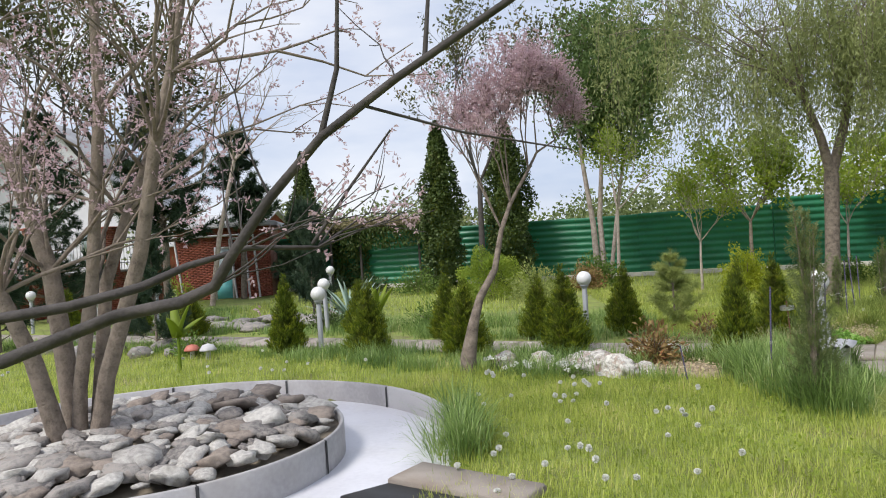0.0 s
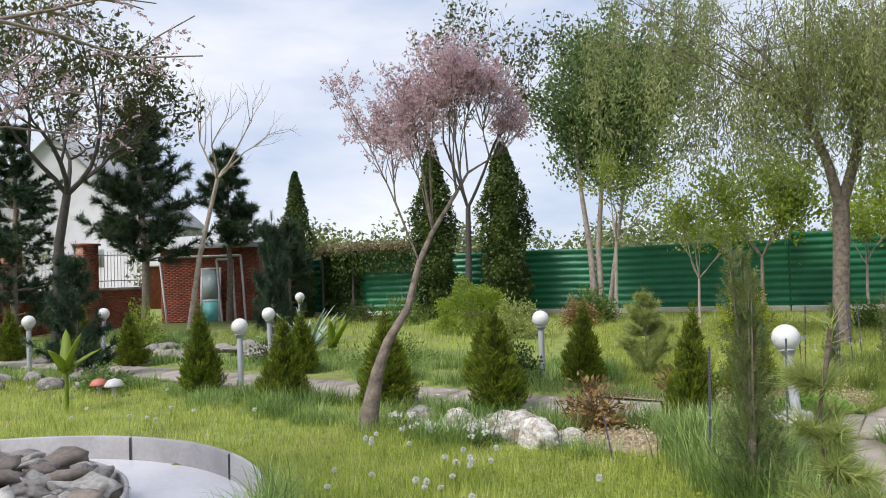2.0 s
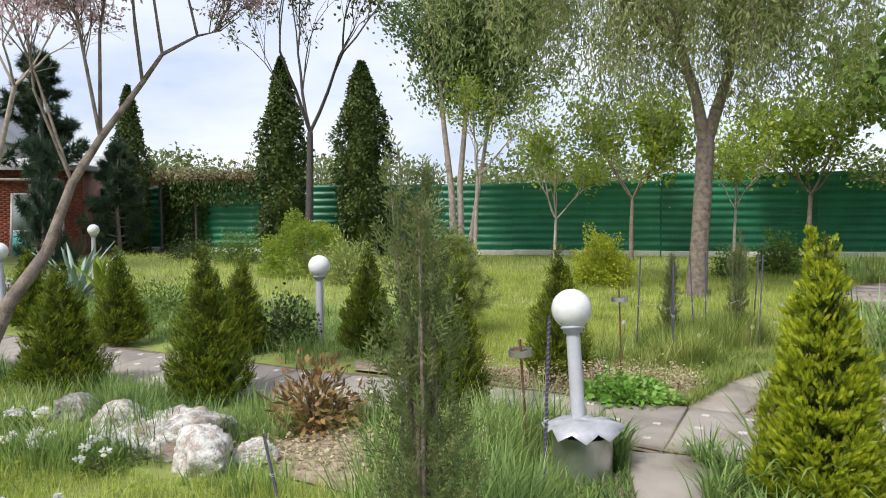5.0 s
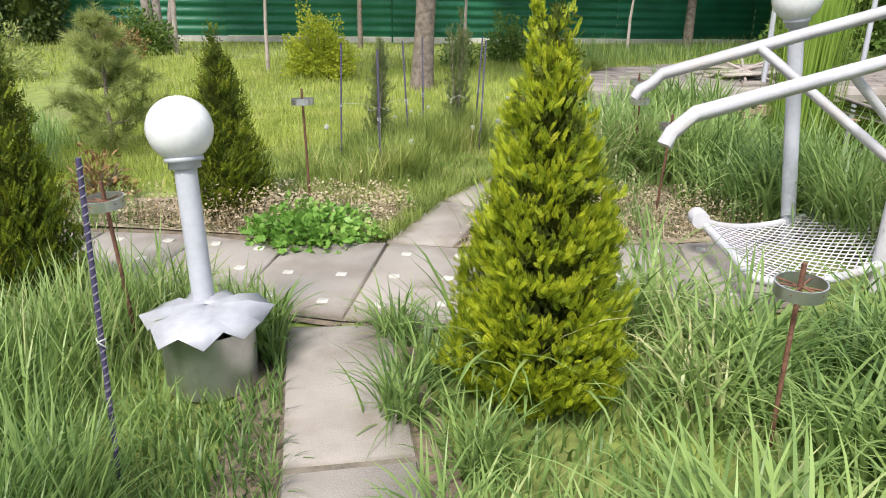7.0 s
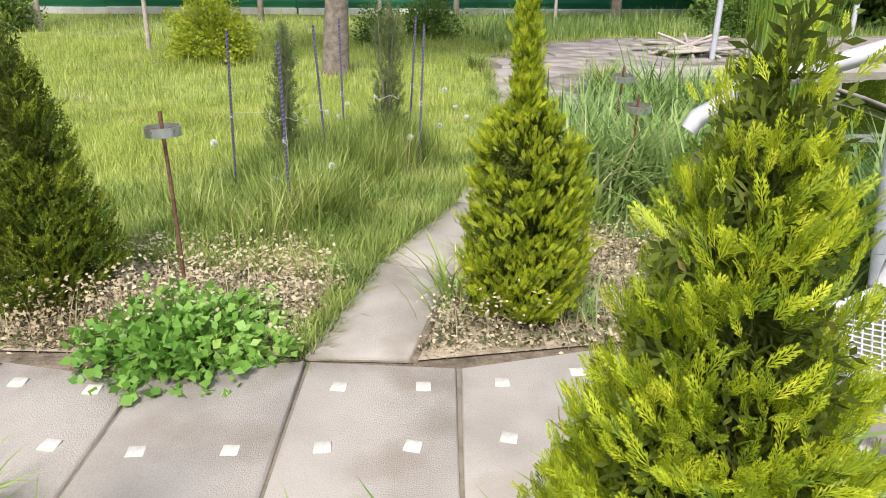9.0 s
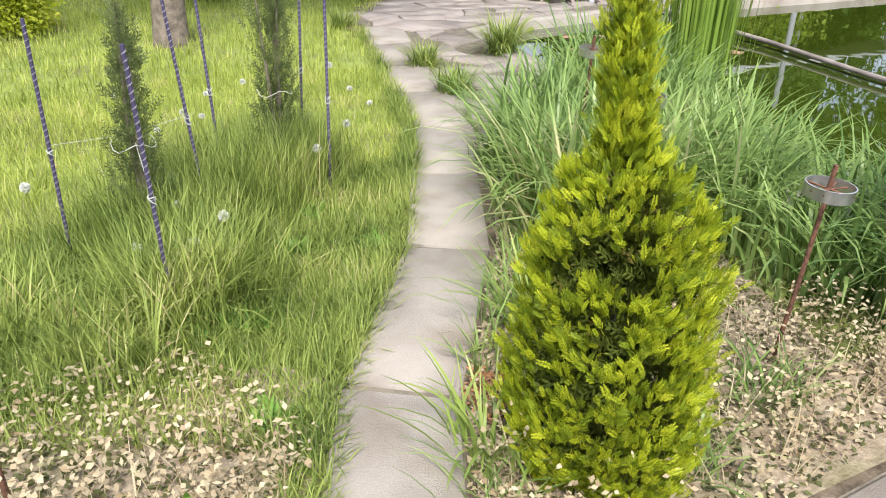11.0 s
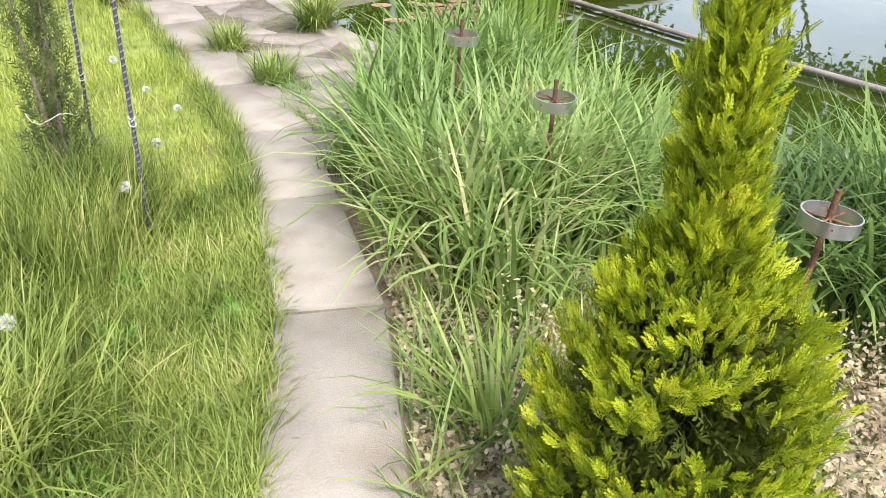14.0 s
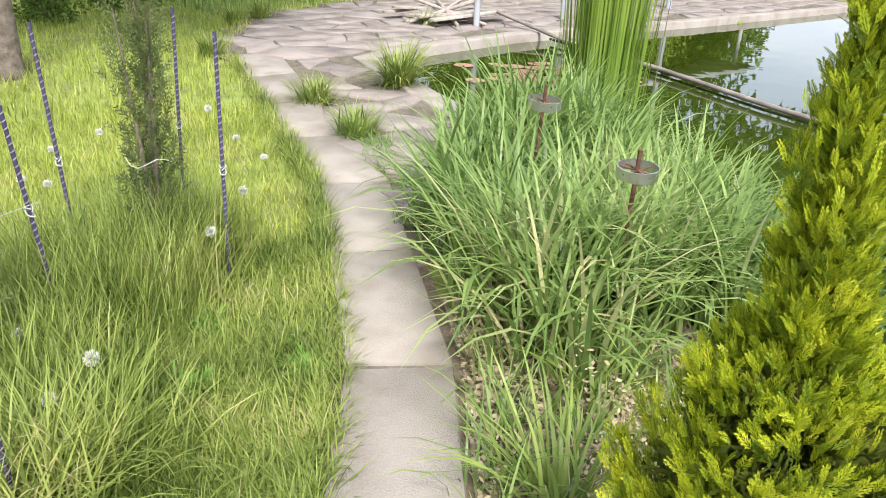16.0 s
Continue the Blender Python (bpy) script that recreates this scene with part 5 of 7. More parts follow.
build_tree("bare_tree", "thin bare tree with long leafless twigs", -11.74, 25.0, [(0, 0, -0.2), (0.5, 0, 2.6), (1.3, 0, 5.4)], 0.11, 63, None, 0, 0, M_barkpale, 3, 1.6, 0.6, 0.08, (2, 3), 0.72, forks=4, tilt=0.9, wob=0.08)
build_poplar()
build_tree("young_birch", "young light-leaved tree with pale stems", 3.4, 25.6, [(0, 0, -0.2), (0.05, 0, 1.4), (0.1, 0, 2.6)], 0.07, 65, F_lime, 26, 0.095, M_barkpale, 3, 1.25, 0.45, 0.25, (2, 4), 0.72, jitter=0.15, aspect=0.7, forks=4, tilt=0.7)
build_tree("young_birch", "young light-leaved tree by the fence", 5.55, 21.5, [(0, 0, -0.2), (0, 0, 0.8), (0.02, 0, 1.4)], 0.045, 66, F_lime, 15, 0.1, M_barkpale, 3, 0.85, 0.6, 0.22, (2, 4), 0.72, jitter=0.15, aspect=0.7, forks=5, tilt=1.0)
build_tree("young_birch", "slim young tree with sparse light leaves", 10.6, 25.0, [(0, 0, -0.2), (0, 0, 0.9), (0.02, 0, 1.6)], 0.05, 67, F_lime, 10, 0.11, M_barkpale, 3, 0.9, 0.5, 0.2, (3, 4), 0.72, jitter=0.12, aspect=0.7, forks=4, tilt=0.8)
build_tree("young_birch", "sparse young tree in front of the fence", 15.5, 25.5, [(0, 0, -0.2), (0, 0, 0.9), (0.05, 0, 1.5)], 0.05, 68, F_mid, 14, 0.12, M_barkpale, 3, 0.9, 0.55, 0.15, (3, 4), 0.72, jitter=0.14, aspect=0.7, forks=4, tilt=0.9)
build_tree("leafy_tree", "rounded yellow-green tree before the fence", 8.2, 27.5, [(0, 0, -0.2), (0, 0, 1.1), (0.02, 0, 1.9)], 0.08, 69, F_lime, 40, 0.15, M_bark, 3, 1.25, 0.65, 0.2, (2, 4), 0.74, jitter=0.25, aspect=0.7, forks=5, tilt=1.0)
build_tree("leafy_tree", "dense green tree rising above the fence", 13.5, 27.5, [(0, 0, -0.2), (0, 0, 1.2), (0.02, 0, 2.0)], 0.09, 70, F_lime, 40, 0.16, M_bark, 3, 1.4, 0.65, 0.2, (2, 4), 0.74, jitter=0.27, aspect=0.7, forks=5, tilt=1.0)


for x, y, hh, sd in ((17.8, 26.2, 2.2, 72), (21.5, 26.0, 2.6, 73), (25.0, 25.6, 2.4, 74), (29.0, 25.0, 2.6, 75), (33.5, 24.5, 2.8, 85)):
    build_tree("leafy_tree", "tall leafy tree behind the pond", x, y, [(0, 0, -0.2), (0, 0, hh * 0.6), (0.02, 0, hh)], 0.16, sd, F_mid, 26, 0.36, M_bark, 3, 2.7, 0.6, 0.2, (3, 4), 0.74, jitter=0.5, aspect=0.7, forks=5, tilt=0.8)


def build_willow():
    r = np.random.default_rng(71)
    ob = thing("willow_tree", "old weeping willow with long trailing leafy strands", "tree", 8.08, 18.5, 0)
    g = Geo()
    tube(g, [(0, 0, -0.2), (0.0, 0, 0.15), (0.04, 0, 1.0), (0.1, 0.05, 2.0), (0.14, 0.08, 2.9)], [0.25, 0.2, 0.165, 0.165, 0.17], 12)
    limbs = []
    root = np.array((0.14, 0.08, 2.85))
    fork_a, fork_b = np.array((0.75, 0.2, 5.2)), np.array((-0.35, 0.1, 4.7))
    for e in (fork_a, fork_b):
        tube(g, [root, root * 0.5 + e * 0.5 + (0.06, 0, 0), e], [0.13, 0.1, 0.075], 9, cap=False)
    for s0, e in ((fork_a, (2.6, 0.6, 7.4)), (fork_b, (-2.6, 0.4, 7.6)), (fork_a, (0.8, -2.3, 7.0)), (fork_a, (4.0, -0.5, 6.6)), (fork_b, (0.2, 2.6, 7.4)), (fork_b, (-4.4, 0.2, 7.2)), (fork_a, (2.7, -2.0, 7.8)), (fork_b, (-1.7, -2.2, 7.8)), (fork_b, (-4.9, -0.6, 8.6)), (fork_b, (-5.4, 0.4, 9.2)), (fork_b, (-3.6, -1.4, 6.6)), (fork_a, (4.8, 1.0, 8.2)), (fork_b, (-3.0, 1.2, 9.4)), (fork_a, (1.2, 0.5, 9.8)), (fork_b, (-1.0, -1.0, 9.9)), (fork_a, (3.2, 0.4, 9.2)), (fork_a, (5.8, 0.0, 5.9))):
        e = np.array(e)
        m = s0 * 0.55 + e * 0.45 + r.normal(size=3) * 0.2 + (0, 0, 0.45)
        pts = [s0, s0 * 0.78 + e * 0.22 + (0, 0, 0.3) + r.normal(size=3) * 0.08, m, e]
        tube(g, pts, [0.034, 0.024, 0.014, 0.005], 7, cap=False)
        limbs.append(np.array(pts))
    part("trunk", g, M_bark, ob)
    tw, lf = Geo(), Geo()
    P, D, LN = [], [], []
    clusters = []
    for k in range(110):
        L = limbs[r.integers(len(limbs))]
        t = r.uniform(0.8, 3.0)
        i = min(int(t), 2)
        b = L[i] * (1 - (t - i)) + L[i + 1] * (t - i)
        clusters.append((b, b + r.normal(size=3) * (0.7, 0.7, 0.35)))
    for k in range(1250):
        b, top = clusters[r.integers(len(clusters))]
        top = top + r.normal(size=3) * (0.15, 0.15, 0.35)
        ln = r.uniform(0.6, 3.2) * (0.7 if top[2] < 5.2 else 1.0)
        ln = min(ln, top[2] - r.uniform(2.4, 4.4))
        if ln < 0.35:
            continue
        sway = r.normal(size=3) * (0.22, 0.22, 0)
        q = np.linspace(0, 1, 5)[:, None]
        line = top + sway * q * q - Z * ln * q
        if k % 6 == 0:
            tube(tw, np.vstack([b, b * 0.4 + top * 0.6 + (0, 0, 0.12), line]), np.linspace(0.009, 0.003, 7), 3, cap=False)
        n = int(ln * 22)
        u = r.uniform(0, 1, n)[:, None]
        P.append(top + sway * u * u - Z * ln * u + r.normal(size=(n, 3)) * (0.08, 0.08, 0.05))
        D.append(np.tile(-Z, (n, 1)) + r.normal(size=(n, 3)) * 0.65)
    part("twig_curtain", tw, M_bark, ob, "thin hanging twigs", kind="stuff")
    P, D = np.concatenate(P), np.concatenate(D)
    leaves(lf, P, D, sphere_dirs(len(P), r), r.uniform(0.1, 0.19, len(P)), r.uniform(0.022, 0.04, len(P)))
    part("crown", lf, F_willow, ob, "narrow pale green trailing leaves")


build_willow()


# ---------------------------------------------------------------- tamarisks with pink blossom
def blossom(ob, tips, per, r, size=0.05, spray=0.22):
    """Short feathery sprays set along the last twigs."""
    P, D = twig_points(tips, per, r)
    n = len(P)
    side = unit(D * 0.7 + sphere_dirs(n, r))
    g, tw = Geo(), Geo()
    k = 14
    u = r.uniform(0.1, 1, (n, k))
    L = spray * r.uniform(0.5, 1.3, n)
    pts = P[:, None] + side[:, None] * (u * L[:, None])[..., None]
    pts = pts.reshape(-1, 3)
    d = np.repeat(side, k, 0) * 0.5 + sphere_dirs(n * k, r) * 0.7
    leaves(g, pts, d, sphere_dirs(n * k, r), size * r.uniform(0.5, 1.2, n * k), size * 0.42 * np.ones(n * k))
    part("blossom", g, F_pink, ob, "feathery dull pink blossom sprays")


def build_pink_tree():
    r = np.random.default_rng(81)
    ob = thing("tamarisk_tree", "leaning tamarisk with feathery dull pink blossom", "tree", 0.69, 9.25, 0)
    base = np.array((0.69, 9.25, 0))
    line = np.array([(0.67, 9.22, -0.15), (0.69, 9.25, 0.23), (0.78, 9.3, 0.68), (0.87, 9.45, 1.02), (1.08, 9.6, 1.39), (1.18, 9.8, 1.93), (1.31, 10.0, 2.3), (1.58, 10.2, 2.78), (1.71, 10.3, 3.03), (1.98, 10.4, 3.2)]) - base
    g, tips = Geo(), []
    tube(g, line, [0.14, 0.11, 0.072, 0.055, 0.046, 0.036, 0.03, 0.022, 0.017, 0.01], 9)
    for s, e, rad in ((5, (0.07, 10.0, 4.1), 0.02), (5, (0.75, 9.7, 3.7), 0.02), (6, (1.05, 9.9, 4.0), 0.024), (6, (1.35, 10.2, 4.3), 0.024), (7, (1.6, 10.1, 4.4), 0.022), (8, (1.85, 10.4, 4.3), 0.02), (9, (2.05, 10.4, 4.1), 0.018), (9, (2.3, 10.6, 3.5), 0.014), (7, (1.75, 9.9, 4.3), 0.02), (6, (0.75, 10.4, 3.6), 0.018)):
        e = np.array((1.4 + (e[0] - 1.4) * 0.78, e[1], 2.3 + (e[2] - 2.3) * 0.82))
        rad *= 0.7
        a, e = line[s], e - base
        m = a * 0.5 + e * 0.5 + r.normal(size=3) * 0.06
        tube(g, [a, m, e], [rad, rad * 0.75, rad * 0.4], 6, cap=False)
        for _ in range(11):
            t = r.uniform(0.1, 1.0)
            b = m * (1 - t) + e * t
            grow(g, b, unit(e - a + r.normal(size=3) * (0.55, 0.55, 0.4) * np.linalg.norm(e - a) + Z * 0.4), r.uniform(0.3, 0.55), 0.006, 1, r, tips, 0.5, 0.28, (2, 3), 0.8, 0.15, 3, 4, 0.0022)
    part("trunk", g, M_bark, ob)
    blossom(ob, tips, 9, r, 0.042, 0.22)


def build_island_tree():
    r = np.random.default_rng(82)
    ob = thing("tamarisk_tree", "many-stemmed tamarisk arching out of the stone island", "tree", -1.7, 4.78, 0)
    base = np.array((-1.7, 4.78, 0))
    g, tips = Geo(), []

    def stem(pts, r0, r1):
        pts = np.array(pts) - base
        tube(g, pts, np.linspace(r0, r1, len(pts)), 9, cap=False)
        return pts

    stems = [
        stem([(-1.73, 4.74, 0.3), (-1.7, 4.75, 0.8), (-1.55, 4.78, 1.65), (-1.42, 4.82, 3.0), (-1.41, 4.83, 3.9)], 0.062, 0.04),
        stem([(-1.6, 4.77, 0.3), (-1.45, 4.75, 0.9), (-1.04, 4.68, 1.85), (-0.82, 4.63, 2.69), (-0.68, 4.66, 3.2), (-0.53, 4.69, 3.9)], 0.075, 0.03),
        stem([(-1.8, 4.82, 0.3), (-1.9, 4.86, 1.0), (-2.02, 4.9, 1.76), (-2.36, 4.94, 2.68), (-2.77, 4.96, 3.5)], 0.09, 0.05),
        stem([(-1.8, 4.65, 0.3), (-1.9, 4.51, 1.07), (-2.04, 4.38, 1.61), (-2.3, 4.2, 2.2)], 0.08, 0.04),
        stem([(-1.66, 4.85, 0.3), (-1.57, 4.98, 1.64), (-1.37, 5.03, 2.19), (-1.27, 5.15, 2.56), (-1.13, 5.39, 3.4)], 0.06, 0.03),
    ]
    for s in stems[:5]:
        for _ in range(11):
            k = r.integers(len(s) // 2, len(s))
            grow(g, s[k], unit(np.array((r.normal(), r.normal(), 0.9))), r.uniform(0.5, 1.0), 0.02, 2, r, tips, 0.6, 0.15, (2, 3), 0.75, 0.14, 3, 5, 0.003)
    part("trunk", g, M_bark, ob)
    blossom(ob, tips, 4, r, 0.036, 0.2)


def build_limb_tree():
    r = np.random.default_rng(83)
    ob = thing("tamarisk_tree", "tamarisk with long dark limbs arching over the lawn", "tree", -0.285, 1.273, 0)
    base = np.array((-0.285, 1.273, 0))
    g, tips = Geo(), []
    limb = np.array([(-0.285, 1.273, -0.476), (-0.225, 1.297, 0.484), (-0.045, 1.393, 1.144), (0.344, 1.586, 1.480), (0.547, 1.552, 1.501), (0.895, 1.621, 1.620), (1.124, 1.621, 1.654), (1.236, 1.621, 1.696), (1.305, 1.621, 1.794), (1.430, 1.621, 1.946), (1.597, 1.621, 2.107), (1.834, 1.601, 2.246), (2.168, 1.524, 2.398), (2.446, 1.420, 2.524)]) - base
    fork = np.array([(-0.225, 1.297, 0.484), (0.015, 1.453, 1.324), (0.386, 1.594, 1.620), (0.706, 1.663, 1.654), (0.936, 1.705, 1.702), (1.047, 1.795, 1.759), (1.214, 1.900, 1.807), (1.417, 2.011, 1.794)]) - base
    tube(g, limb, np.linspace(0.028, 0.009, len(limb)), 9)
    tube(g, fork, np.linspace(0.026, 0.007, len(fork)), 8)
    for line, r0 in zip([[(1.402, 2.004, 1.807), (1.542, 2.046, 2.002), (1.688, 2.068, 2.184)], [(1.597, 1.621, 2.107), (1.653, 1.636, 2.301), (1.674, 1.636, 2.594)], [(1.730, 1.608, 2.184), (1.987, 1.768, 2.107), (2.300, 1.900, 2.044)], [(1.924, 1.586, 2.294), (1.952, 1.621, 2.594)]], (0.007, 0.01, 0.005, 0.008)):
        tube(g, np.array(line) - base, np.linspace(r0, r0 * 0.5, len(line)), 6)
    for s in (limb, fork):
        for _ in range(8):
            k = r.integers(6, len(s))
            grow(g, s[k], unit(np.array((r.uniform(-0.2, 1), r.uniform(0.0, 0.8), 0.4))), r.uniform(0.2, 0.4), 0.004, 1, r, tips, 0.6, 0.05, (2, 3), 0.8, 0.12, 3, 4, 0.0014)
    part("trunk", g, M_barkdark, ob)
    blossom(ob, tips, 2, r, 0.02, 0.1)


build_pink_tree()
build_island_tree()
build_limb_tree()


# ---------------------------------------------------------------- shrubs, border plants
def build_bush(name, label, x, y, w, h, n, seed, mat, leaf=0.06, aspect=0.6, shell=0.55, stems=9, z=0.0, parts="foliage"):
    r = np.random.default_rng(seed)
    ob = thing(name, label, "shrub", x, y, z)
    g = Geo()
    d = sphere_dirs(n, r)
    d[:, 2] = np.abs(d[:, 2])
    lump = 1 + 0.18 * np.sin(d[:, 0] * 7 + seed) * np.cos(d[:, 1] * 6) + 0.12 * np.sin(d[:, 2] * 11 + d[:, 0] * 5)
    P = d * (r.uniform(shell, 1.0, n) * lump)[:, None] * (w / 2, w / 2, h)
    P[:, 2] = P[:, 2] * 0.97 + 0.03 * h
    leaves(g, P, d + sphere_dirs(n, r) * 0.8, d + sphere_dirs(n, r) * 0.6 + Z * 0.4, leaf * r.uniform(0.6, 1.3, n), leaf * aspect * r.uniform(0.7, 1.2, n))
    part(parts, g, mat, ob)
    g = Geo()
    for _ in range(stems):
        e = sphere_dirs(1, r)[0] * (w * 0.38, w * 0.38, 0) + (0, 0, h * r.uniform(0.5, 0.8))
        tube(g, [(0, 0, -0.05), e * (0.4, 0.4, 0.5), e], [0.012, 0.008, 0.003], 5, cap=False)
    part("stem", g, M_bark, ob)
    return ob


build_bush("round_bush", "clipped rounded light green bush", -0.6, 22.2, 2.2, 1.5, 15000, 91, F_lime, 0.055, 0.8, 0.8)
build_bush("yellow_bush", "golden yellow-green leafy bush on the lawn", 6.5, 20.2, 1.35, 1.2, 6000, 92, F_gold, 0.065, 0.65, 0.4)
build_bush("dark_bush", "dark green leafy bush before the fence", 11.1, 22.9, 1.3, 1.05, 2400, 93, F_mid, 0.09, 0.6, 0.3)
build_bush("dark_bush", "dark green bush in the far border", 2.7, 25.6, 1.6, 1.15, 2600, 94, F_mid, 0.1, 0.6, 0.3)
build_bush("reddish_bush", "reddish green bush in the far border", 2.3, 23.9, 1.2, 0.95, 2000, 95, F_red, 0.08, 0.6, 0.3)
build_bush("dark_bush", "small dark bush near the willow", 9.6, 21.8, 0.9, 0.8, 1500, 96, F_mid, 0.07, 0.6, 0.3)
build_bush("rose_bush", "dark-leaved rose bush beside the walk", 1.9, 12.95, 0.75, 0.75, 1300, 97, F_ivy, 0.06, 0.7, 0.2)
build_bush("peony_plant", "reddish-stemmed leafy peony plant", 3.15, 9.75, 0.75, 0.62, 800, 98, F_red, 0.1, 0.35, 0.15)
build_bush("peony_plant", "small reddish-leaved plant in the border", 4.15, 12.05, 0.5, 0.42, 400, 99, F_red, 0.08, 0.35, 0.2)
build_bush("cranesbill_plant", "low mound of bright green lobed leaves spilling on the slabs", 5.68, 10.83, 0.88, 0.2, 2800, 100, F_crane, 0.05, 0.95, 0.25, 5)
build_bush("low_plant", "low leafy plant at the lawn edge", 5.0, 12.6, 0.6, 0.2, 300, 101, F_mid, 0.08, 0.6, 0.3, 4)
build_bush("border_bush", "low grey-green border shrub", -4.9, 11.9, 0.9, 0.45, 900, 102, F_mid, 0.07, 0.5, 0.3)
build_bush("border_bush", "low dark border shrub by the rockery", -3.6, 15.4, 1.0, 0.55, 1000, 103, F_ivy, 0.07, 0.5, 0.3)
build_bush("border_bush", "mixed green border planting", -0.9, 15.2, 1.7, 0.6, 1800, 104, F_mid, 0.08, 0.4, 0.3)
build_bush("border_bush", "flowering grey-green bush before the fence", -3.9, 26.0, 2.0, 1.0, 2600, 105, F_mid, 0.09, 0.5, 0.3)
build_bush("border_bush", "loose green bush beneath the dark pine", -9.3, 19.0, 1.1, 1.3, 1500, 106, F_lime, 0.1, 0.4, 0.3)
build_bush("border_bush", "leafy green bush at the far side of the pond", 19, 22.5, 2.4, 1.6, 3600, 107, F_mid, 0.12, 0.6, 0.3)
build_bush("border_bush", "spreading bush at the far pond bank", 24.5, 21.5, 3.0, 2.2, 4000, 108, F_lime, 0.13, 0.6, 0.3)
build_bush("border_bush", "dark bush behind the arbour", -6.0, 27.3, 1.8, 0.8, 1700, 109, F_ivy, 0.09, 0.5, 0.3)
for _k, (_x, _y, _w, _h) in enumerate(((21.8, 24.6, 4.2, 4.6), (25.2, 24.0, 4.4, 5.2), (28.6, 23.6, 4.2, 4.8), (32.0, 23.2, 4.4, 5.0))):
    build_bush("thicket_shrub", "tall dense dark thicket on the far pond bank", _x, _y, _w, _h, 7000, 115 + _k, F_mid, 0.26, 0.6, 0.35)
build_bush("cedar_shrub", "feathery light green conifer shrub on the lawn", 0.9, 20.4, 1.7, 1.1, 2600, 110, F_pinelight, 0.11, 0.3, 0.2)


def build_candytuft(x, y, w, seed):
    ob = build_bush("candytuft_plant", "low grey-green mound with small white flower heads", x, y, w, 0.2, 500, seed, F_mid, 0.05, 0.25, 0.3, 5)
    r = np.random.default_rng(seed + 500)
    for _ in range(8):
        a, q = r.uniform(0, 2 * np.pi), r.uniform(0.1, 1) ** 0.5 * w * 0.5
        n = 26
        d = sphere_dirs(n, r)
        c = np.array((q * math.cos(a), q * math.sin(a), 0.23 - 0.5 * q * q / w))
        part("flower_head", leaves(Geo(), c + d * 0.012, d * (1, 1, 0.4), sphere_dirs(n, r), np.full(n, 0.03), np.full(n, 0.02)), M_dandelion, ob, "white flower head")


for _k, (_x, _y, _w) in enumerate(((1.4, 8.85, 0.45), (2.05, 8.7, 0.45), (1.05, 9.3, 0.35))):
    build_candytuft(_x, _y, _w, 400 + _k)


def build_arbour():
    ob = thing("vine_arbour", "dark arbour overgrown with vines and dry thatch", "arbour", -7.0, 31.0, 0)
    g = Geo()
    for x in (-2.0, -0.6, 2.1):
        for y in (0, 1.3):
            tube(g, [(x, y, -0.1), (x, y, 2.75)], 0.06, 6)
    for y in (0, 1.3):
        tube(g, [(-2.2, y, 2.75), (2.3, y, 2.75)], 0.05, 6)
    part("frame", g, M_barkdark, ob)
    r = np.random.default_rng(111)
    n = 7000
    P = np.stack([r.uniform(-2.3, 2.5, n), r.uniform(-0.4, 1.7, n), 2.7 + np.abs(r.normal(size=n)) * 0.16 + 0.12 * np.sin(r.uniform(0, 9, n))], -1)
    g = Geo()
    leaves(g, P, sphere_dirs(n, r), sphere_dirs(n, r) + Z, 0.16 * r.uniform(0.5, 1.3, n), 0.06 * np.ones(n))
    part("vine_roof", g, foliage("dry_vine_leaves", (0.12, 0.1, 0.05), (0.3, 0.26, 0.14), (0.2, 0.24, 0.07), 0.2), ob, "dry tangled vine roof")
    P = np.stack([r.uniform(-2.2, -0.3, n), r.uniform(0.2, 1.5, n), r.uniform(0, 2.9, n)], -1)
    g = Geo()
    leaves(g, P, sphere_dirs(n, r) - Z * 0.5, sphere_dirs(n, r), 0.15 * r.uniform(0.5, 1.3, n), 0.1 * np.ones(n))
    part("vine_side", g, F_ivy, ob, "dark vine wall")
    # leaves added to stand for the dark shade within the arbour's opening
    P = np.stack([r.uniform(-1.1, 0.2, n), r.uniform(1.1, 1.6, n), r.uniform(0.1, 2.7, n)], -1)
    g = Geo()
    leaves(g, P, sphere_dirs(n, r) - Z * 0.5, sphere_dirs(n, r), 0.16 * r.uniform(0.5, 1.3, n), 0.1 * np.ones(n))
    part("vine_back", g, F_ivy, ob, "ivy leaves added as the shade in the arbour's opening")
    P = np.stack([r.uniform(-1.4, 2.4, 1600), r.uniform(-0.5, -0.2, 1600), 2.75 - r.uniform(0, 1, 1600) ** 2 * 0.9], -1)
    g = Geo()
    leaves(g, P, sphere_dirs(1600, r) * 0.5 - Z, sphere_dirs(1600, r), 0.16 * r.uniform(0.5, 1.3, 1600), 0.07 * np.ones(1600))
    part("vine_fringe", g, F_ivy, ob, "drooping vine ends")


build_arbour()


def build_rosette(name, label, x, y, n, length, width, seed, mat, rise=(0.3, 1.2), z=0.0):
    r = np.random.default_rng(seed)
    ob = thing(name, label, "plant", x, y, z)
    for k in range(n):
        a = k * 2.4 + r.uniform(-0.2, 0.2)
        tilt = rise[0] + (rise[1] - rise[0]) * (k / n)
        g = Geo()
        blades(g, np.zeros((1, 3)), np.array([a]), np.array([length * r.uniform(0.8, 1.1)]), np.array([width]), np.array([tilt]), np.array([r.uniform(0.1, 0.5)]), 5)
        lf = part("leaf", g, mat, ob)
        m = lf.modifiers.new("thick", "SOLIDIFY")
        m.thickness = 0.012
    return ob


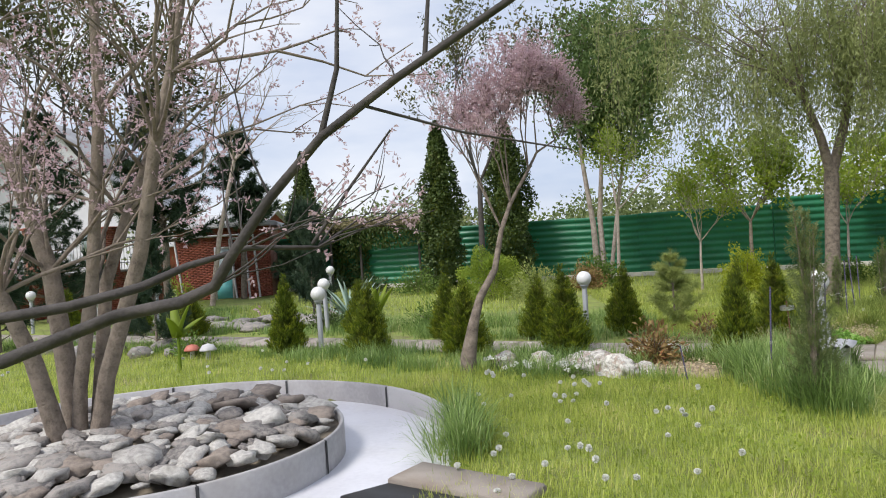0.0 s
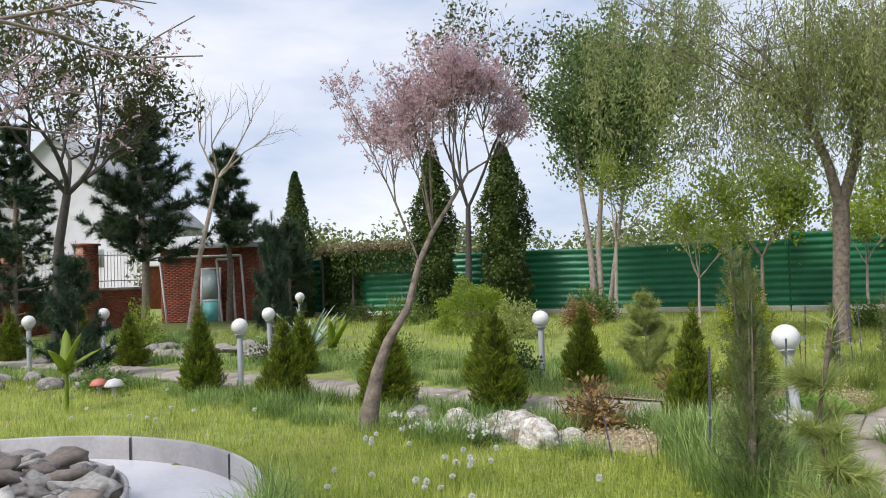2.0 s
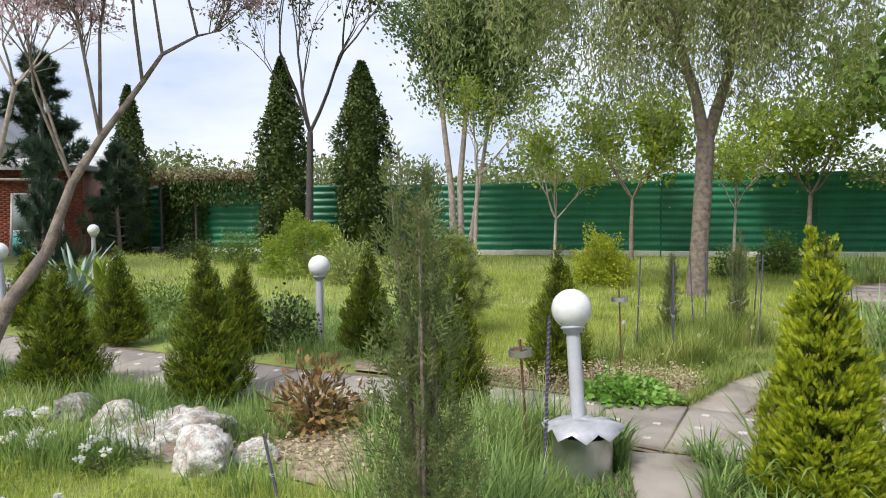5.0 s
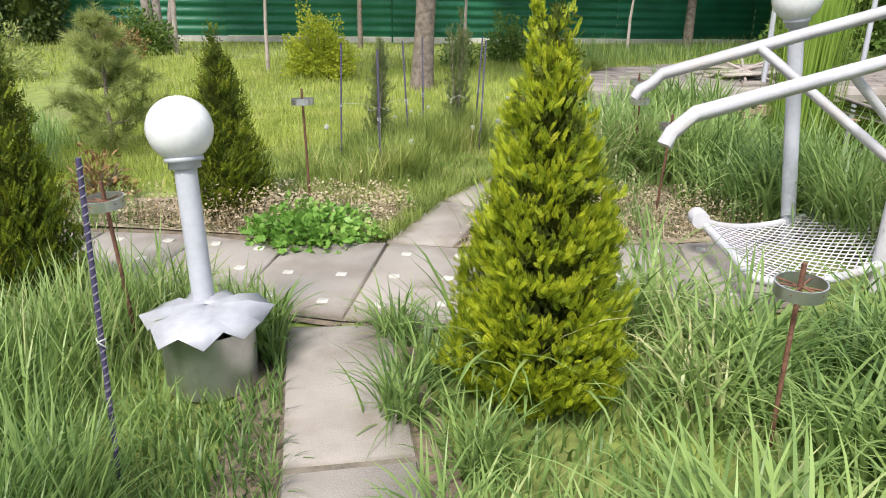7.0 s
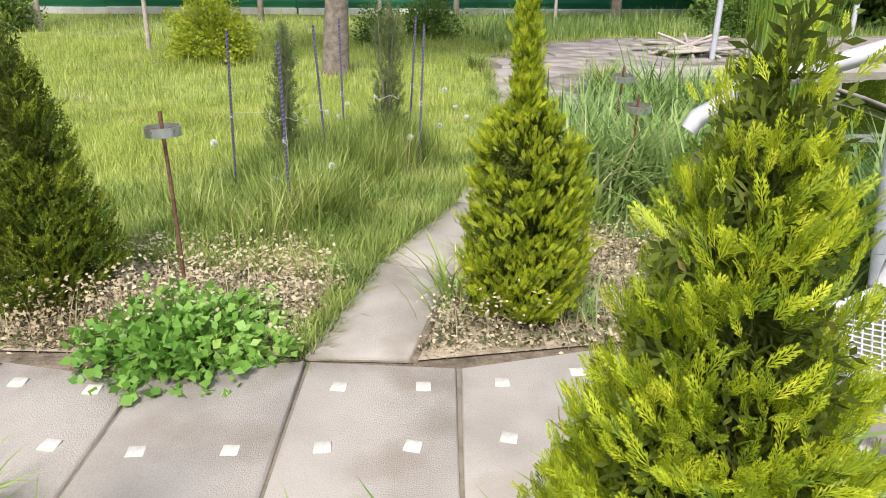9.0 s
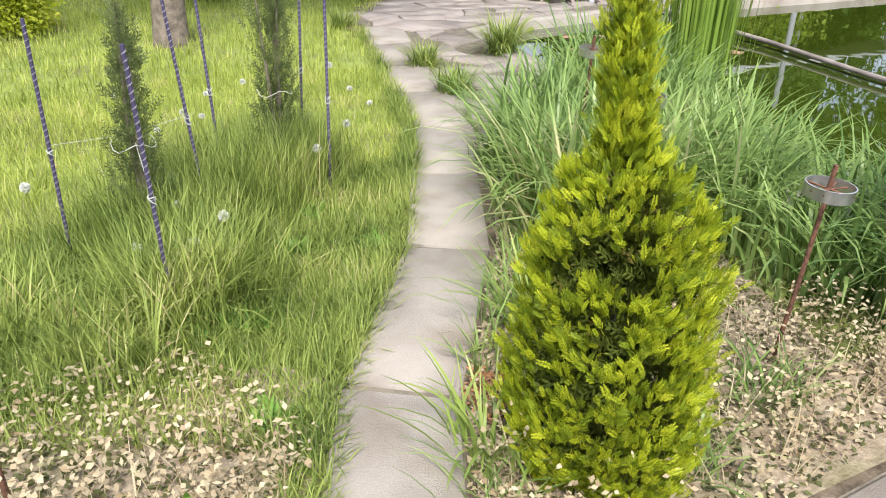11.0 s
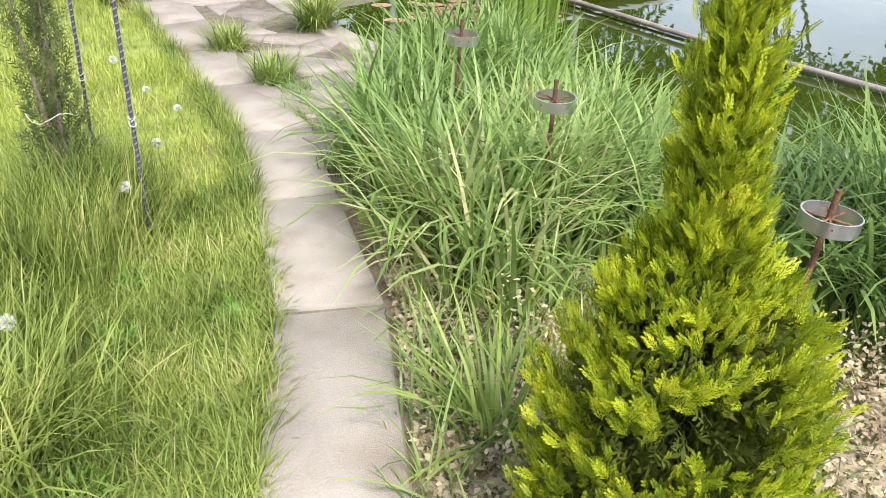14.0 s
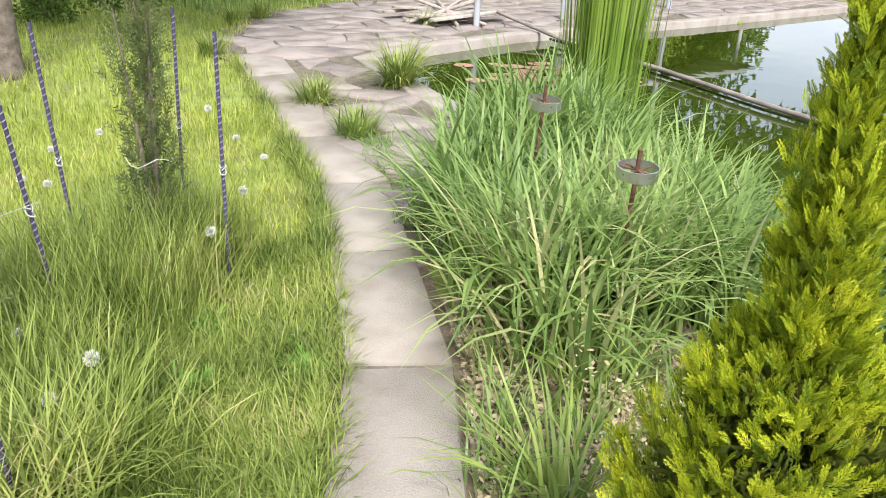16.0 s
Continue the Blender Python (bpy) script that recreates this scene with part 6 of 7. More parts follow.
build_rosette("agave_plant", "large blue-grey agave with pointed leaves", -3.6, 17.2, 22, 1.25, 0.13, 121, F_agave)
build_rosette("banana_plant", "young banana plant with yellow-green leaves", -4.15, 10.2, 4, 0.7, 0.2, 122, F_lime, (0.3, 1.1), 0.55)
build_rosette("banana_plant", "small banana plant beside the agave", -2.7, 16.5, 6, 0.85, 0.2, 123, F_lime, (0.1, 0.8), 0.2)
for x, y in ((-4.15, 10.2), (-2.7, 16.5)):
    tagged(new("plant_stalk", tube(Geo(), [(x, y, -0.05), (x, y, 0.36 if x > -4 else 0.6)], [0.03, 0.022], 8).mesh("plant_stalk", F_lime)), "pale green stalk of a young banana plant", "stalk")


# ---------------------------------------------------------------- rocks and rockery
def place_rock(label, x, y, sx, sy, sz, seed, mat=M_rock, z=0.0, rz=0):
    r = np.random.default_rng(seed)
    ob = new("rock", rock_mesh("rock", mat, r, 0.42, (1, 1, 1)))
    ob.matrix_world = pose(x, y, z, 0, 0, rz) @ Matrix.Diagonal((sx, sy, sz, 1))
    return tagged(ob, label, "rock")


def boulder(label, x, y, sx, sy, sz, seed, z=0.0, rz=0, mat=M_rock):
    """A craggy quarried stone: broken planes with ridges and pits."""
    r = np.random.default_rng(seed)
    o = r.uniform(0, 50, 3)
    planes = unit(r.normal(size=(13, 3)))
    depth = r.uniform(0.6, 0.95, 13)
    hit = np.maximum(FINE_V @ planes.T, 1e-3)
    rad = np.minimum(1.0, (depth / hit).min(1))
    k = np.array([0.16 * abs(noise.noise(Vector(v * 2.3 + o))) + 0.1 * abs(noise.noise(Vector(v * 5.5 + o))) + 0.045 * noise.noise(Vector(v * 13 + o)) for v in FINE_V])
    ob = new("rock", Geo().add(FINE_V * (rad - k)[:, None], FINE_F).mesh("rock", mat))
    ob.matrix_world = pose(x, y, z, r.uniform(-8, 8), r.uniform(-8, 8), rz) @ Matrix.Diagonal((sx, sy, sz, 1))
    return tagged(ob, label, "rock")


boulder("large white-topped veined boulder in the border", 2.3, 9.3, 0.55, 0.42, 0.32, 131, 0.04, 12)
boulder("brown and white rock leaning on the boulder", 2.62, 8.85, 0.26, 0.3, 0.27, 134, 0.03, 40)
boulder("white veined rock among the grass", 1.66, 9.55, 0.32, 0.27, 0.22, 132, 0.03)
boulder("pale rock beside the tamarisk", 1.15, 9.8, 0.24, 0.2, 0.19, 133, 0.05)
boulder("low pale stone at the border's edge", 2.95, 9.05, 0.2, 0.17, 0.14, 136, 0.02)
_rr = np.random.default_rng(135)
for k in range(34):
    place_rock("flat grey rockery stone", _rr.uniform(-9.5, -3.6), _rr.uniform(15.6, 18.2), _rr.uniform(0.2, 0.5), _rr.uniform(0.15, 0.35), _rr.uniform(0.08, 0.18), 140 + k, M_stone, 0.06, _rr.uniform(0, 180))
for k in range(12):
    place_rock("pale grey rockery stone", _rr.uniform(-9.0, -5.4), _rr.uniform(11.6, 13.0), _rr.uniform(0.15, 0.32), _rr.uniform(0.12, 0.25), _rr.uniform(0.08, 0.16), 180 + k, M_stone, 0.05, _rr.uniform(0, 180))


def build_ornament(x, y, s, cap, label):
    ob = thing("mushroom_ornament", label, "garden ornament", x, y, 0)
    part("stalk", lathe(Geo(), [(0.07 * s, 0), (0.055 * s, 0.12 * s), (0.06 * s, 0.24 * s), (0.0, 0.25 * s)], 14), M_white, ob)
    part("cap", lathe(Geo(), [(0.02 * s, 0.2 * s), (0.2 * s, 0.21 * s), (0.2 * s, 0.24 * s), (0.13 * s, 0.34 * s), (0.0, 0.38 * s)], 18), cap, ob, smooth=True)


build_ornament(-4.35, 11.45, 0.75, M_white, "white-capped mushroom ornament in the border")
build_ornament(-4.75, 11.6, 0.7, M_pinkcap, "dull red-capped mushroom ornament in the border")


# ---------------------------------------------------------------- pond edge
def scatter(poly, n, r):
    p = np.asarray(poly, float)
    lo, hi = p.min(0), p.max(0)
    out = []
    while sum(map(len, out)) < n:
        q = r.uniform(lo, hi, (n * 2, 2))
        out.append(q[inside(poly, q[:, 0], q[:, 1])])
    return np.concatenate(out)[:n]


def clear_of(q, polys):
    k = np.ones(len(q), bool)
    for p in polys:
        k &= ~inside(p, q[:, 0], q[:, 1])
    return q[k]


def grass_sheet(name, label, poly, n, seed, mat, length, width, lean, droop, segs, avoid=(), clump=0.0, z=None):
    r = np.random.default_rng(seed)
    q = scatter(poly, n, r)
    if clump:
        c = scatter(poly, max(6, int(n / 120)), r)
        own = r.integers(len(c), size=n)
        q = c[own] + r.normal(size=(n, 2)) * clump
        base_yaw = np.arctan2(q[:, 1] - c[own][:, 1], q[:, 0] - c[own][:, 0])
    q0 = q
    keep = np.ones(len(q), bool)
    for p in avoid:
        keep &= ~inside(p, q[:, 0], q[:, 1])
    q = q[keep]
    m = len(q)
    yaw = (base_yaw[keep] + r.normal(size=m) * 1.5) if clump else r.uniform(0, 2 * np.pi, m)
    zz = ground_z(q[:, 0], q[:, 1]) if z is None else np.full(m, z)
    zz = np.maximum(zz, -0.2)
    # height varies in slow patches
    patch = 0.75 + 0.5 * (0.5 + 0.5 * np.sin(q[:, 0] * 2.1 + seed) * np.sin(q[:, 1] * 1.7 + q[:, 0]))
    g = Geo()
    blades(g, np.c_[q, zz - 0.01], yaw, r.uniform(*length, m) * patch, r.uniform(*width, m), np.abs(r.normal(size=m)) * lean + 0.03, r.uniform(*droop, m), segs)
    ob = new(name, g.mesh(name, mat))
    return tagged(ob, label, "grass", kind="stuff")


BARE = [(2.95, 9.4), (3.3, 9.75), (3.75, 9.6), (4.1, 8.9), (3.75, 8.5), (3.2, 8.75)]
AVOID = [WALK_POLY, PATH_POLY, STEP_POLY, FLAG_POLY, POND]
CIRCLE = [tuple(p) for p in arc(POOL_R + 0.02, 0, 350, 36)]
grass_sheet("pond_grass", "tall arching pond-side grass", [(7.75, 11.92), (8.0, 11.82), (8.35, 11.75), (8.8, 11.45), (8.62, 10.95), (8.5, 10.55), (9.9, 10.0), (10.1, 11.6), (10.5, 13.3), (10.3, 13.7), (9.8, 13.6), (9.3, 13.5), (8.75, 12.95)], 5600, 201, F_long, (0.45, 0.92), (0.014, 0.029), 0.16, (0.5, 2.4), 5, AVOID[:3], 0.13)
grass_sheet("pond_grass", "lower grass at the pond's corner", [(9.3, 13.5), (10.45, 13.5), (10.75, 14.5), (10.2, 14.5), (9.7, 14.1)], 900, 212, F_long, (0.2, 0.45), (0.01, 0.02), 0.25, (0.5, 1.9), 4, AVOID[:3], 0.08)
grass_sheet("pond_grass", "tall arching grass beside the swing", [(7.9, 10.35), (9.9, 9.9), (9.8, 8.8), (8.9, 9.6), (8.3, 10.2)], 1300, 202, F_long, (0.4, 0.8), (0.01, 0.024), 0.2, (0.5, 1.8), 5, AVOID[:3], 0.09)
grass_sheet("long_grass", "long arching grass at the foot of a thuja", [(6.1, 9.2), (7.3, 9.05), (8.6, 8.9), (8.9, 6.6), (7.2, 5.6), (6.2, 5.9), (6.05, 7.4)], 5200, 203, F_long, (0.35, 0.72), (0.011, 0.026), 0.25, (0.7, 2.2), 5, AVOID[:3], 0.1)
grass_sheet("long_grass", "long grass round a tin drum", [(5.3, 9.3), (5.25, 8.4), (5.15, 7.2), (4.4, 6.5), (3.9, 8.0), (4.2, 9.5), (4.9, 9.6)], 5200, 204, F_long, (0.3, 0.6), (0.007, 0.014), 0.25, (0.3, 1.3), 4, AVOID[:3] + [[(4.85, 9.3), (4.72, 8.6), (4.95, 7.7), (5.5, 7.7), (5.5, 9.2)]], 0.1)
DRUM = [(5.14 + 0.23 * math.cos(a), 9.0 + 0.23 * math.sin(a)) for a in np.linspace(0, 6.0, 14)]
grass_sheet("long_grass", "short undergrowth at the foot of a thuja", [(6.05, 9.2), (8.6, 8.95), (8.9, 6.6), (7.2, 5.6), (6.0, 6.0), (6.0, 7.6)], 5200, 211, F_long, (0.1, 0.32), (0.007, 0.016), 0.35, (0.3, 1.6), 3, AVOID[:3])
grass_sheet("long_grass", "shorter grass between the drum and the slab path", [(4.55, 9.6), (5.45, 9.5), (5.44, 8.3), (5.4, 7.3), (4.7, 7.2), (4.5, 8.4)], 3600, 207, F_long, (0.08, 0.24), (0.006, 0.014), 0.35, (0.3, 1.5), 3, AVOID[:3] + [DRUM])
grass_sheet("long_grass", "broad upright blades behind the drum", [(5.25, 9.15), (5.44, 9.0), (5.46, 9.42), (5.15, 9.5)], 260, 208, F_long, (0.22, 0.5), (0.01, 0.024), 0.2, (0.4, 1.6), 5, AVOID[:3] + [DRUM])
grass_sheet("path_edge_grass", "tufts of grass leaning over the path's edge", [(6.7, 10.75), (7.12, 11.2), (7.88, 12.05), (8.05, 11.9), (7.3, 11.0), (6.85, 10.5)], 230, 205, F_long, (0.12, 0.42), (0.005, 0.012), 0.4, (0.6, 1.7), 4, (), 0.05)
grass_sheet("path_edge_grass", "thin grass over the mulch beside the path", [(7.1, 11.15), (7.95, 12.1), (8.35, 12.0), (8.6, 11.0), (8.5, 10.4), (6.8, 10.45)], 420, 209, F_long, (0.1, 0.4), (0.006, 0.016), 0.35, (0.4, 1.8), 4, AVOID[:3], 0.06)
grass_sheet("path_edge_grass", "grass leaning over the slab path", [(5.9, 9.3), (5.97, 9.3), (6.2, 9.1), (6.1, 8.0), (5.95, 6.5), (5.8, 6.6), (5.87, 8.2)], 900, 210, F_long, (0.12, 0.4), (0.007, 0.018), 0.35, (0.5, 2.0), 4, (), 0.05)
grass_sheet("path_edge_grass", "tufts of low grass between path and flagstones", [(8.45, 12.9), (9.05, 13.8), (9.5, 14.85), (9.62, 14.8), (9.2, 13.75), (8.6, 12.85)], 900, 206, F_long, (0.08, 0.24), (0.004, 0.009), 0.6, (0.6, 1.6), 3, (), 0.05)
for k, (x, y, n, h) in enumerate(((10.96, 15.95, 420, 0.5), (9.87, 15.84, 260, 0.3), (9.52, 14.8, 260, 0.3), (10.3, 18.5, 200, 0.25), (14.2, 19.0, 160, 0.3), (11.8, 20.6, 200, 0.35), (12.4, 20.9, 200, 0.4), (7.55, 11.33, 100, 0.4), (6.97, 10.93, 60, 0.34), (8.05, 11.6, 50, 0.34), (4.9, 9.9, 120, 0.3), (5.85, 9.42, 30, 0.08))):
    r = np.random.default_rng(220 + k)
    tuft = thing("grass_tuft", "separate tuft of long green grass by the paving", "grass", x, y, 0.0)
    q = r.normal(size=(n, 2)) * 0.06
    args = (np.c_[q, np.zeros(n)], np.arctan2(q[:, 1], q[:, 0]) + r.normal(size=n) * 0.7, h * r.uniform(0.5, 1.35, n), r.uniform(0.007, 0.017, n), np.abs(r.normal(size=n)) * 0.4 + 0.1, r.uniform(0.4, 2.0, n))
    for i in range(n if y < 15 else 1):
        g = Geo()
        blades(g, *(c[i:i + 1] if y < 15 else c for c in args), 5)
        part("blade" if y < 15 else "foliage", g, F_tuft if y < 15 else F_lawn, tuft)


def build_cattails(x, y, n, seed):
    r = np.random.default_rng(seed)
    ob = thing("cattail_clump", "tall upright cattail reeds standing in the pond", "reeds", x, y, -0.09)
    q = r.normal(size=(n, 2)) * (0.2, 0.2)
    yaw = np.arctan2(q[:, 1], q[:, 0])
    hh, ww, lean, bend = r.uniform(1.5, 2.4, n), r.uniform(0.014, 0.026, n), np.abs(r.normal(size=n)) * 0.05, r.uniform(0.0, 0.12, n)
    for k in range(n):
        s = slice(k, k + 1)
        g = Geo()
        blades(g, np.c_[q[s], np.zeros(1)], yaw[s], hh[s], ww[s], lean[s], bend[s], 4)
        part("reed", g, F_cattail, ob)


build_cattails(12.4, 14.5, 290, 241)
build_cattails(12.75, 14.75, 150, 242)


def build_pads():
    ob = thing("water_lily", "patch of reddish floating lily pads", "water plant", 12.85, 15.8, -0.082)
    r = np.random.default_rng(243)
    for k in range(58):
        a, s = r.uniform(0, 2 * np.pi), r.uniform(0.07, 0.13)
        t = np.linspace(0.25, 2 * np.pi - 0.25, 14) + a
        c = r.normal(size=2) * (0.42, 0.42)
        v = np.vstack([(*c, 0), np.stack([c[0] + s * np.cos(t), c[1] + s * np.sin(t), np.full(14, 0.004)], -1)])
        g = Geo().add(v, np.array([(0, i, i + 1) for i in range(1, 14)]))
        part("pad", g, F_lily, ob)


build_pads()


def build_pipe(pts, rad, label, mat=M_galv, name="water_pipe"):
    tagged(new(name, tube(Geo(), pts, rad, 8).mesh(name, mat)), label, "pipe")


build_pipe([(15.4, 18.6, 0.2), (14.95, 16.9, 0.02), (14.38, 14.96, -0.02), (13.64, 13.33, -0.03), (12.9, 11.3, -0.04), (12.3, 9.5, -0.04)], 0.028, "long pale pipe lying across the pond", M_flag)
build_pipe([(15.15, 17.3, -0.03), (14.6, 15.3, -0.06), (13.85, 13.5, -0.06), (13.05, 11.2, -0.06), (12.45, 9.4, -0.06)], 0.018, "thin dark hose floating beside the pond pipe", M_black, "hose")
build_pipe([(14.8, 18.5, -0.1), (14.8, 18.5, 1.6)], 0.05, "grey post on the pond bank", M_pole, "bank_post")
build_pipe([(16.9, 18.4, -0.1), (16.9, 18.4, 2.1)], 0.05, "grey post on the far pond bank", M_pole, "bank_post")
build_pipe([(20.5, 18.4, -0.1), (20.5, 18.4, 2.3)], 0.06, "grey post at the far pond bank", M_pole, "bank_post")
build_pipe([(19.0, 18.2, 0.05), (17.6, 17.8, 0.12), (16.6, 17.4, 0.05)], 0.06, "bleached branch on the pond bank", M_barkpale, "driftwood")


def build_raft():
    ob = thing("plank_pile", "pile of weathered planks and sticks on the pond bank", "wood pile", 14.9, 19.3, 0)
    r = np.random.default_rng(251)
    for k in range(7):
        part("plank", prism(Geo(), [(-0.8, -0.08), (0.8, -0.08), (0.8, 0.08), (-0.8, 0.08)], 0, 0.035, 0.004), M_wood, ob, loc=(0, 0, 0)).matrix_local = pose(r.normal() * 0.1, k * 0.19 - 0.6, 0.1 + r.uniform(0, 0.06), 0, r.uniform(-4, 4), r.uniform(-8, 8))
    for k in range(5):
        a = r.uniform(0, 3)
        part("stick", tube(Geo(), [(-0.9 * math.cos(a), -0.9 * math.sin(a), 0.05), (0.9 * math.cos(a), 0.9 * math.sin(a), 0.3)], 0.03, 6), M_barkpale, ob)


build_raft()


def build_shed():
    ob = thing("pond_shelter", "low dark open shelter with a flat roof on the pond bank", "shelter", 26, 21.5, 0, rz=-8)
    for x in (-4, 0, 4):
        for y in (0, 2.5):
            part("post", tube(Geo(), [(x, y, -0.1), (x, y, 2.3)], 0.07, 8), M_white, ob)
    part("roof", prism(Geo(), [(-4.5, -0.5), (4.5, -0.5), (4.5, 3.1), (-4.5, 3.1)], 2.3, 2.42, 0.02), M_roof, ob)
    part("back_wall", box(Geo(), -4.4, 4.4, 2.6, 2.7, 0, 2.3), M_wood, ob)


build_shed()
mulch = Geo()
for poly in ([(6.14, 10.6), (4.7, 11.15), (3.0, 11.75), (2.9, 12.2), (4.4, 12.0), (5.6, 11.9), (6.6, 11.75), (6.74, 11.5)], [(6.6, 10.42), (7.08, 11.19), (7.87, 12.05), (8.2, 12.5), (8.9, 11.7), (8.4, 10.6), (7.4, 10.3)], [(7.4, 10.3), (8.4, 10.6), (9.2, 10.3), (9.0, 10.15), (8.0, 10.22)], [(2.95, 9.4), (3.3, 9.75), (3.75, 9.6), (4.1, 8.9), (3.75, 8.5), (3.2, 8.75)]):
    q = np.array(poly)
    mulch.add(np.c_[q, np.full(len(q), 0.012)], np.arange(len(q))[None])
tagged(new("planting_bed", mulch.mesh("planting_bed", M_mulch)), "dry mulch strip along the slab walk", "soil", kind="structure")


def litter(name, label, poly, n, seed, mat, size, lift, cat="dry leaves"):
    r = np.random.default_rng(seed)
    q = scatter(poly, n, r)
    high = np.full(n, lift)
    if lift > 0.12:
        # two thirds stand in small airy bunches of their own height
        c = scatter(poly, max(8, n // 45), r)
        own = r.integers(len(c), size=n)
        near = r.uniform(size=n) < 0.7
        q = np.where(near[:, None], c[own] + r.normal(size=(n, 2)) * 0.045, q)
        high = np.where(near, (lift * r.uniform(0.4, 1.25, len(c)))[own], 0.03)
    g = Geo()
    P = np.c_[q, 0.014 + r.uniform(0, 1, n) ** np.where(high > 0.06, 1.1, 2.0) * high]
    leaves(g, P, sphere_dirs(n, r) * (1, 1, 0.5), sphere_dirs(n, r) * 0.6 + Z, size * r.uniform(0.5, 1.3, n), size * 0.7 * r.uniform(0.5, 1.2, n))
    tagged(new(name, g.mesh(name, mat)), label, cat, kind="stuff")


litter("dry_plants", "cream dried leafy plants along the walk", [(6.1, 10.65), (4.6, 11.2), (4.4, 11.5), (5.6, 11.35), (6.5, 11.25)], 5200, 271, F_dry, 0.026, 0.24)
litter("dry_plants", "cream dried leafy plants under the golden thuja", [(6.62, 10.48), (7.0, 10.9), (8.0, 11.6), (8.6, 11.0), (8.9, 10.3), (7.4, 10.28)], 5000, 272, F_dry, 0.024, 0.24)
litter("dry_plants", "dry leaf litter by the reddish plant", [(2.6, 8.9), (4.0, 8.8), (4.5, 9.4), (3.6, 10.1), (2.7, 9.8)], 1500, 273, F_dry, 0.04, 0.06)
litter("dry_plants", "dry stems at the lawn's edge", [(5.2, 11.5), (6.5, 11.3), (6.4, 11.9), (5.5, 12.2)], 1100, 274, F_dry, 0.03, 0.1)
litter("dry_plants", "cream and brown leaf litter beside the path", [(6.75, 10.7), (7.08, 11.19), (7.87, 12.05), (8.15, 12.4), (8.6, 11.6), (7.9, 11.2), (7.4, 10.8)], 3000, 279, F_dry, 0.03, 0.035)
litter("dry_plants", "brown leaf litter in the mulch", [(6.65, 10.5), (7.08, 11.19), (7.87, 12.05), (8.15, 12.4), (8.8, 11.5), (8.9, 10.3), (7.4, 10.28)], 5200, 280, F_sumac, 0.028, 0.025)
litter("dry_plants", "brown leaf litter along the walk", [(6.1, 10.65), (4.6, 11.2), (3.2, 11.75), (3.4, 12.0), (5.6, 11.8), (6.6, 11.4)], 4200, 284, F_sumac, 0.028, 0.025)
litter("needle_litter", "patch of rust-coloured needles beside the path", [(7.05, 11.03), (7.2, 11.05), (7.28, 11.2), (7.2, 11.3), (7.08, 11.22)], 500, 275, M_orange, 0.03, 0.03)


grass_sheet("dry_stalks", "brown dry stalks among the cream leaves", [(6.62, 10.48), (7.0, 10.9), (8.0, 11.6), (8.6, 11.0), (8.9, 10.3), (7.4, 10.28)], 700, 276, F_dry, (0.1, 0.3), (0.003, 0.006), 0.35, (0.1, 0.9), 3)
grass_sheet("dry_stalks", "brown dry stalks along the walk", [(6.1, 10.65), (4.6, 11.2), (4.4, 11.5), (5.6, 11.5), (6.5, 11.3)], 700, 277, F_dry, (0.08, 0.26), (0.003, 0.006), 0.35, (0.1, 0.9), 3)
grass_sheet("long_grass", "grass along the near edge of the slabs", [(5.42, 9.55), (4.55, 10.02), (3.6, 10.2), (3.6, 9.8), (4.5, 9.5), (5.35, 9.2)], 1500, 278, F_long, (0.15, 0.4), (0.006, 0.012), 0.3, (0.3, 1.4), 4, AVOID[:1], 0.08)
for x, y, hh, sd in ((39, 19, 2.6, 76), (41, 13.5, 3.0, 77), (40, 8.5, 2.6, 78), (41.5, 4, 3.0, 79), (37, -1, 2.6, 84)):
    build_tree("leafy_tree", "tall leafy tree at the far end of the pond", x, y, [(0, 0, -0.2), (0, 0, hh * 0.6), (0.02, 0, hh)], 0.2, sd, F_mid, 15, 0.4, M_bark, 3, 3.0, 0.6, 0.2, (3, 4), 0.74, jitter=0.45, aspect=0.7, forks=5, tilt=0.8)

# ---------------------------------------------------------------- lawn
grass_sheet("lawn_weeds", "small rosettes of broad weed leaves in the lawn", [(6.0, 11.6), (6.5, 11.3), (7.5, 12.4), (8.6, 14.1), (8.2, 14.2), (6.6, 12.4)], 420, 281, F_crane, (0.07, 0.15), (0.012, 0.028), 0.5, (0.5, 1.4), 4, AVOID[:3], 0.035)
grass_sheet("lawn_straw", "dry straw blades in the lawn", [(5.4, 12.0), (6.5, 11.3), (7.5, 12.4), (8.6, 14.1), (9.0, 15.0), (6.0, 15.5)], 900, 282, F_dry, (0.08, 0.22), (0.002, 0.004), 0.7, (0.1, 1.2), 3)
litter("lawn_weeds", "broad weed leaves at the pool lawn", [(1.3, 3.0), (4.2, 3.0), (4.4, 8.0), (0.8, 9.0), (0.9, 6.6)], 3200, 283, F_lime, 0.045, 0.12, "weeds")
grass_sheet("lawn_grass", "lush green uncut lawn beside the path", [(5.4, 11.9), (6.1, 11.5), (6.5, 11.2), (6.72, 11.45), (7.5, 12.38), (8.25, 13.5), (5.2, 13.4)], 15000, 318, F_lawn, (0.06, 0.19), (0.0035, 0.008), 0.38, (0.3, 1.6), 3, AVOID[:3])
grass_sheet("lawn_grass", "bright green lawn farther along the path", [(5.2, 13.3), (8.2, 13.4), (8.6, 14.1), (9.05, 15.05), (9.5, 16.05), (8.6, 16.6), (6.0, 16.6), (4.6, 14.0)], 19000, 301, F_brightlawn, (0.06, 0.18), (0.004, 0.009), 0.38, (0.3, 1.6), 3, AVOID[:3])
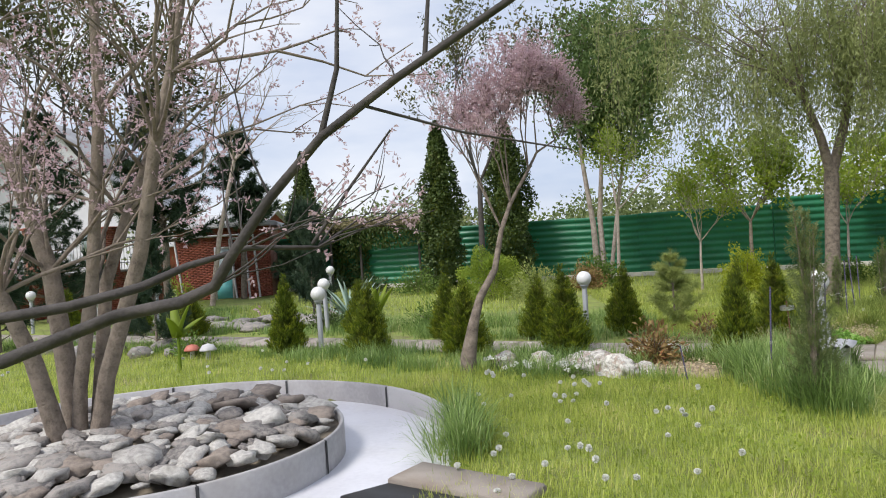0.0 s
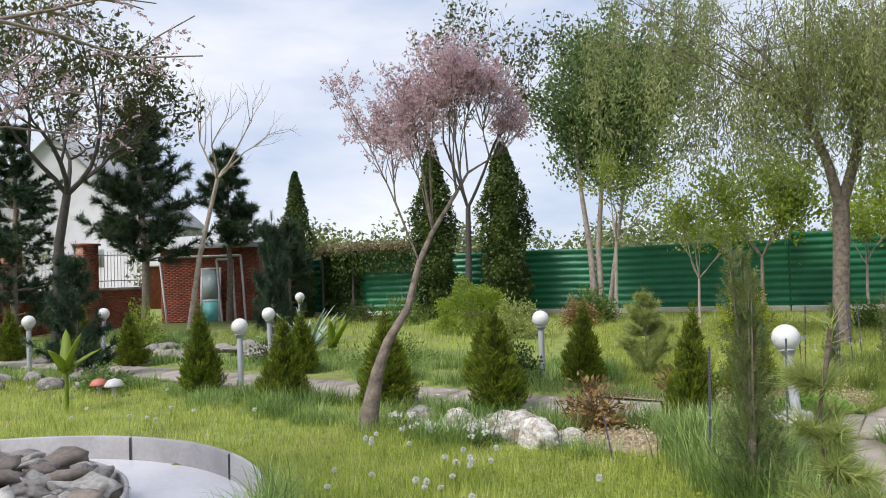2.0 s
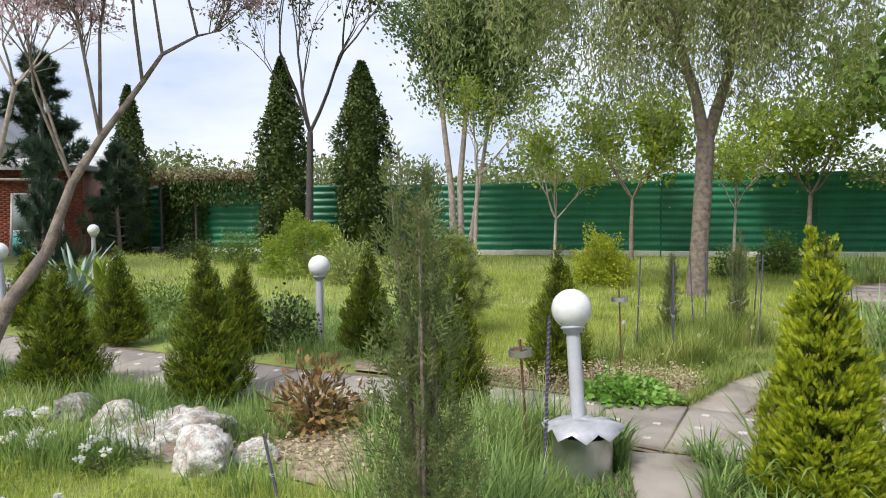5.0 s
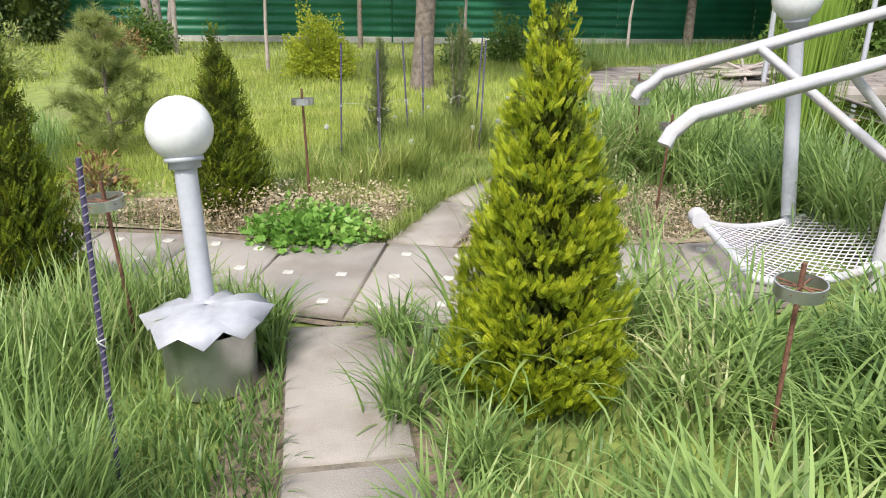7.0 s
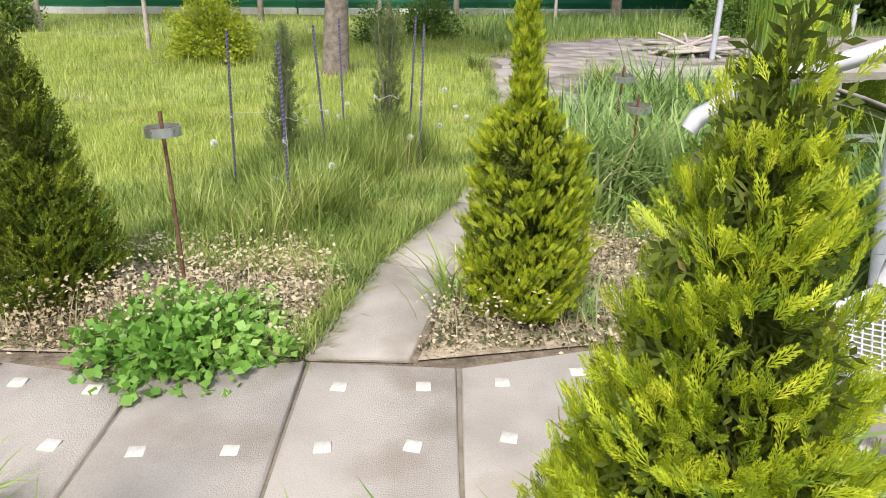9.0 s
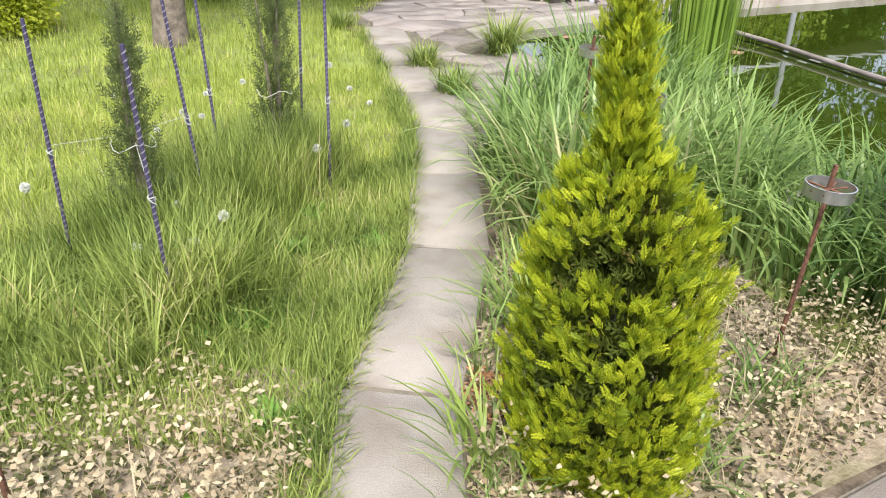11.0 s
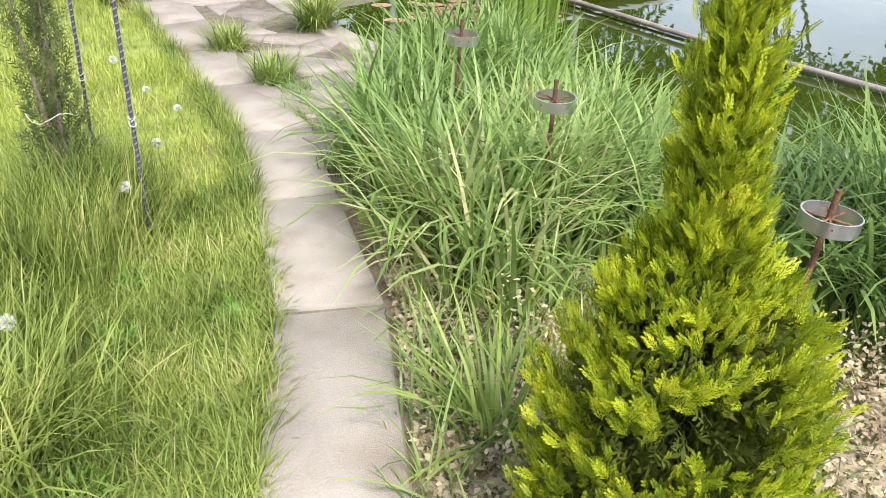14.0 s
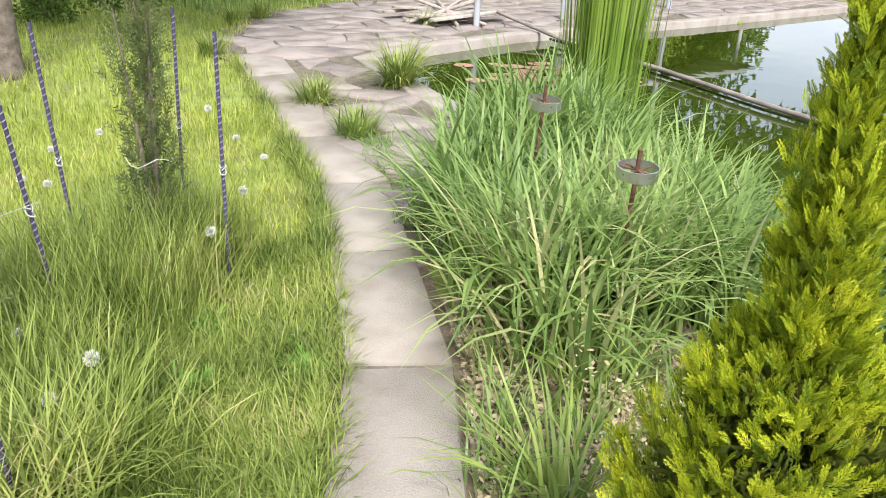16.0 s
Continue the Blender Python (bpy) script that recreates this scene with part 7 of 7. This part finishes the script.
grass_sheet("lawn_grass", "darker blades mixed into the lawn", [(5.4, 11.9), (6.1, 11.5), (6.5, 11.2), (6.72, 11.45), (7.5, 12.38), (8.2, 13.45), (6.9, 14.0), (5.6, 13.4)], 15000, 313, F_lawn, (0.06, 0.2), (0.003, 0.008), 0.45, (0.3, 1.5), 3, AVOID[:3])
grass_sheet("tall_tuft_grass", "tall dark grass where the lawn meets the mulch", [(5.5, 12.0), (6.3, 11.55), (6.7, 11.9), (6.75, 12.5), (6.1, 12.9), (5.5, 12.7)], 1100, 314, F_lawn, (0.18, 0.42), (0.004, 0.011), 0.3, (0.3, 1.5), 4, AVOID[:3], 0.1)
grass_sheet("tall_tuft_grass", "tall dark uncut grass by the stakes", [(6.3, 12.2), (6.72, 12.25), (6.95, 12.75), (6.75, 13.2), (6.35, 12.95)], 1900, 315, F_lawn, (0.2, 0.46), (0.004, 0.01), 0.28, (0.3, 1.5), 4, AVOID[:3], 0.09)
grass_sheet("lawn_grass", "lawn grass at the path's nearer edge", [(3.6, 12.4), (5.4, 12.2), (4.6, 14.0), (6.0, 16.6), (3.0, 16.6)], 15000, 302, F_brightlawn, (0.05, 0.16), (0.005, 0.009), 0.4, (0.2, 1.2), 2, AVOID[:3])
grass_sheet("lawn_grass", "lawn grass stretching to the willow", [(3.0, 16.6), (9.7, 16.5), (10.4, 18.4), (12.0, 20.4), (12.0, 24), (2.0, 24)], 27000, 303, F_brightlawn, (0.07, 0.19), (0.007, 0.014), 0.35, (0.2, 1.2), 2, AVOID[:4])
grass_sheet("lawn_grass", "rough far lawn by the fence", [(-9, 19), (2.0, 17), (2.0, 24), (12, 24), (12, 21), (30, 22.5), (30, 28), (-10, 30)], 19000, 304, F_brightlawn, (0.1, 0.26), (0.01, 0.022), 0.4, (0.2, 1.2), 2, AVOID[:4])
grass_sheet("lawn_grass", "flowery lawn by the round pool", [(1.2, 2.5), (4.6, 2.5), (5.0, 6.0), (4.4, 8.6), (2.4, 8.6), (0.4, 9.4), (-0.5, 8.0), (1.1, 6.6)], 40000, 305, F_brightlawn, (0.06, 0.17), (0.004, 0.008), 0.35, (0.2, 1.2), 2, [CIRCLE])
grass_sheet("lawn_grass", "lawn grass behind the round pool", [(-10, 8.2), (-4.2, 7.2), (-2.5, 7.9), (-0.5, 8.0), (0.4, 9.4), (0.8, 10.6), (-3.5, 12.2), (-10, 14)], 24000, 306, F_brightlawn, (0.06, 0.17), (0.006, 0.011), 0.35, (0.2, 1.2), 2, [CIRCLE, WALK_POLY])
grass_sheet("lawn_grass", "lawn grass where the walk begins", [(1.2, 2.5), (0.2, -2.0), (6.5, -2.0), (6.5, 5.6), (5.0, 6.0), (4.6, 2.5)], 16000, 307, F_brightlawn, (0.06, 0.16), (0.006, 0.011), 0.35, (0.2, 1.2), 2, [CIRCLE])
grass_sheet("border_grass", "mixed border grass along the far side of the walk", [(4.6, 11.3), (2.9, 12.0), (0.3, 12.9), (-4.2, 14.6), (-4.2, 17.0), (0, 16.5), (3.2, 15.5), (3.6, 12.6)], 16000, 308, F_long, (0.12, 0.34), (0.006, 0.012), 0.35, (0.3, 1.2), 3, [WALK_POLY], 0.16)
grass_sheet("border_grass", "mixed border grass along the near side of the walk", [(4.4, 9.9), (3.2, 10.15), (0.9, 10.9), (-3.3, 12.4), (-3.6, 11.4), (0.2, 9.2), (2.4, 8.4), (4.2, 8.6)], 12000, 309, F_long, (0.12, 0.36), (0.006, 0.012), 0.35, (0.3, 1.3), 3, [WALK_POLY, BARE], 0.14)
grass_sheet("tall_tuft_grass", "tall bunches of grass round the juniper stakes", [(6.2, 12.5), (6.5, 12.4), (7.0, 12.9), (7.8, 13.6), (7.8, 14.1), (7.0, 13.9), (6.2, 13.3)], 4200, 310, F_lawn, (0.25, 0.5), (0.004, 0.008), 0.25, (0.2, 1.0), 4, [PATH_POLY], 0.12)
grass_sheet("border_grass", "low ground cover among the rockery stones", [(-13, 14.2), (-4.2, 11.9), (-3.4, 12.3), (-8.0, 14.0), (-13, 15.6)], 5200, 316, F_long, (0.1, 0.28), (0.009, 0.018), 0.4, (0.3, 1.3), 2, [WALK_POLY], 0.16)
grass_sheet("border_grass", "mixed low planting behind the rockery", [(-13, 17.4), (-8.5, 15.8), (-4.3, 14.6), (-3.8, 19.0), (-9, 22), (-13, 24)], 9000, 317, F_long, (0.12, 0.34), (0.01, 0.02), 0.4, (0.3, 1.3), 2, [WALK_POLY], 0.22)
grass_sheet("pool_edge_grass", "long grass hanging over the pool rim", [(0.85, 6.5), (1.15, 6.4), (1.5, 5.0), (1.25, 4.9), (0.95, 5.8)], 1100, 311, F_long, (0.25, 0.55), (0.006, 0.012), 0.4, (0.4, 1.5), 4, (), 0.07)
grass_sheet("bank_grass", "green grass on the far pond bank", [(12, 21.2), (15, 22.3), (20, 21.8), (30, 21), (30, 27), (12, 27)], 9000, 312, F_long, (0.2, 0.5), (0.012, 0.025), 0.35, (0.2, 1.2), 2)


for k, (A, B) in enumerate(zip(PATH_L, PATH_L[1:])):
    a, b = np.array(A), np.array(B)
    nrm = unit(np.array((-(b - a)[1], (b - a)[0])))
    grass_sheet("path_edge_grass", "lawn blades leaning over the path's edge", [a + nrm * 0.09, b + nrm * 0.09, b - nrm * 0.035, a - nrm * 0.035], 1500 if k < 5 else 700, 330 + k, F_lawn, (0.08, 0.2), (0.004, 0.008), 0.6, (0.4, 1.4), 3)


def build_dandelion():
    ob = thing("dandelion", "dandelion clock on a thin stem in the lawn", "flower", group="dandelions in the lawn")
    part("stalk", tube(Geo(), [(0, 0, -0.02), (0.01, 0, 0.12), (0.006, 0.004, 0.24)], 0.0022, 5), F_lime, ob)
    r = np.random.default_rng(320)
    n = 150
    d = sphere_dirs(n, r)
    g = Geo()
    c = np.array((0.006, 0.004, 0.245))
    leaves(g, c + d * 0.006, d, sphere_dirs(n, r), np.full(n, 0.022), np.full(n, 0.011))
    part("seed_head", g, M_dandelion, ob, "white fluffy seed head")
    return ob


dand = build_dandelion()
dand.matrix_world = pose(7.9, 13.7, 0)
_dr = np.random.default_rng(321)
spots = [tuple(q) for q in scatter([(5.6, 12.6), (6.7, 11.8), (7.5, 12.45), (8.5, 14.1), (8.9, 15.2), (6.5, 15.6)], 15, _dr)]
spots += [tuple(q) for q in clear_of(scatter([(1.4, 4.2), (3.2, 4.0), (3.4, 7.2), (1.0, 8.6), (0.9, 7.0)], 46, _dr), [CIRCLE])]
spots += [tuple(q) for q in clear_of(scatter([(-7, 8.6), (-0.8, 8.2), (0.3, 9.4), (-3, 11.5), (-8, 12)], 22, _dr), [CIRCLE])]
for x, y in spots:
    copy_thing(dand, pose(x, y, 0.0, _dr.uniform(-14, 14), _dr.uniform(-14, 14), _dr.uniform(0, 360)) @ Matrix.Diagonal((1, 1, _dr.uniform(0.7, 1.15), 1)))


# ---------------------------------------------------------------- distance
def build_far_trees():
    r = np.random.default_rng(401)
    g = Geo()
    P, S = [], []
    for k in range(150):
        x = r.uniform(-60, 75)
        y = r.uniform(44, 62)
        h, w = r.uniform(3.4, 6.2), r.uniform(2.0, 3.6)
        n = 520
        d = sphere_dirs(n, r)
        P.append(np.array((x, y, h * 0.55)) + d * r.uniform(0.5, 1, n)[:, None] * (w, w, h * 0.5))
    P = np.concatenate(P)
    n = len(P)
    leaves(g, P, sphere_dirs(n, r), sphere_dirs(n, r), r.uniform(0.2, 0.45, n), r.uniform(0.15, 0.3, n))
    tagged(new("far_woods", g.mesh("far_woods", F_far)), "distant band of spring trees beyond the fence", "trees", kind="stuff")


build_far_trees()
